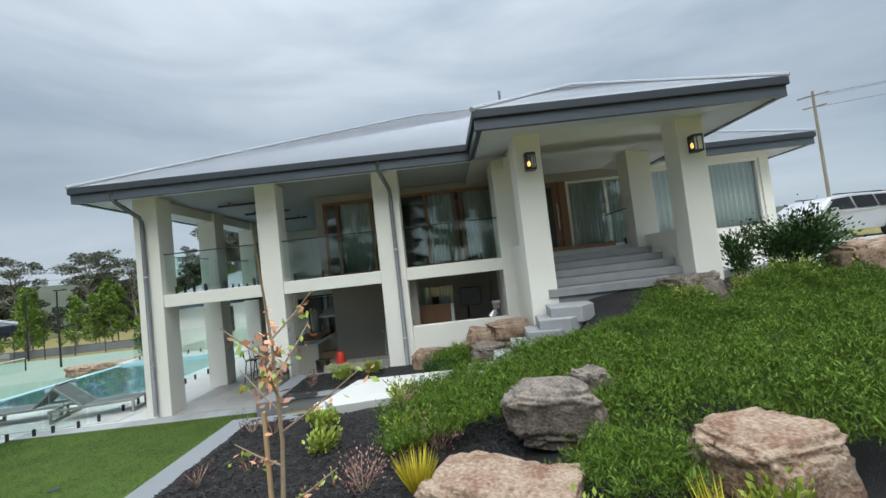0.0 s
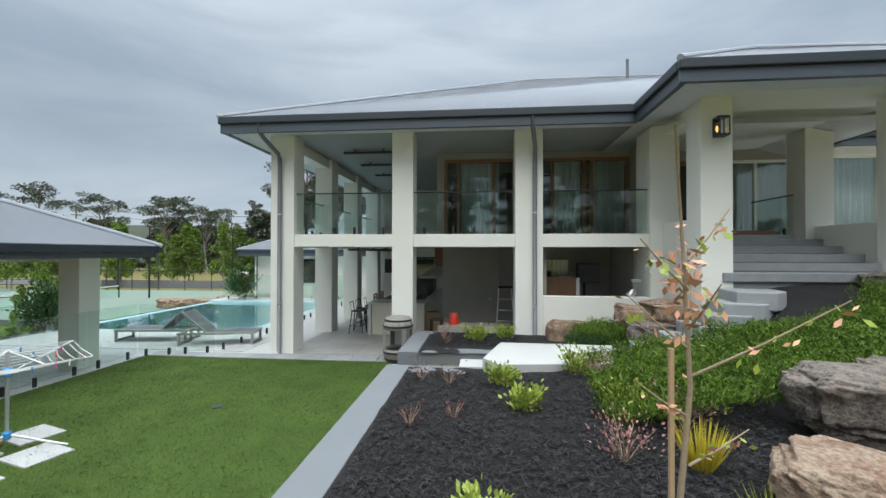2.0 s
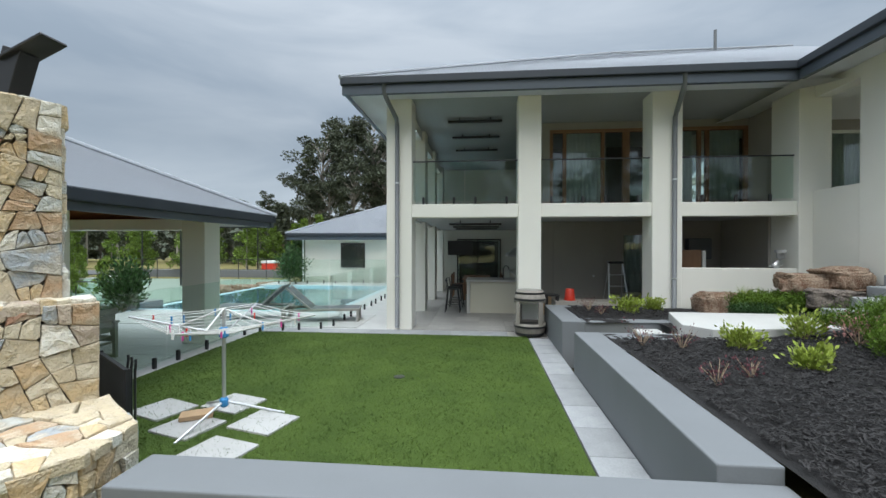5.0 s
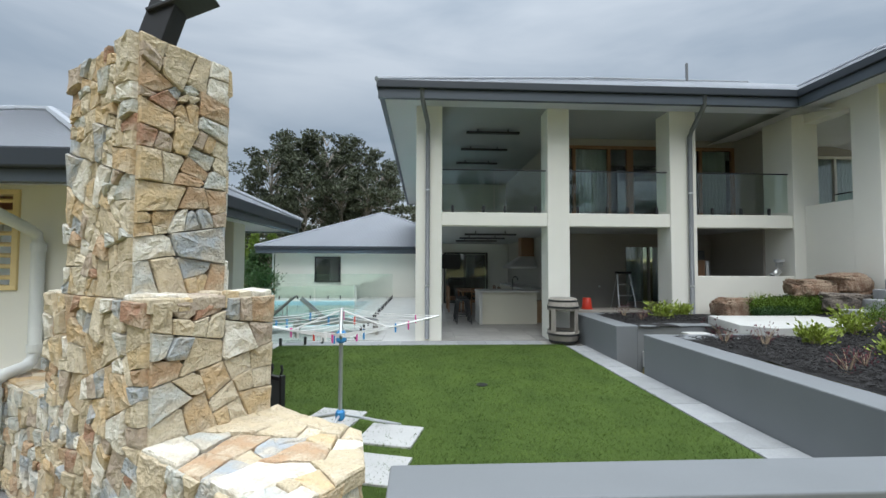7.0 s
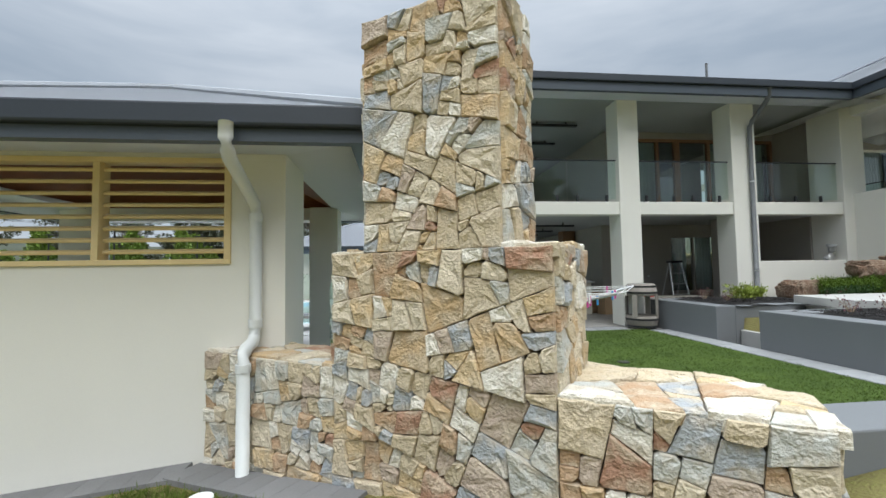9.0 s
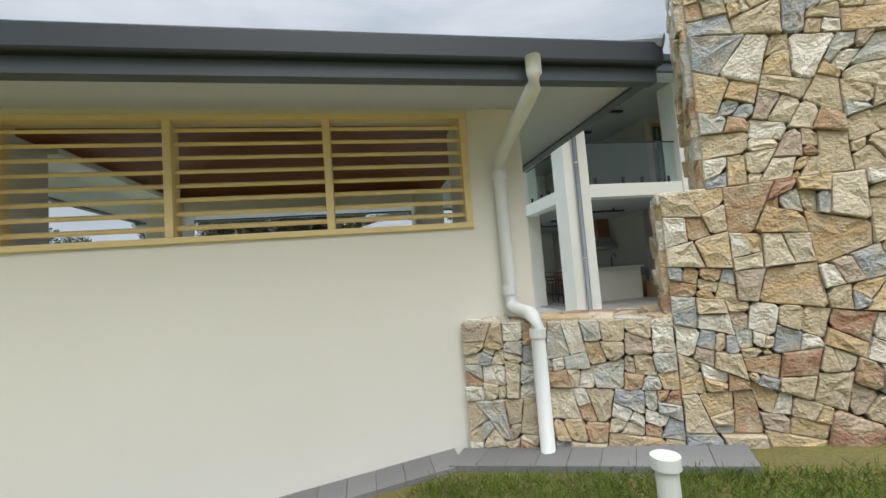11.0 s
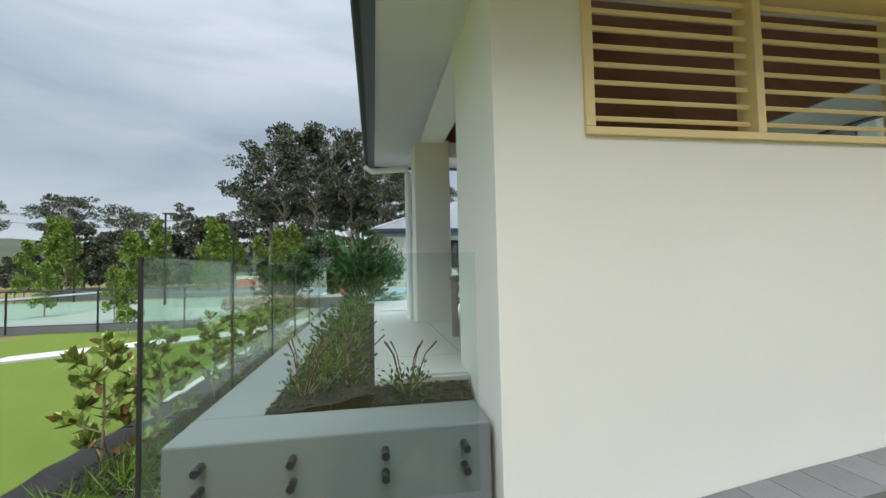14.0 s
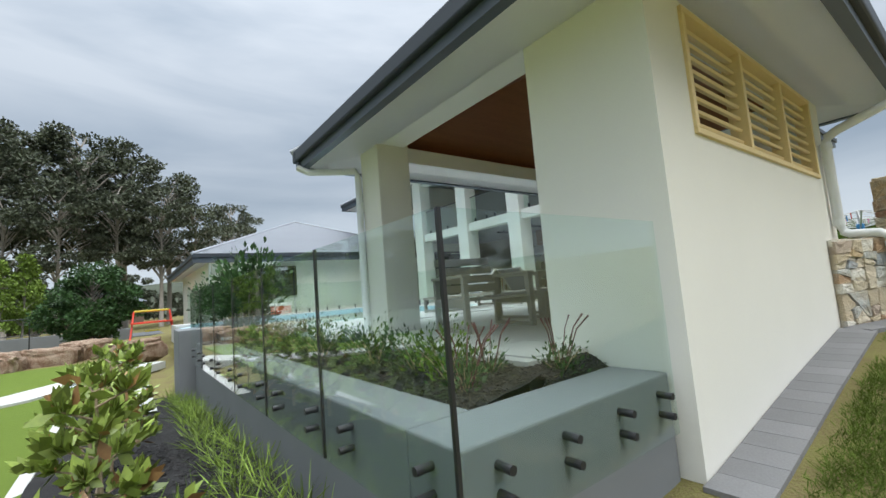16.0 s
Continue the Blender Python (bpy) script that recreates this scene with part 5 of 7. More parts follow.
for r in (0.3, 0.42, 0.54, 0.66, 0.78, 0.9, 0.98):
    z = 0.92 + 0.2 * r / 0.98
    ring = [(r * math.cos(radians(10 + 90 * k)), r * math.sin(radians(10 + 90 * k)), z) for k in range(5)]
    part("cord", tube([p for a, b in zip(ring, ring[1:]) for p in (a, tuple((u + w) / 2 - (0.02 if i == 2 else 0) for i, (u, w) in enumerate(zip(a, b))))] + [ring[-1]], 0.004, sides=5), M["line"], air)
peg = {k: None for k in ("pink", "red", "blue", "line")}
for n in range(22):
    key = rng.choice(list(peg))
    k, f, r = rng.randrange(4), rng.random(), rng.choice((0.54, 0.66, 0.78, 0.9))
    a, b = [Vector((r * math.cos(radians(10 + 90 * q)), r * math.sin(radians(10 + 90 * q)), 0.92 + 0.2 * r / 0.98)) for q in (k, k + 1)]
    p = a.lerp(b, f)
    if peg[key] is None:
        peg[key] = part("peg", box(-0.008, 0.008, -0.006, 0.006, -0.07, 0.015, 0.002), M[key], air)
        peg[key].location = p
    else:
        again(peg[key], air, Matrix.Translation(p), "peg")
tagged(part("timber_offcut", box(-0.16, 0.16, -0.1, 0.1, 0, 0.05, 0.008), M["cardboard"]), "pale timber offcut lying on the paving stone", "timber").matrix_world = pose(-8.2, 4.95, 0.025, 0, 0, 30)

# ---- wine barrel bar table with a cut-out ----
bar = thing("wine_barrel", (-4.1, 9.72, 0.0), "weathered grey wine barrel cut open as a table", "barrel")
prof = [(0.27, 0.0), (0.3, 0.06), (0.325, 0.16), (0.335, 0.27)]
part("base_tub", lathe(prof + [(0.30, 0.27), (0.29, 0.2)], 28), M["barrel"], bar, "", True)
part("top_tub", lathe([(0.30, 0.7), (0.335, 0.7), (0.325, 0.8), (0.3, 0.9), (0.275, 0.95)], 28), M["barrel"], bar, "", True)
part("lid", lathe([(0.26, 0.935), (0.262, 0.958)], 28), M["greytimber"], bar, "grey timber lid")
for k in range(4):
    a = radians(35 + 90 * k)
    s = part("stave", box(-0.055, 0.055, -0.012, 0.012, 0.25, 0.72, 0.004), M["barrel"], bar)
    s.matrix_local = pose(0.325 * math.cos(a), 0.325 * math.sin(a), 0, 0, 0, 35 + 90 * k + 90)
for z, r in ((0.05, 0.3), (0.2, 0.334), (0.77, 0.334), (0.9, 0.304)):
    part("hoop", lathe([(r - 0.004, z - 0.02), (r + 0.004, z - 0.02), (r + 0.004, z + 0.02), (r - 0.004, z + 0.02)], 28), M["black"], bar, "dark iron hoop")

# ---- outdoor kitchen under the balcony ----
isl = site("kitchen_island", (-4.75, 12.9, 0.0), "cream outdoor kitchen island with pale stone top", "kitchen island")
wpart("body", box(-5.45, -3.9, 12.5, 13.3, 0.0, 0.89, 0.006), M["cream"], isl)
wpart("end_panel", box(-5.54, -5.455, 12.42, 13.38, 0.0, 0.89, 0.006), M["benchtop"], isl)
wpart("benchtop", box(-5.56, -3.85, 12.38, 13.42, 0.892, 0.94, 0.008), M["benchtop"], isl)
tap = thing("kitchen_tap", (-4.5, 12.95, 0.94), "tall black gooseneck kitchen tap", "tap")
part("spout", tube([(0, 0, 0), (0, 0, 0.3), (0.04, 0, 0.37), (0.1, 0, 0.38), (0.15, 0, 0.33), (0.15, 0, 0.27)], 0.014, sides=10), M["black"], tap, "", True)
part("lever", tube([(0, 0, 0.06), (-0.07, 0, 0.1)], 0.008), M["black"], tap)
back = site("kitchen_bench", (-3.7, 15.5, 0.0), "long outdoor kitchen bench with dark splashback", "kitchen bench")
wpart("body", box(-4.0, -3.42, 13.6, 17.5, 0.0, 0.89), M["cream"], back)
wpart("benchtop", box(-4.04, -3.42, 13.55, 17.55, 0.892, 0.94, 0.006), M["benchtop"], back)
hood = site("range_hood", (-3.8, 14.8, 1.5), "tapered pale range hood with timber chimney", "range hood")
wpart("canopy", prism([(-4.3, 14.2), (-3.42, 14.2), (-3.42, 15.4), (-4.3, 15.4)], 1.55, 1.62, 0.01), M["alloy"], hood)
bm = bmesh.new()
lo = [bm.verts.new(p) for p in ((-4.3, 14.2, 1.625), (-3.42, 14.2, 1.625), (-3.42, 15.4, 1.625), (-4.3, 15.4, 1.625))]
hi = [bm.verts.new(p) for p in ((-3.85, 14.6, 1.95), (-3.42, 14.6, 1.95), (-3.42, 15.0, 1.95), (-3.85, 15.0, 1.95))]
for k in range(4):
    bm.faces.new((lo[k], lo[(k + 1) % 4], hi[(k + 1) % 4], hi[k]))
wpart("skirt", bm, M["alloy"], hood)
wpart("flue", box(-3.85, -3.42, 14.6, 15.0, 1.95, 2.57, 0.004), M["timber"], hood)


def bar_stool(x, y, a):
    st = thing("bar_stool", (x, y, 0.0), "black metal bar stool with low back", "stool", "bar stools")
    part("seat", box(-0.17, 0.17, -0.17, 0.17, 0.64, 0.67, 0.01), M["black"], st)
    for sx in (-1, 1):
        for sy in (-1, 1):
            part("leg", tube([(sx * 0.21, sy * 0.21, 0), (sx * 0.14, sy * 0.14, 0.64)], 0.016), M["black"], st)
    part("footrest", tube([(-0.19, -0.19, 0.22), (0.19, -0.19, 0.22), (0.19, 0.19, 0.22), (-0.19, 0.19, 0.22), (-0.19, -0.19, 0.22)], 0.01), M["black"], st)
    part("backrest", tube([(-0.15, 0.16, 0.66), (-0.16, 0.2, 0.92), (0.16, 0.2, 0.92), (0.15, 0.16, 0.66)], 0.013), M["black"], st)
    st.rotation_euler.z = radians(a)
    return st


bar_stool(-5.95, 12.75, 90)
bar_stool(-5.95, 13.35, 80)
bar_stool(-5.9, 14.0, 95)
table = thing("dining_table", (-5.3, 16.2, 0.0), "brown timber outdoor dining table", "table")
part("tabletop", box(-0.5, 0.5, -1.0, 1.0, 0.71, 0.75, 0.01), M["timber"], table)
for sx in (-0.42, 0.42):
    for sy in (-0.9, 0.9):
        part("leg", box(sx - 0.035, sx + 0.035, sy - 0.035, sy + 0.035, 0, 0.71, 0.005), M["timber"], table)


def dining_chair():
    ch = thing("dining_chair", (-5.3, 14.9, 0.0), "dark timber dining chair with slatted back", "chair", "dining chairs")
    part("seat", box(-0.22, 0.22, -0.22, 0.22, 0.43, 0.46, 0.01), M["timber"], ch)
    for sx in (-0.19, 0.19):
        part("leg", box(sx - 0.018, sx + 0.018, -0.21, -0.17, 0, 0.43), M["timber"], ch)
        part("leg", box(sx - 0.018, sx + 0.018, 0.17, 0.21, 0, 0.88), M["timber"], ch)
    for z in (0.6, 0.72, 0.83):
        part("slat", box(-0.19, 0.19, 0.18, 0.2, z, z + 0.06, 0.004), M["timber"], ch)
    return ch


ch = dining_chair()
ch.rotation_euler.z = math.pi
for x, y, a in ((-4.6, 15.6, -90), (-4.6, 16.6, -90), (-6.0, 15.7, 90), (-6.0, 16.7, 90)):
    copy_thing(ch, pose(x, y, 0, 0, 0, a))

# ---- clutter by the lower wall ----
lad = thing("step_ladder", (-1.6, 12.1, 0.0), "open aluminium step ladder with black top", "ladder")
for sx in (-1, 1):
    part("front_rail", tube([(sx * 0.27, -0.35, 0), (sx * 0.17, 0.0, 1.45)], 0.018), M["alloy"], lad)
    part("back_rail", tube([(sx * 0.27, 0.4, 0), (sx * 0.17, 0.03, 1.38)], 0.014), M["alloy"], lad)
for k in range(4):
    z = 0.26 + 0.29 * k
    w = 0.27 - 0.1 * z / 1.45
    y = -0.35 + 0.35 * z / 1.45
    part("step", box(-w, w, y - 0.03, y + 0.07, z - 0.012, z + 0.012, 0.004), M["alloy"], lad)
part("top_tray", box(-0.2, 0.2, -0.07, 0.1, 1.43, 1.49, 0.012), M["black"], lad, "black plastic top tray")
for x, y, z, sx, sy, sz, mt, lb in ((-3.75, 13.0, 0, 0.45, 0.4, 0.62, "cardboard", "brown cardboard box leaning by the island"), (-3.45, 12.5, 0, 0.4, 0.35, 0.5, "cardboard", "brown cardboard box on the patio")):
    b = part("cardboard_box", box(-sx / 2, sx / 2, -sy / 2, sy / 2, 0, sz, 0.006), M[mt])
    b.matrix_world = pose(x, y, z, 0, 0, 12)
    tagged(b, lb, "box")
cone = thing("red_bucket", (-2.95, 11.3, 0.55), "upturned red plastic bucket on a ledge", "bucket")
part("shell", lathe([(0.125, 0.0), (0.13, 0.02), (0.10, 0.28), (0.095, 0.285)], 20), M["red"], cone, "", True)
part("rim", lathe([(0.125, 0.0), (0.14, 0.0), (0.14, 0.025), (0.125, 0.025)], 20), M["red"], cone)
tagged(part("patio_ledge", box(-3.34, -1.5, 11.0, 11.6, 0, 0.55, 0.01), M["innerwall"]), kind="structure")
stool = thing("small_stool", (-3.4, 11.2, 0.0), "small black plastic step stool", "stool")
part("seat", box(-0.17, 0.17, -0.13, 0.13, 0.66, 0.7, 0.012), M["black"], stool)
for sx in (-0.13, 0.13):
    for sy in (-0.09, 0.09):
        part("leg", box(sx - 0.025, sx + 0.025, sy - 0.02, sy + 0.02, 0, 0.66, 0.005), M["black"], stool)
duct = thing("vent_duct", (1.15, 10.2, 1.42), "curved galvanised vent duct on the low wall", "duct")
part("elbow", tube([(-0.12, 0, 0.0), (-0.06, 0, 0.06), (0.02, 0, 0.12), (0.05, 0, 0.22), (0.05, 0, 0.34)], 0.075, sides=16), M["alloy"], duct, "", True)
part("collar", tube([(0.05, 0, 0.33), (0.05, 0, 0.39)], 0.105, sides=16), M["alloy"], duct)
box_ = thing("meter_box", (0.75, 12.7, 1.55), "grey wall-mounted electrical meter box", "meter box")
part("case", box(-0.3, 0.3, -0.12, 0.09, 0, 0.55, 0.015), M["fascia"], box_)
part("lid", box(-0.29, 0.29, -0.14, -0.121, 0.02, 0.53, 0.008), M["pipe"], box_)
part("conduit", tube([(-0.1, 0, 0), (-0.1, 0, -0.35)], 0.03), M["black"], box_)
scn = thing("timber_screen", (-0.2, 11.2, 1.0), "dark brown timber panel with white end post", "panel")
part("board", box(-0.55, 0.3, 0, 0.03, 0.0, 0.8, 0.004), M["timber"], scn)
part("post", box(0.31, 0.39, -0.02, 0.05, -1.0, 0.78, 0.005), M["line"], scn, "white post")


# ---- pool furniture ----
def lounger():
    lo = thing("sun_lounger", (-8.9, 10.9, 0.0), "low grey sun lounger with charcoal sling and raised back", "sun lounger", "pool loungers")
    for sy in (-0.33, 0.33):
        part("side_rail", box(-0.95, 0.95, sy - 0.025, sy + 0.025, 0.27, 0.33, 0.006), M["greytimber"], lo)
        for x in (-0.9, 0.9):
            part("leg", box(x - 0.03, x + 0.03, sy - 0.025, sy + 0.025, 0.0, 0.27, 0.005), M["greytimber"], lo)
    for x in (-0.92, 0.92):
        part("foot_rail", box(x - 0.025, x + 0.025, -0.305, 0.305, 0.02, 0.07, 0.005), M["greytimber"], lo)
        part("end_rail", box(x - 0.025, x + 0.025, -0.305, 0.305, 0.275, 0.325, 0.005), M["greytimber"], lo)
    part("seat_sling", box(-0.25, 0.93, -0.3, 0.3, 0.315, 0.328), M["sling"], lo, "charcoal mesh sling")
    bm = box(-0.78, 0.0, -0.3, 0.3, -0.01, 0.01)
    bmesh.ops.transform(bm, matrix=Matrix.Translation((-0.25, 0, 0.33)) @ Matrix.Rotation(radians(42), 4, "Y"), verts=bm.verts)
    part("back_sling", bm, M["sling"], lo, "charcoal mesh back")
    for sy in (-0.31, 0.31):
        bm = box(-0.8, 0.0, sy - 0.02, sy + 0.02, -0.025, 0.02, 0.005)
        bmesh.ops.transform(bm, matrix=Matrix.Translation((-0.25, 0, 0.33)) @ Matrix.Rotation(radians(42), 4, "Y"), verts=bm.verts)
        part("back_frame", bm, M["greytimber"], lo)
        part("prop", tube([(-0.62, sy, 0.3), (-0.62, sy * 0.95, 0.62)], 0.012), M["greytimber"], lo)
    return lo


l1 = lounger()
l1.matrix_basis = pose(-9.15, 11.0, 0, 0, 0, 12)
copy_thing(l1, pose(-11.1, 11.2, 0, 0, 0, 188))


def lounge_chair(x, y, a, w=0.72):
    c = thing("lounge_chair", (x, y, 0.0), "slatted grey timber outdoor lounge chair", "chair", "cabana lounge chairs")
    for sx in (-w / 2, w / 2):
        for sy in (-0.36, 0.36):
            part("leg", box(sx - 0.03, sx + 0.03, sy - 0.03, sy + 0.03, 0.0, 0.58, 0.005), M["greytimber"], c)
        part("armrest", box(sx - 0.05, sx + 0.05, -0.4, 0.4, 0.58, 0.615, 0.006), M["greytimber"], c)
        part("foot_bar", box(sx - 0.025, sx + 0.025, -0.33, 0.33, 0.0, 0.04, 0.004), M["greytimber"], c)
        part("side_rail", box(sx - 0.02, sx + 0.02, -0.33, 0.33, 0.26, 0.36, 0.004), M["greytimber"], c)
    for k in range(6):
        y0 = -0.36 + 0.11 * k
        part("seat_slat", box(-w / 2 + 0.03, w / 2 - 0.03, y0, y0 + 0.09, 0.33, 0.355, 0.004), M["greytimber"], c)
    for k in range(4):
        z = 0.42 + 0.11 * k
        part("back_slat", box(-w / 2 + 0.03, w / 2 - 0.03, 0.28 + 0.05 * k, 0.3 + 0.05 * k, z, z + 0.09, 0.004), M["greytimber"], c)
    c.rotation_euler.z = radians(a)
    return c


lounge_chair(-14.0, 7.35, -12, 0.82)
lounge_chair(-12.6, 7.8, 185)
lounge_chair(-11.7, 6.9, -95)
ct = thing("coffee_table", (-12.9, 6.6, 0.0), "low grey timber outdoor coffee table", "table")
part("tabletop", box(-0.6, 0.6, -0.35, 0.35, 0.36, 0.4, 0.006), M["greytimber"], ct)
for sx in (-0.55, 0.55):
    for sy in (-0.3, 0.3):
        part("leg", box(sx - 0.03, sx + 0.03, sy - 0.03, sy + 0.03, 0, 0.36, 0.004), M["greytimber"], ct)
tagged(part("roof_vent", tube([(3.0, 16.2, 8.6), (3.0, 16.2, 9.45)], 0.05, sides=10), M["pipe"]), "thin grey vent pipe standing on the roof", "vent pipe")

# ---- boulders ----
def boulder(x, y, z, rx, ry, rz, mat, seed, label, turn=0):
    bm = bmesh.new()
    bmesh.ops.create_icosphere(bm, subdivisions=5, radius=1)
    off = Vector((seed * 7.3, seed * 3.1, seed))
    for v in bm.verts:
        p = v.co.copy()
        k = 1 + 0.32 * noise.noise(p * 1.1 + off) + 0.16 * (0.5 - abs(noise.noise(p * 2.4 + off))) + 0.09 * noise.noise(p * 5 + off) + 0.05 * noise.noise(p * 12 + off) - 0.09 * max(0.0, noise.noise(p * 7 - off)) + 0.025 * noise.noise(p * 24 + off)
        q = Vector((math.copysign(abs(p.x) ** 0.5, p.x), math.copysign(abs(p.y) ** 0.5, p.y), math.copysign(abs(p.z) ** 0.42, p.z)))
        v.co = Vector((q.x * rx, q.y * ry, q.z * rz)) * k
    ob = part("boulder", bm, M[mat], None, "", True)
    ob.matrix_world = pose(x, y, z, 0, 0, turn)
    return tagged(ob, label, "boulder", "garden boulders")


boulder(1.97, 2.75, 1.2, 0.38, 0.3, 0.23, "rustrock", 1, "rust-topped rounded boulder among green groundcover", 10)
boulder(0.95, 4.30, 1.13, 0.46, 0.32, 0.25, "boulder", 2, "dark pitted basalt boulder in the bank", -10)
boulder(1.50, 4.7, 1.15, 0.20, 0.2, 0.25, "boulder", 12, "small dark basalt boulder among groundcover", 30)
boulder(0.22, 3.22, 0.88, 0.5, 0.4, 0.23, "rustrock", 3, "broad pale rusty boulder above the mulch", -25)
boulder(4.65, 7.95, 1.7, 0.48, 0.4, 0.36, "boulder", 4, "pitted grey boulder beside the porch steps", 15)
boulder(-0.5, 9.45, 0.72, 0.36, 0.3, 0.24, "rustrock", 5, "rounded tan boulder by the low wall")
boulder(1.25, 8.75, 1.28, 0.42, 0.3, 0.2, "rustrock", 6, "flat tan boulder stacked beside stone steps", 12)
boulder(0.75, 8.95, 1.18, 0.36, 0.3, 0.18, "rustrock", 7, "flat tan boulder stacked beside stone steps", -20)
boulder(0.85, 8.35, 0.98, 0.42, 0.3, 0.16, "boulder", 8, "flat grey boulder beside stone steps", 25)
boulder(8.5, 8.3, 2.0, 0.75, 0.45, 0.34, "rustrock", 9, "long tan boulder edging the driveway")
boulder(9.9, 8.2, 2.0, 0.6, 0.4, 0.3, "rustrock", 10, "long tan boulder edging the driveway", 20)
for k, (x, y, z) in enumerate(((-19.6, 25.4, -1.0), (-18.5, 26.2, -0.9), (-20.8, 24.8, -1.0), (-16.9, 24.0, -0.95), (-21.8, 25.2, -1.0))):
    boulder(x, y, z, 0.8, 0.6, 0.45, "rustrock", 20 + k, "mossy tan boulder at the lawn edge", 40 * k)

# ---- plants ----
nr = np.random.default_rng(11)


def stuff(ob, label, category):
    return tagged(ob, label, category, kind="stuff")


def sprigs(name, spots, n_leaf, hgt, leaf, spread, mat, label, category, slim=0.22, lean=0.25, mound=0.0):
    """Upright stems clothed in narrow leaves, over many spots (x, y, z)."""
    s = np.asarray(spots, float)
    n = len(s)
    h = hgt * nr.uniform(0.6, 1.25, n)
    if mound:
        h *= np.array([1.0 + mound * (noise.noise(Vector((p[0] * 2.3, p[1] * 2.3, 5))) + 0.5 * noise.noise(Vector((p[0] * 5.5, p[1] * 5.5, 1)))) for p in s])
    tilt = nr.normal(0, lean, (n, 2))
    k = nr.uniform(0.1, 1.0, (n, n_leaf))
    c = np.zeros((n, n_leaf, 3))
    c[:, :, 0] = s[:, None, 0] + tilt[:, None, 0] * h[:, None] * k + nr.normal(0, spread, (n, n_leaf))
    c[:, :, 1] = s[:, None, 1] + tilt[:, None, 1] * h[:, None] * k + nr.normal(0, spread, (n, n_leaf))
    c[:, :, 2] = s[:, None, 2] + h[:, None] * k
    d = nr.normal(0, 1, (n, n_leaf, 3))
    d[:, :, 2] = np.abs(d[:, :, 2]) * 0.8 + 0.5
    v, f = leaves(nr, c.reshape(-1, 3), d.reshape(-1, 3), leaf, slim)
    return stuff(leaf_mesh(name, v, f, M[mat]), label, category)


def spots_in(n, x0, x1, y0, y1, test):
    out = []
    while len(out) < n:
        x, y = nr.uniform(x0, x1), nr.uniform(y0, y1)
        if test(x, y):
            out.append((x, y, ground_z(x, y)))
    return out


def cover(x, y):
    if math.hypot((x - 1.95) / 0.5, (y - 2.55) / 0.45) < 1 or math.hypot((x - 0.8) / 0.45, (y - 4.1) / 0.42) < 1 or math.hypot((x - 0.28) / 0.6, (y - 3.15) / 0.5) < 1 or math.hypot((x - 4.65) / 0.6, (y - 7.9) / 0.5) < 1:
        return False
    edge = 0.25 * math.sin(x * 2.1) + 0.2 * math.sin(y * 3.3)
    left = -0.55 + edge if y > 4.55 else 0.75 + edge * 0.5
    return x > left and 2.25 + edge < y < 6.9 + edge + 0.25 * max(0, x - 2) and not (x > 4.6 and y < 2.6)


tufts = np.array([(x, y, nr.uniform(0.22, 0.5)) for x, y, z in spots_in(260, -1.0, 7.5, 1.9, 7.8, cover)])


def domed(spots):
    """Lifts each spot onto the tuft that stands over it."""
    out = []
    for x, y, z in spots:
        d = np.hypot(tufts[:, 0] - x, tufts[:, 1] - y) / tufts[:, 2]
        out.append((x, y, z + float(np.max(np.where(d < 1, tufts[:, 2] * 0.7 * np.sqrt(np.maximum(0, 1 - d * d)), 0)))))
    return out


sprigs("groundcover", domed(spots_in(24000, -1.0, 7.5, 1.9, 7.8, cover)), 14, 0.19, 0.06, 0.02, "rosemary", "dense bright green feathery groundcover on the bank", "groundcover", 0.17, 0.42, 0.5)
sprigs("groundcover", spots_in(2200, -0.4, 1.5, 7.9, 9.8, lambda x, y: math.hypot((x - 0.3) / 0.75, (y - 9.0) / 0.6) < 1 and not (x > 0.55 and y < 8.9)), 14, 0.3, 0.05, 0.03, "rosemary", "spreading green shrub beside the low wall", "groundcover", 0.3)
sprigs("groundcover", spots_in(900, -1.0, 0.5, 8.3, 9.3, lambda x, y: math.hypot((x + 0.1) / 0.5, (y - 8.7) / 0.28) < 1), 14, 0.2, 0.04, 0.03, "darkleaf", "low dark green shrub beside the slab", "groundcover", 0.35)
sprigs("lower_grass", spots_in(240, -16.75, -16.42, 5.3, 13.0, lambda x, y: True), 7, 0.08, 0.26, 0.02, "springleaf", "fine green grass tufts along the planter wall", "grass", 0.03, 0.3)
sprigs("lower_grass", spots_in(120, -17.35, -16.95, 5.0, 7.0, lambda x, y: True), 7, 0.08, 0.26, 0.02, "rosemary", "fine green grass tufts in mulch", "grass", 0.03, 0.3)
sprigs("path_grass", spots_in(13000, -15.6, -8.8, 2.9, 4.5, lambda x, y: y < 4.45 - max(0, (x + 11.2)) * 0.62 and noise.noise(Vector((x * 1.3, y * 1.3, 4))) > -0.4), 5, 0.02, 0.06, 0.03, "lawn", "patchy short grass beside the apron", "grass", 0.09, 0.5)


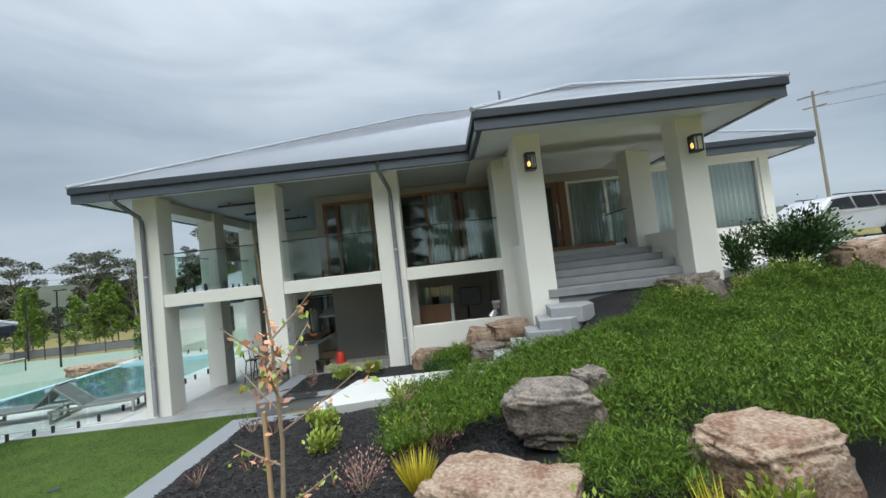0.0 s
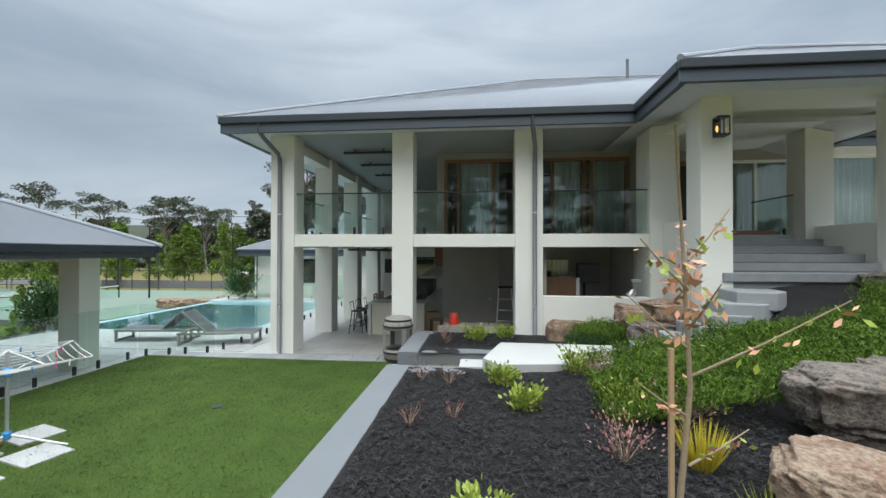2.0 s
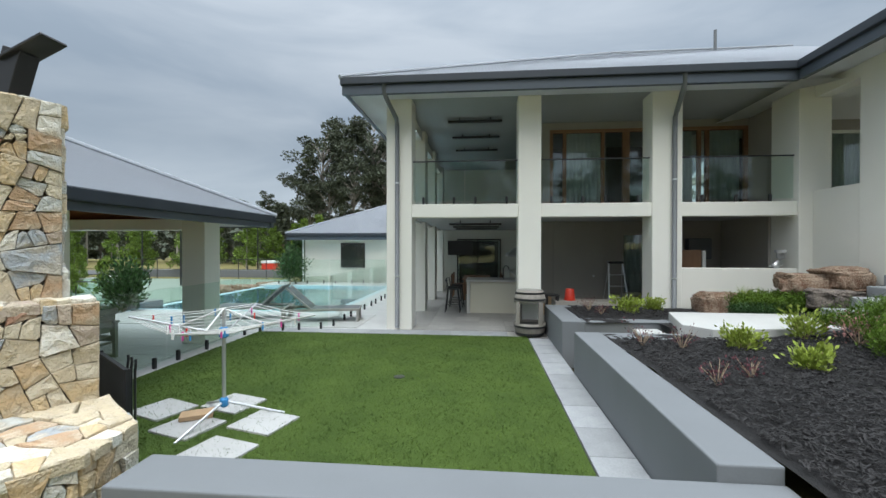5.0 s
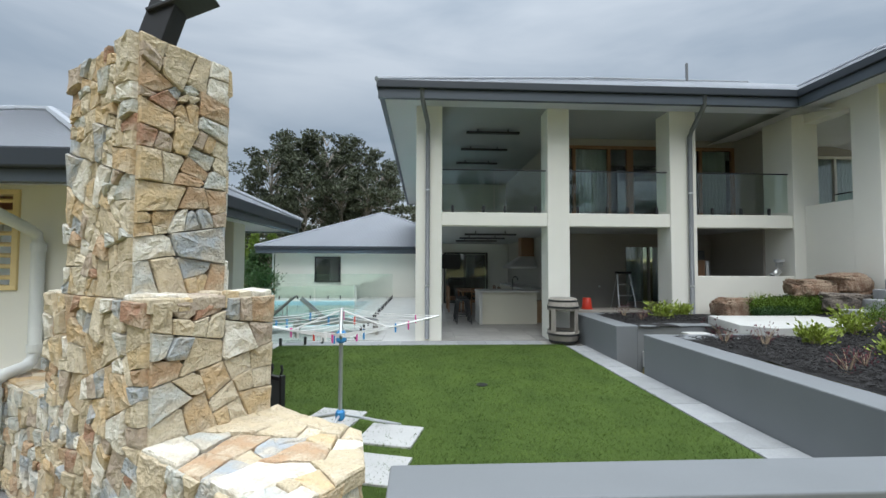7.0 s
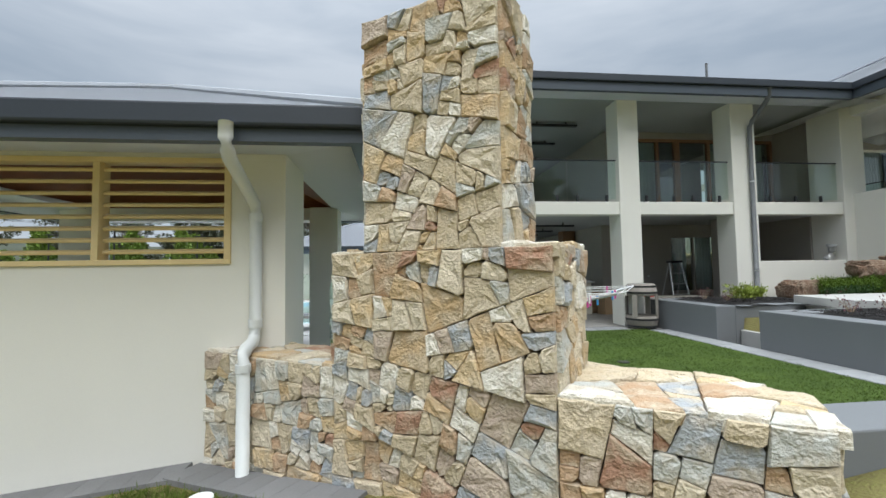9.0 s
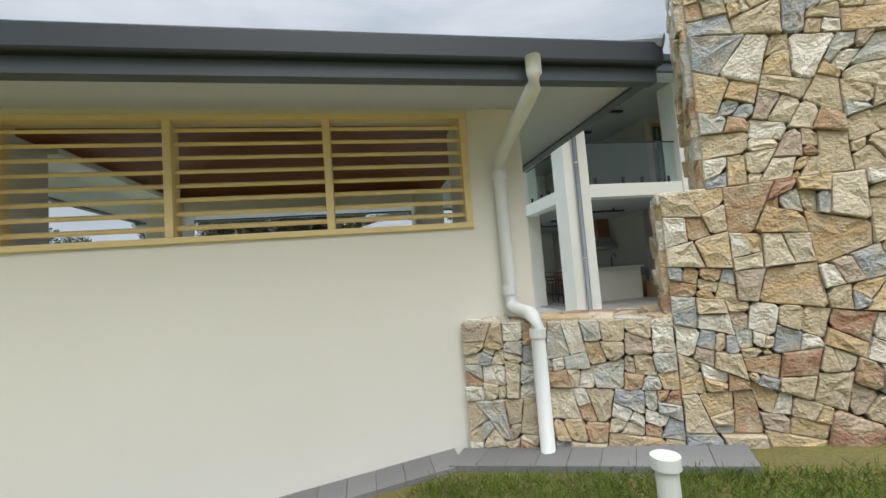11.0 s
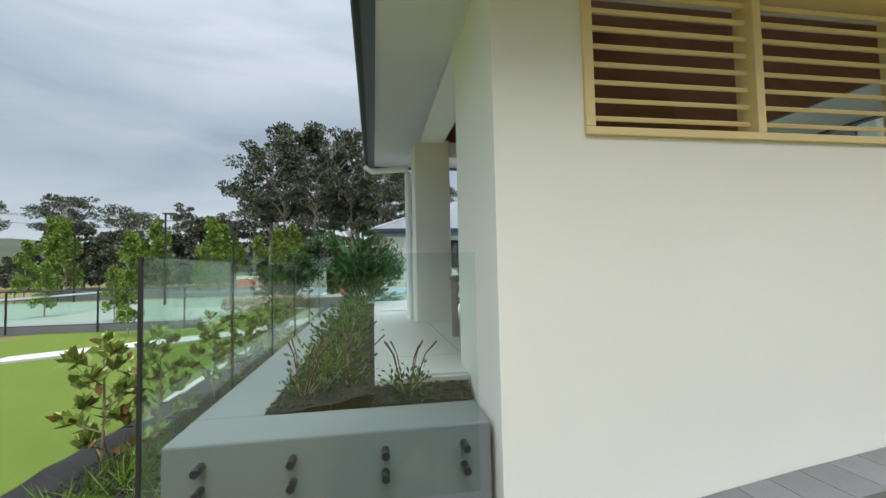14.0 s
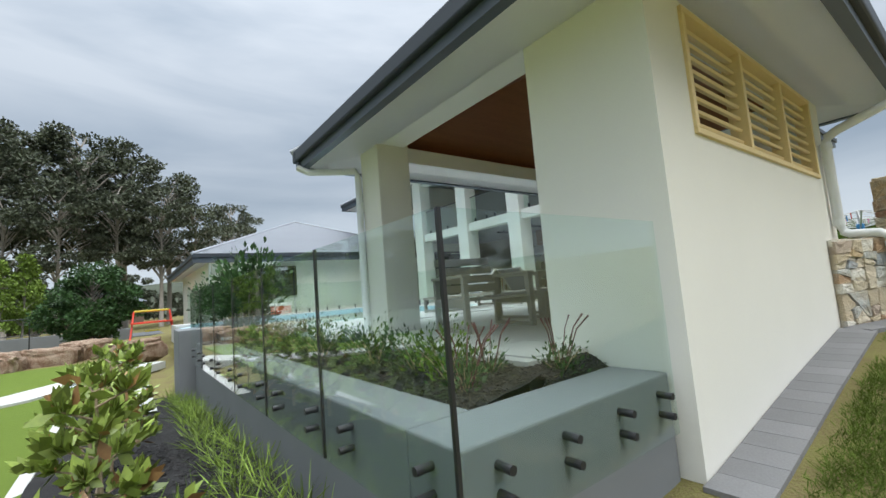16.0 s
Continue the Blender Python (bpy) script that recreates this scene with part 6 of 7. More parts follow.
def shrub(x, y, r, h, mat, label, category="shrub", n=420, leaf=0.05, slim=0.5, z=None, twiggy=False, name="shrub", twig="twig"):
    """A small bush: thin stems from the ground with leaves about an uneven crown."""
    z = ground_z(x, y) if z is None else z
    s = thing(name, (x, y, z), label, category)
    bm = bmesh.new()
    tips_ = []
    for k in range(10 if twiggy else 7):
        a = k * 2.4 + nr.uniform(0, 1)
        rr = r * nr.uniform(0.35, 0.9)
        tip = Vector((rr * math.cos(a), rr * math.sin(a), h * nr.uniform(0.6, 1.0)))
        tube([(0, 0, 0), tip * 0.5 + Vector((0, 0, 0.08 * h)), tip], 0.006, 0.002, 5, bm)
        tips_.append(tip)
    part("branchwork", bm, M[twig], s)
    c, d = [], []
    for _ in range(n):
        t = tips_[nr.integers(len(tips_))]
        p = t * nr.uniform(0.35, 1.05) + Vector(nr.normal(0, r * 0.22, 3))
        p.z = max(0.03, p.z)
        c.append(p)
        d.append(Vector((p.x, p.y, p.z * 0.5 + 0.1)) + Vector(nr.normal(0, 0.2 * max(r, 0.3), 3)))
    v, f = leaves(nr, np.array(c), np.array(d), leaf, slim)
    leaf_mesh("foliage", v, f, M[mat], s)
    return s


for x, y, r in ((-1.74, 5.3, 0.2), (-1.93, 6.15, 0.2), (-2.2, 3.1, 0.2), (-0.85, 6.65, 0.26), (-0.6, 5.2, 0.24), (-2.35, 9.0, 0.26), (-1.75, 9.3, 0.2), (4.2, 7.4, 0.35), (6.4, 7.7, 0.4), (5.4, 7.5, 0.3), (0.6, 2.35, 0.22), (1.75, 2.45, 0.2)):
    shrub(x, y, r, r * 1.25, "limeleaf", "small rounded lime green shrub in black mulch", n=620, leaf=0.06)
for x, y, r in ((-0.55, 6.2, 0.3), (-1.0, 4.15, 0.3), (-0.25, 4.75, 0.28)):
    shrub(x, y, r, r * 1.3, "pinkleaf", "wispy dusty pink shrub in black mulch", n=330, leaf=0.035, twiggy=True)
for x, y, r in ((-2.65, 6.1, 0.22), (-3.05, 6.3, 0.2), (-2.95, 4.75, 0.18), (-2.5, 5.0, 0.14), (-3.0, 9.2, 0.2), (-2.9, 8.7, 0.15)):
    shrub(x, y, r, r * 1.4, "redleaf", "sparse burgundy-leaved twiggy shrub in mulch", n=110, leaf=0.03, twiggy=True)


def grass_tuft(x, y, r, h, mat, label, n=260, z=None):
    z = ground_z(x, y) if z is None else z
    a, k = nr.uniform(0, math.tau, n), nr.uniform(0.1, 0.6, n)
    c = np.stack([x + 0.25 * r * np.cos(a), y + 0.25 * r * np.sin(a), np.full(n, z)], 1)
    d = np.stack([np.cos(a) * k, np.sin(a) * k, np.ones(n)], 1)
    v, f = leaves(nr, c, d, h, 0.035)
    return tagged(leaf_mesh("grass_tuft", v, f, M[mat]), label, "ornamental grass", "grass tufts")


grass_tuft(-0.45, 4.0, 0.22, 0.35, "yellowgrass", "golden yellow upright grass tuft in mulch")
grass_tuft(-0.42, 3.15, 0.2, 0.3, "limeleaf", "small yellow-green grass tuft in mulch", 160)
grass_tuft(1.3, 2.2, 0.2, 0.3, "yellowgrass", "small golden grass tuft in mulch", 140)
grass_tuft(0.2, 9.5, 0.25, 0.4, "limeleaf", "spiky green grass tuft by the low wall", 160)

# young staked tree in the mulch
tree = thing("young_tree", (-1.18, 2.72, ground_z(-1.18, 2.72)), "slender staked young tree with salmon spring leaves", "tree")
part("trunk", tube([(0, 0, -0.05), (0.0, 0.01, 0.5), (0.05, 0.0, 1.1), (0.03, 0.02, 1.7), (-0.02, 0.0, 2.45)], 0.022, 0.006, 8), M["twig"], tree, "", True)
part("stake", box(-0.06, -0.035, -0.02, 0.005, -0.1, 1.3, 0.003), M["cardboard"], tree, "pale timber stake")
lc, ld = [], []
for z, a, L, up in ((1.15, -15, 0.75, 0.55), (1.3, 160, 0.35, 0.7), (1.5, 60, 0.4, 0.8), (1.6, 200, 0.35, 0.7), (0.95, 190, 0.3, 0.45), (1.75, 20, 0.35, 0.8), (0.7, 10, 0.35, 0.35), (1.4, 280, 0.3, 0.8)):
    p0 = Vector((0.04, 0, z))
    dv = Vector((math.cos(radians(a)), math.sin(radians(a)), up)).normalized()
    p1 = p0 + dv * L
    part("branch", tube([p0, p0.lerp(p1, 0.5) + Vector((0, 0, 0.02)), p1 + Vector((0, 0, 0.06))], 0.008, 0.003, 6), M["twig"], tree)
    for _ in range(16):
        q = p0.lerp(p1, nr.uniform(0.3, 1.05))
        lc.append(q + Vector(nr.normal(0, 0.025, 3)))
        ld.append(Vector(nr.normal(0, 1, 3)) + Vector((0, 0, -0.4)))
lc, ld = np.array(lc), np.array(ld)
v, f = leaves(nr, lc[::2], ld[::2], 0.055, 0.45)
leaf_mesh("young_leaves", v, f, M["salmon"], tree, "salmon pink young leaves")
v, f = leaves(nr, lc[1::2], ld[1::2], 0.06, 0.5)
leaf_mesh("green_leaves", v, f, M["limeleaf"], tree, "small green leaves")
cluster = np.array([(0.02, 0.0, 1.62)]) + nr.normal(0, 1, (60, 3)) * np.array([0.05, 0.05, 0.14])
v, f = leaves(nr, cluster, nr.normal(0, 1, (60, 3)), 0.07, 0.5)
leaf_mesh("young_leaves", v, f, M["salmon"], tree)

# black mulch chips
def chips(name, n, x0, x1, y0, y1, test, label, size=0.05, level=None):
    c = np.array([(x, y, z + 0.055 if level is None else level(x, y)) for x, y, z in spots_in(n, x0, x1, y0, y1, test)])
    a, tz = nr.uniform(0, math.tau, n), nr.normal(0, 0.25, n)
    L, W = size * nr.uniform(0.4, 1.4, n), size * nr.uniform(0.12, 0.3, n)
    u = np.stack([np.cos(a), np.sin(a), tz], 1) * L[:, None] / 2
    w = np.stack([-np.sin(a), np.cos(a), nr.normal(0, 0.4, n)], 1) * W[:, None] / 2
    t = np.array([0, 0, 0.006])
    v = np.stack([c - u - w, c + u - w, c + u + w, c - u + w, c - u * 0.9 - w * 0.8 + t, c + u * 0.9 - w * 0.8 + t, c + u * 0.9 + w * 0.8 + t, c - u * 0.9 + w * 0.8 + t], 1).reshape(-1, 3)
    b = np.arange(n)[:, None] * 8
    f = np.concatenate([b + np.array(q) for q in ((4, 5, 6, 7), (0, 1, 5, 4), (1, 2, 6, 5), (2, 3, 7, 6), (3, 0, 4, 7))])
    return stuff(mesh(name, v.tolist(), f.tolist(), M["chip"]), label, "mulch")


chips("mulch_chips", 15000, -3.3, 0.6, 2.4, 6.7, lambda x, y: nr.random() < 1.1 - 0.14 * (y - 2.4), "loose black wood mulch chips")
chips("mulch_chips", 1500, -3.3, -1.5, 8.4, 9.7, lambda x, y: True, "loose black wood mulch chips")
chips("mulch_chips", 1500, -17.6, -16.5, 5.0, 9.5, lambda x, y: True, "loose black wood mulch chips")

chips("mulch_chips", 2600, -15.92, -15.32, 5.4, 9.5, lambda x, y: True, "loose black wood mulch chips", 0.05, lambda x, y: -0.122 + 0.085 * (x + 15.93) / 0.63)
chips("mulch_chips", 500, -15.32, -14.7, 5.4, 5.54, lambda x, y: True, "loose black wood mulch chips", 0.05, lambda x, y: -0.122 + 0.085 * (y - 5.38) / 0.17)
turf_spots = [(nr.uniform(-10.0, -4.2), 3.3 + 6.15 * nr.random() ** 1.3, -0.004) for _ in range(26000)]
turf_spots = [p for p in turf_spots if p[1] > 3.3 + max(0.0, -8.2 - p[0]) * 0.71]
sprigs("turf_pile", turf_spots, 3, 0.012, 0.034, 0.012, "turfblade", "short green artificial turf blades", "turf", 0.14, 0.5)

# magnolias beside the low lawn
def magnolia(x, y, h, seed):
    r2 = np.random.default_rng(seed)
    z = ground_z(x, y)
    m = thing("magnolia", (x, y, z), "young magnolia with broad green and russet leaves", "shrub", "magnolia row")
    part("trunk", tube([(0, 0, -0.05), (0.02, 0, h * 0.5), (0, 0.02, h * 0.95)], 0.016, 0.006, 7), M["twig"], m)
    c, d = [], []
    for k in range(15):
        zz = h * (0.12 + 0.85 * k / 14)
        a = k * 2.4 + r2.uniform(-0.4, 0.4)
        L = 0.30 * (1.2 - 0.75 * zz / h) * r2.uniform(0.7, 1.2)
        e = Vector((L * math.cos(a), L * math.sin(a), zz + L * 0.5))
        part("branch", tube([(0, 0, zz), e], 0.007, 0.004, 5), M["twig"], m)
        for _ in range(34):
            q = Vector((0, 0, zz)).lerp(e, r2.uniform(0.45, 1.05))
            c.append(q)
            d.append(Vector((q.x, q.y, 0.1)) * 2.2 + Vector(r2.normal(0, 0.5, 3)) + Vector((0, 0, 0.45)))
    c, d = np.array(c), np.array(d)
    pick = r2.random(len(c)) < 0.93
    v, f = leaves(r2, c[pick], d[pick], 0.105, 0.5)
    leaf_mesh("foliage", v, f, M["magnolia"], m)
    v, f = leaves(r2, c[~pick], d[~pick], 0.11, 0.5)
    leaf_mesh("russet_foliage", v, f, M["russet"], m, "russet brown leaf backs")


for k, (x, y, h) in enumerate(((-17.4, 6.5, 1.0), (-17.5, 7.6, 0.95), (-17.4, 8.8, 1.05), (-17.35, 10.0, 0.95), (-17.3, 11.2, 1.05), (-17.3, 12.6, 1.1))):
    magnolia(x, y, h, 50 + k)
# planter perennials and larger bushes
for k in range(13):
    y = 5.9 + 0.5 * k
    shrub(-15.62 + nr.uniform(-0.12, 0.12), y, 0.27, nr.uniform(0.2, 0.36), "darkleaf" if k % 3 else "rosemary", "low green perennial in the planter", "perennial", 420, 0.045, 0.4, -0.135, name="perennial")
for x, y in ((-15.1, 5.47), (-15.75, 5.62), (-15.45, 5.75)):
    shrub(x, y, 0.17, 0.2, "darkleaf", "flowering sage clump in the planter", "perennial", 200, 0.045, 0.4, -0.135, name="perennial")
    sage = thing("sage_spikes", (x, y, -0.17), "dark purple sage flower spikes", "flower")
    for j in range(6):
        a, q = nr.uniform(0, math.tau), nr.uniform(0.05, 0.14)
        part("spike", tube([(0, 0, 0), (q * math.cos(a), q * math.sin(a), 0.34), (q * 1.6 * math.cos(a), q * 1.6 * math.sin(a), 0.42)], 0.002, 0.006, 6), M["redleaf"], sage)
shrub(-15.55, 12.0, 0.6, 1.5, "darkleaf", "large glossy green shrub by the pool", n=2600, leaf=0.12, z=-0.17)
shrub(-14.7, 20.9, 0.8, 1.7, "darkleaf", "large glossy green shrub by the pool house", n=2200, leaf=0.12, z=-0.05)
shrub(7.3, 8.6, 0.75, 1.0, "darkleaf", "rounded dark green shrub beside the driveway", n=6500, leaf=0.08, z=1.9)
shrub(6.1, 8.55, 0.35, 1.2, "darkleaf", "upright dark green shrub by the porch column", n=1800, leaf=0.07, z=1.7)
shrub(8.2, 7.9, 0.4, 0.4, "limeleaf", "low yellow-green shrub beside the driveway", n=420, leaf=0.07, z=1.75)


# ---- trees ----
def tree_at(name, label, h, r, crown_r, clumps, per, leaf, mat, seed, low=0.35, squash=0.5, group="", conical=False):
    """A tapered trunk with limbs, and leaf clumps at the limb ends with gaps between."""
    r3 = np.random.default_rng(seed)
    t = thing(name, (0, 0, 0), label, "tree", group)
    lean = r3.normal(0, 0.03 * h, 2)
    part("trunk", tube([(0, 0, -0.3), (lean[0] * 0.4, lean[1] * 0.4, h * 0.35), (lean[0], lean[1], h * 0.85)], r, r * 0.25, 8), M["bark"], t, "", True)
    bm, C, D = bmesh.new(), [], []
    for k in range(clumps):
        a = k * 2.4 + r3.uniform(-0.5, 0.5)
        f = r3.uniform(0, 1)
        z = h * (low + (0.98 - low) * f)
        shape = (1 - f * 0.9) if conical else math.sin(math.pi * (0.18 + 0.72 * f)) ** 0.7
        R = crown_r * shape * r3.uniform(0.35, 1.0)
        e = Vector((lean[0] * f + R * math.cos(a), lean[1] * f + R * math.sin(a), z))
        s = Vector((lean[0] * f * 0.6, lean[1] * f * 0.6, max(h * 0.22, z - R * 0.9)))
        tube([s, s.lerp(e, 0.5) + Vector((0, 0, 0.03 * h)), e], r * 0.28, r * 0.06, 5, bm, False)
        q = crown_r * r3.uniform(0.13, 0.27)
        pts = r3.normal(0, 1, (per, 3))
        pts /= np.linalg.norm(pts, axis=1)[:, None]
        pts *= (r3.uniform(0.25, 1, per) ** 0.5)[:, None] * np.array([q, q, q * squash])
        C.append(pts + np.array(e))
        D.append(pts + r3.normal(0, q * 0.5, (per, 3)))
    part("branchwork", bm, M["bark"], t)
    v, f = leaves(r3, np.concatenate(C), np.concatenate(D), leaf, 0.55)
    leaf_mesh("crown", v, f, M[mat], t)
    return t


def plant_copies(t, places, gz=-1.1):
    x, y, s, a = places[0]
    t.matrix_basis = pose(x, y, gz, 0, 0, a)
    t.scale = (s, s, s)
    for x, y, s, a in places[1:]:
        o = copy_thing(t, pose(x, y, gz, 0, 0, a))
        o.scale = (s, s, s)


g1 = tree_at("gum_tree", "tall grey-green gum tree with open crown", 20, 0.34, 5.2, 52, 190, 0.36, "gumleaf", 1, 0.42, 0.55, "gum trees")
g2 = tree_at("gum_tree", "tall grey-green gum tree with open crown", 17, 0.28, 4.0, 38, 180, 0.34, "gumleaf", 2, 0.42, 0.5, "gum trees")
g3 = tree_at("gum_tree", "sparse tall gum tree with bare limbs", 15, 0.26, 4.6, 30, 130, 0.34, "gumleaf", 3, 0.5, 0.42, "gum trees")
plant_copies(g1, [(-28.5, 60, 1.02, 0), (-21, 62, 1.14, 70), (-25, 65, 1.14, 140), (-17.5, 66, 1.1, 200), (-13.5, 61, 0.9, 330), (-4, 75, 0.9, 30), (-34, -52, 1.0, 260), (-16, -58, 1.1, 310), (2, -50, 0.95, 45), (19, -56, 1.05, 120), (-48, -44, 0.9, 190), (-8, -66, 1.1, 15)])
plant_copies(g2, [(-31, 62, 0.9, 10), (-22.5, 56, 0.85, 100), (-18, 58, 0.95, 190), (-14.5, 56, 0.85, 40), (-26, 57, 0.8, 250), (-46, 78, 0.8, 20), (4, 80, 0.8, 80), (26, 58, 0.8, 20), (21, 60, 0.7, 90), (-25, -47, 0.95, 200), (-7, -45, 0.85, 320), (10, -48, 0.95, 75), (30, -46, 0.9, 10)])
plant_copies(g3, [(-12, 56, 0.85, 0), (-8, 60, 0.8, 90), (-52, 74, 0.8, 130), (-57, 68, 0.9, 200), (-62, 75, 0.95, 60), (-66, 66, 0.9, 280), (-72, 60, 0.95, 10), (-80, 58, 0.9, 170), (-85, 48, 0.9, 240), (-48, 66, 0.75, 300), (-92, 40, 0.95, 30), (-40, 82, 0.9, 75)])
low_gum = tree_at("woodland_tree", "dense dark green woodland tree", 10, 0.25, 4.5, 30, 130, 0.6, "gumleaf", 4, 0.12, 0.7, "woodland trees")
belt = []
for k in range(46):
    a = radians(-6 + 100 * k / 45)
    d = 84 + 16 * math.sin(k * 12.9)
    belt.append((-8 - d * math.sin(a), 5 + d * math.cos(a), 0.75 + 0.25 * math.sin(k * 7.7), k * 47 % 360))
for k in range(24):
    belt.append((-75 + 5.4 * k, -62 + 7 * math.sin(k * 3.1), 0.8 + 0.25 * math.sin(k * 5.3), k * 53 % 360))
plant_copies(low_gum, belt)
spring = tree_at("ash_tree", "young bright green tree with pointed crown", 5.6, 0.07, 1.35, 34, 90, 0.2, "springleaf", 5, 0.2, 0.8, "young green trees", True)
row = []
for k in range(34):
    f = k / 33
    row.append((-56 + 34 * f + 1.2 * math.sin(k * 5.1), 31 + 17 * f + 2.5 * math.sin(k * 3.7), 1.0 + 0.2 * math.sin(k * 9.1), k * 61 % 360))
for k in range(14):
    row.append((-60 + 2.2 * math.sin(k * 2.2), 10 + 1.7 * k, 0.9 + 0.2 * math.sin(k * 4.4), k * 83 % 360))
row += [(-25.5, 21.5, 0.4, 0), (-30, 24.5, 0.45, 90), (-22.8, 17.2, 0.36, 200)]
plant_copies(spring, row)
dense = tree_at("round_tree", "dense rounded dark green tree", 5.2, 0.16, 2.5, 90, 260, 0.2, "darkleaf", 6, 0.08, 0.85)
plant_copies(dense, [(-18.9, 33.5, 0.85, 0), (22, 27, 0.75, 50), (33, 30, 0.8, 120)])

# wooded rise closing the distance
hv, hf = [], []
NH = 90
for k in range(NH + 1):
    a = radians(-95 + 215 * k / NH)
    top = 9 + 4 * noise.noise(Vector((k * 0.13, 3, 0))) + 1.5 * noise.noise(Vector((k * 0.9, 9, 0)))
    for d, z in ((118, -2), (150, top * 0.75), (185, top + 3), (230, top * 0.6)):
        hv.append((-8 - d * math.sin(a), 5 + d * math.cos(a), z))
for k in range(NH):
    for j in range(3):
        hf.append((k * 4 + j, k * 4 + j + 1, k * 4 + j + 5, k * 4 + j + 4))
tagged(mesh("backdrop", hv, hf, M["forest"], None, "", True), "distant wooded hillside", "hill", kind="structure")

# ---- west: path, court, road, poles ----
tagged(part("garden_path", prism([(-23.5, 13.0), (-23.5, 13.9), (-19.8, 16.6), (-17.2, 20.6), (-16.3, 20.2), (-18.9, 15.9)], -1.3, -1.08), M["concrete"]), "pale curved concrete garden path", "path", kind="structure")
tagged(part("garden_edging", box(-18.12, -18.0, 4.0, 13.5, -1.4, -0.98, 0.01), M["concrete"]), kind="structure")
tagged(part("court", box(-50, -21.5, 19.0, 36.0, -1.5, -1.06), M["court"]), "pale green tennis court surface", "court", kind="structure")
tagged(part("court_kerb", box(-50, -21.3, 18.4, 18.95, -1.5, -0.85, 0.01), M["greywall"]), kind="structure")
tagged(part("road", box(-60, -10, 40.5, 47, -1.4, -1.03), M["asphalt"]), "dark asphalt road", "road", kind="structure")
tagged(part("road_wall", box(-40, -17, 38.6, 39.0, -1.5, -0.4, 0.01), M["greywall"]), kind="structure")
net = thing("tennis_net", (-30.0, 20.0, -1.06), "low tennis net with white top band", "net")
part("band", box(-0.02, 0.02, 0.0, 10.0, 0.85, 0.93), M["line"], net, "white top band")
part("mesh", box(-0.006, 0.006, 0.0, 10.0, 0.05, 0.85), M["glass"], net)
for y in (0.0, 10.0):
    part("post", tube([(0, y, 0), (0, y, 1.0)], 0.04), M["black"], net)
cf = site("court_fence", (-35, 18.3, -1.0), "black tubular court fence with rails", "fence")
for k in range(12):
    x = -21.6 - 2.6 * k
    wpart("post", tube([(x, 18.2, -1.1), (x, 18.2, 0.25)], 0.03), M["black"], cf)
wpart("rail", tube([(-21.6, 18.2, 0.25), (-50.3, 18.2, 0.25)], 0.022), M["black"], cf)
wpart("rail", tube([(-21.6, 18.2, -0.85), (-50.3, 18.2, -0.85)], 0.015), M["black"], cf)
cf2 = site("court_fence", (-36, 36.2, -1.0), "tall black tubular court fence", "fence")
for k in range(13):
    x = -19 - 2.6 * k
    wpart("post", tube([(x, 36.3, -1.1), (x, 36.3, 0.7)], 0.03), M["black"], cf2)
for z in (0.7, -0.2):
    wpart("rail", tube([(-19, 36.3, z), (-50.2, 36.3, z)], 0.022), M["black"], cf2)
for x, y, hgt in ((-26.5, 39.0, 5.6), (-36.5, 36.8, 5.6), (-34.5, 18.0, 5.0), (-27.5, 30.0, 5.4)):
    lp = thing("court_light", (x, y, -1.1), "slim black light pole with flat head", "light pole", "light poles")
    part("pole", tube([(0, 0, 0), (0, 0, hgt)], 0.07, 0.05, 10), M["black"], lp)
    part("head", box(-0.1, 0.6, -0.18, 0.18, hgt, hgt + 0.08, 0.02), M["black"], lp)
bin_ = thing("red_bin", (-25.6, 39.8, -1.03), "red site bin with white lid", "bin")
part("body", box(-0.7, 0.7, -0.5, 0.5, 0.0, 1.25, 0.03), M["red"], bin_)
part("lid", box(-0.75, 0.75, -0.55, 0.55, 1.25, 1.5, 0.03), M["line"], bin_, "white lid")
for x, y, w in ((-34, 88, 14), (-21, 92, 12), (-58, 92, 14)):
    fh = site("brick_house", (x, y, -1), "distant brown brick house with grey roof", "house", "far houses")
    wpart("wall", box(x - w / 2, x + w / 2, y, y + 8, -1.2, 2.6), M["brick"], fh)
    bm = bmesh.new()
    e = [bm.verts.new(p) for p in ((x - w / 2 - 0.6, y - 0.6, 2.6), (x + w / 2 + 0.6, y - 0.6, 2.6), (x + w / 2 + 0.6, y + 8.6, 2.6), (x - w / 2 - 0.6, y + 8.6, 2.6), (x - w / 2 + 4, y + 4, 4.9), (x + w / 2 - 4, y + 4, 4.9))]
    for q in ((0, 1, 5, 4), (2, 3, 4, 5), (3, 0, 4), (1, 2, 5)):
        bm.faces.new([e[k] for k in q])
    wpart("roof", bm, M["fascia"], fh)
    for k in (-0.28, 0.22):
        wpart("window", box(x + k * w - 0.9, x + k * w + 0.9, y - 0.05, y + 0.02, 0.2, 1.6), M["black"], fh)
play = thing("play_frame", (-16.3, 29.0, -0.9), "colourful outdoor play frame with orange seats", "play equipment")
for sx in (-0.9, 0.9):
    part("leg", tube([(sx, -0.5, 0), (sx * 0.8, 0, 1.5)], 0.04), M["red"], play)
    part("leg", tube([(sx, 0.5, 0), (sx * 0.8, 0, 1.5)], 0.04), M["red"], play)
part("beam", tube([(-0.72, 0, 1.5), (0.72, 0, 1.5)], 0.05), M["yellowgrass"], play)
part("seat", box(-0.3, 0.3, -0.15, 0.15, 0.5, 0.56, 0.01), M["yellowgrass"], play)
part("platform", box(-0.85, 0.85, -0.4, 0.4, 0.9, 0.98, 0.01), M["red"], play)


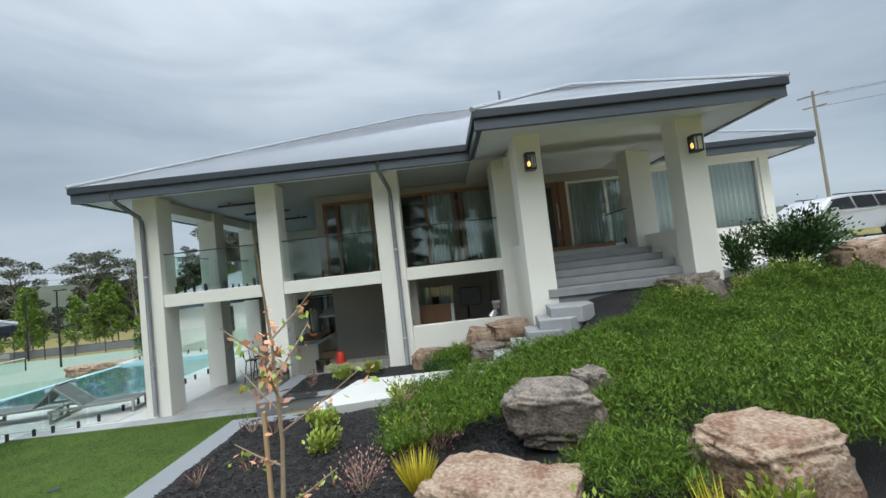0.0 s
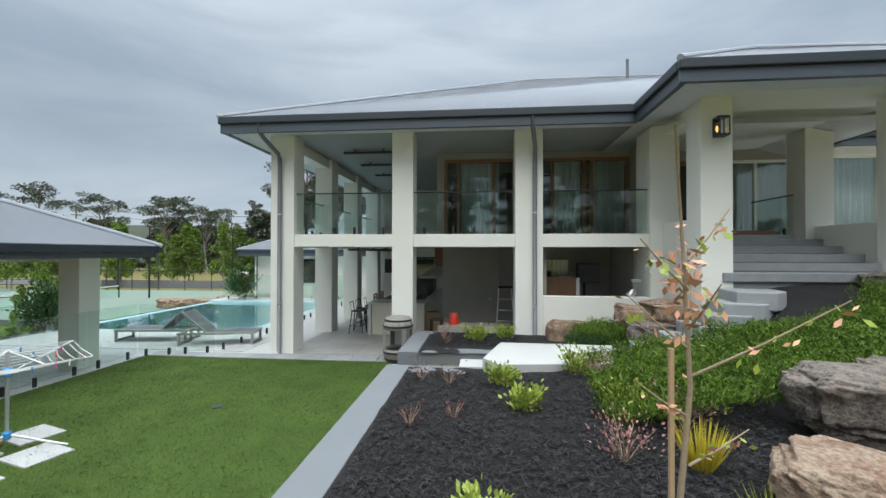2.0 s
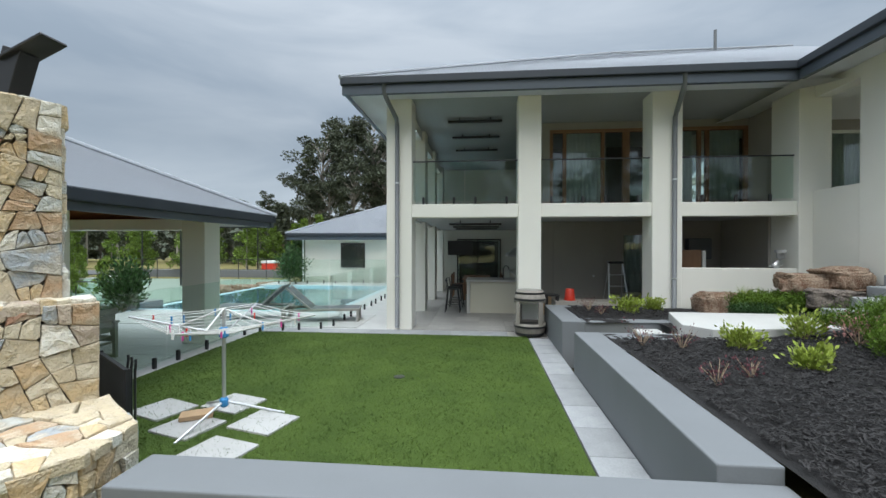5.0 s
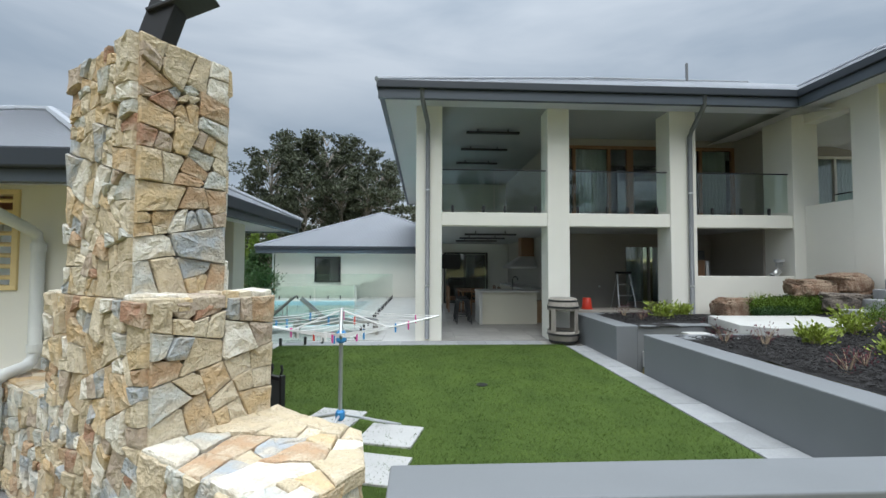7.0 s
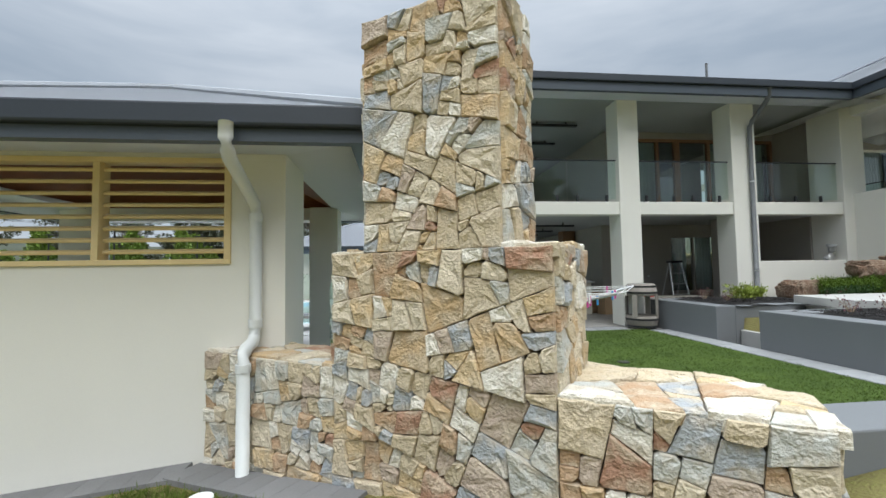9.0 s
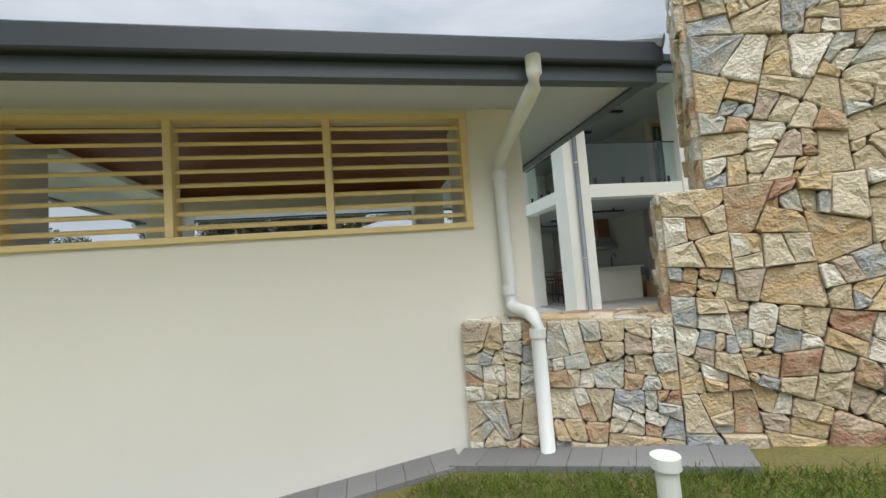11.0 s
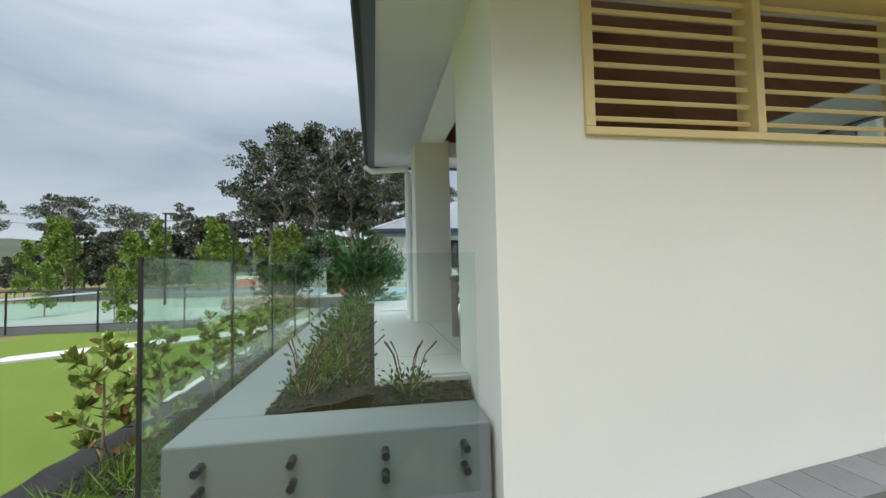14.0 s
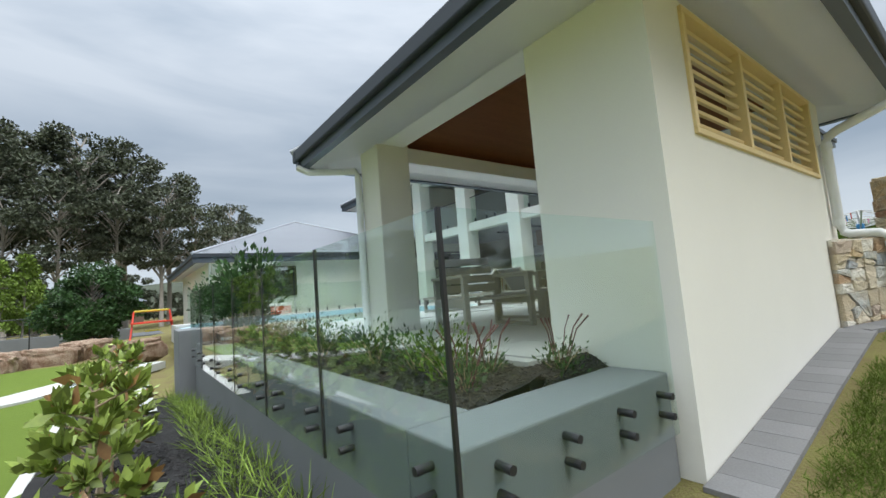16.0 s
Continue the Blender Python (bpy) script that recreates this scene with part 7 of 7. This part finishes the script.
def power_pole(x, y, gz, h, a):
    p = thing("power_pole", (x, y, gz), "timber power pole with crossarms and insulators", "power pole", "power poles")
    part("pole", tube([(0, 0, 0), (0, 0, h)], 0.17, 0.12, 10), M["bark"], p)
    for z, w in ((h - 0.5, 1.2), (h - 1.6, 0.9)):
        part("crossarm", box(-w, w, -0.05, 0.05, z, z + 0.12), M["bark"], p)
        for k in (-0.9, -0.35, 0.35, 0.9):
            part("insulator", lathe([(0.05, z + 0.12), (0.06, z + 0.2), (0.03, z + 0.28)], 8), M["dark"], p)
    p.rotation_euler.z = radians(a)
    return p


power_pole(37.8, 40, 2.4, 13.6, -45)
power_pole(-30.5, 74, -1.1, 10.5, 10)
power_pole(-72, 66, -1.1, 11.5, 10)
for z, o in ((9.0, -0.8), (9.1, 0.8), (7.9, 0.0)):
    w = part("power_line", tube([(-72 + o, 66, z + 0.8), (-51, 70, z - 0.4), (-30.5 + o, 74, z), (0, 82, z - 0.6), (40, 92, z + 0.8)], 0.025, sides=5), M["black"])
    tagged(w, "thin black overhead power line", "cable", "power lines")
for z, o in ((15.5, -0.9), (15.5, 0.9), (14.4, 0.0)):
    w = part("power_line", tube([(37.8 + o, 40, z), (55, 30, z - 0.8), (75, 20, z)], 0.02, sides=5), M["black"])
    tagged(w, "thin black overhead power line", "cable", "power lines")

# ---- parked station wagon on the pad ----
car = thing("station_wagon", (12.6, 13.6, 2.15), "silver station wagon parked on concrete", "car")
side = [(-2.3, 0.35), (-2.32, 0.72), (-2.2, 0.86), (-1.25, 0.98), (-0.55, 1.42), (0.2, 1.5), (1.7, 1.46), (2.2, 1.0), (2.3, 0.8), (2.3, 0.35)]
bm = bmesh.new()
fa = bm.faces.new([bm.verts.new((x, -0.86, z)) for x, z in side])
up = bmesh.ops.extrude_face_region(bm, geom=[fa])
bmesh.ops.translate(bm, vec=(0, 1.72, 0), verts=[q for q in up["geom"] if isinstance(q, bmesh.types.BMVert)])
for q in bm.verts:
    if q.co.z > 1.1:
        q.co.y *= 0.8
bmesh.ops.recalc_face_normals(bm, faces=bm.faces)
bmesh.ops.bevel(bm, geom=bm.edges[:], offset=0.05, segments=3, profile=0.5, affect="EDGES")
part("body", bm, M["silver"], car)
for pts in (((-0.95, 1.02), (-0.48, 1.36), (0.1, 1.4), (0.1, 1.02)), ((0.18, 1.02), (0.18, 1.4), (0.95, 1.4), (0.95, 1.02)), ((1.03, 1.02), (1.03, 1.4), (1.62, 1.38), (1.95, 1.02))):
    for sgn in (-1, 1):
        bm = bmesh.new()
        lo_, hi_ = 0.862, 0.715
        f = bm.faces.new([bm.verts.new((x, sgn * (0.875 - (z - 1.0) * 0.36), z)) for x, z in pts])
        bmesh.ops.solidify(bm, geom=[f], thickness=0.012 * sgn)
        part("side_window", bm, M["black"], car, "dark tinted glass")
for x in (-1.45, 1.4):
    for sgn in (-1, 1):
        wh = part("wheel", tube([(x, sgn * 0.72, 0.32), (x, sgn * 0.9, 0.32)], 0.32, sides=24), M["rubber"], car)
        part("rim", tube([(x, sgn * 0.9, 0.32), (x, sgn * 0.912, 0.32)], 0.2, sides=18), M["alloy"], wh, "alloy wheel rim")
for sgn in (-1, 1):
    part("tail_light", box(2.2, 2.31, sgn * 0.62, sgn * 0.84, 0.75, 1.02, 0.02), M["taillight"], car, "red tail light")
    part("headlight", box(-2.33, -2.2, sgn * 0.5, sgn * 0.8, 0.66, 0.8, 0.02), M["alloy"], car, "clear headlight")
    part("roof_rail", tube([(-0.3, sgn * 0.6, 1.52), (1.5, sgn * 0.6, 1.5)], 0.02), M["black"], car)
    part("mirror", box(-0.85, -0.7, sgn * 0.9, sgn * 1.02, 0.98, 1.08, 0.02), M["silver"], car)
car.rotation_euler.z = radians(8)
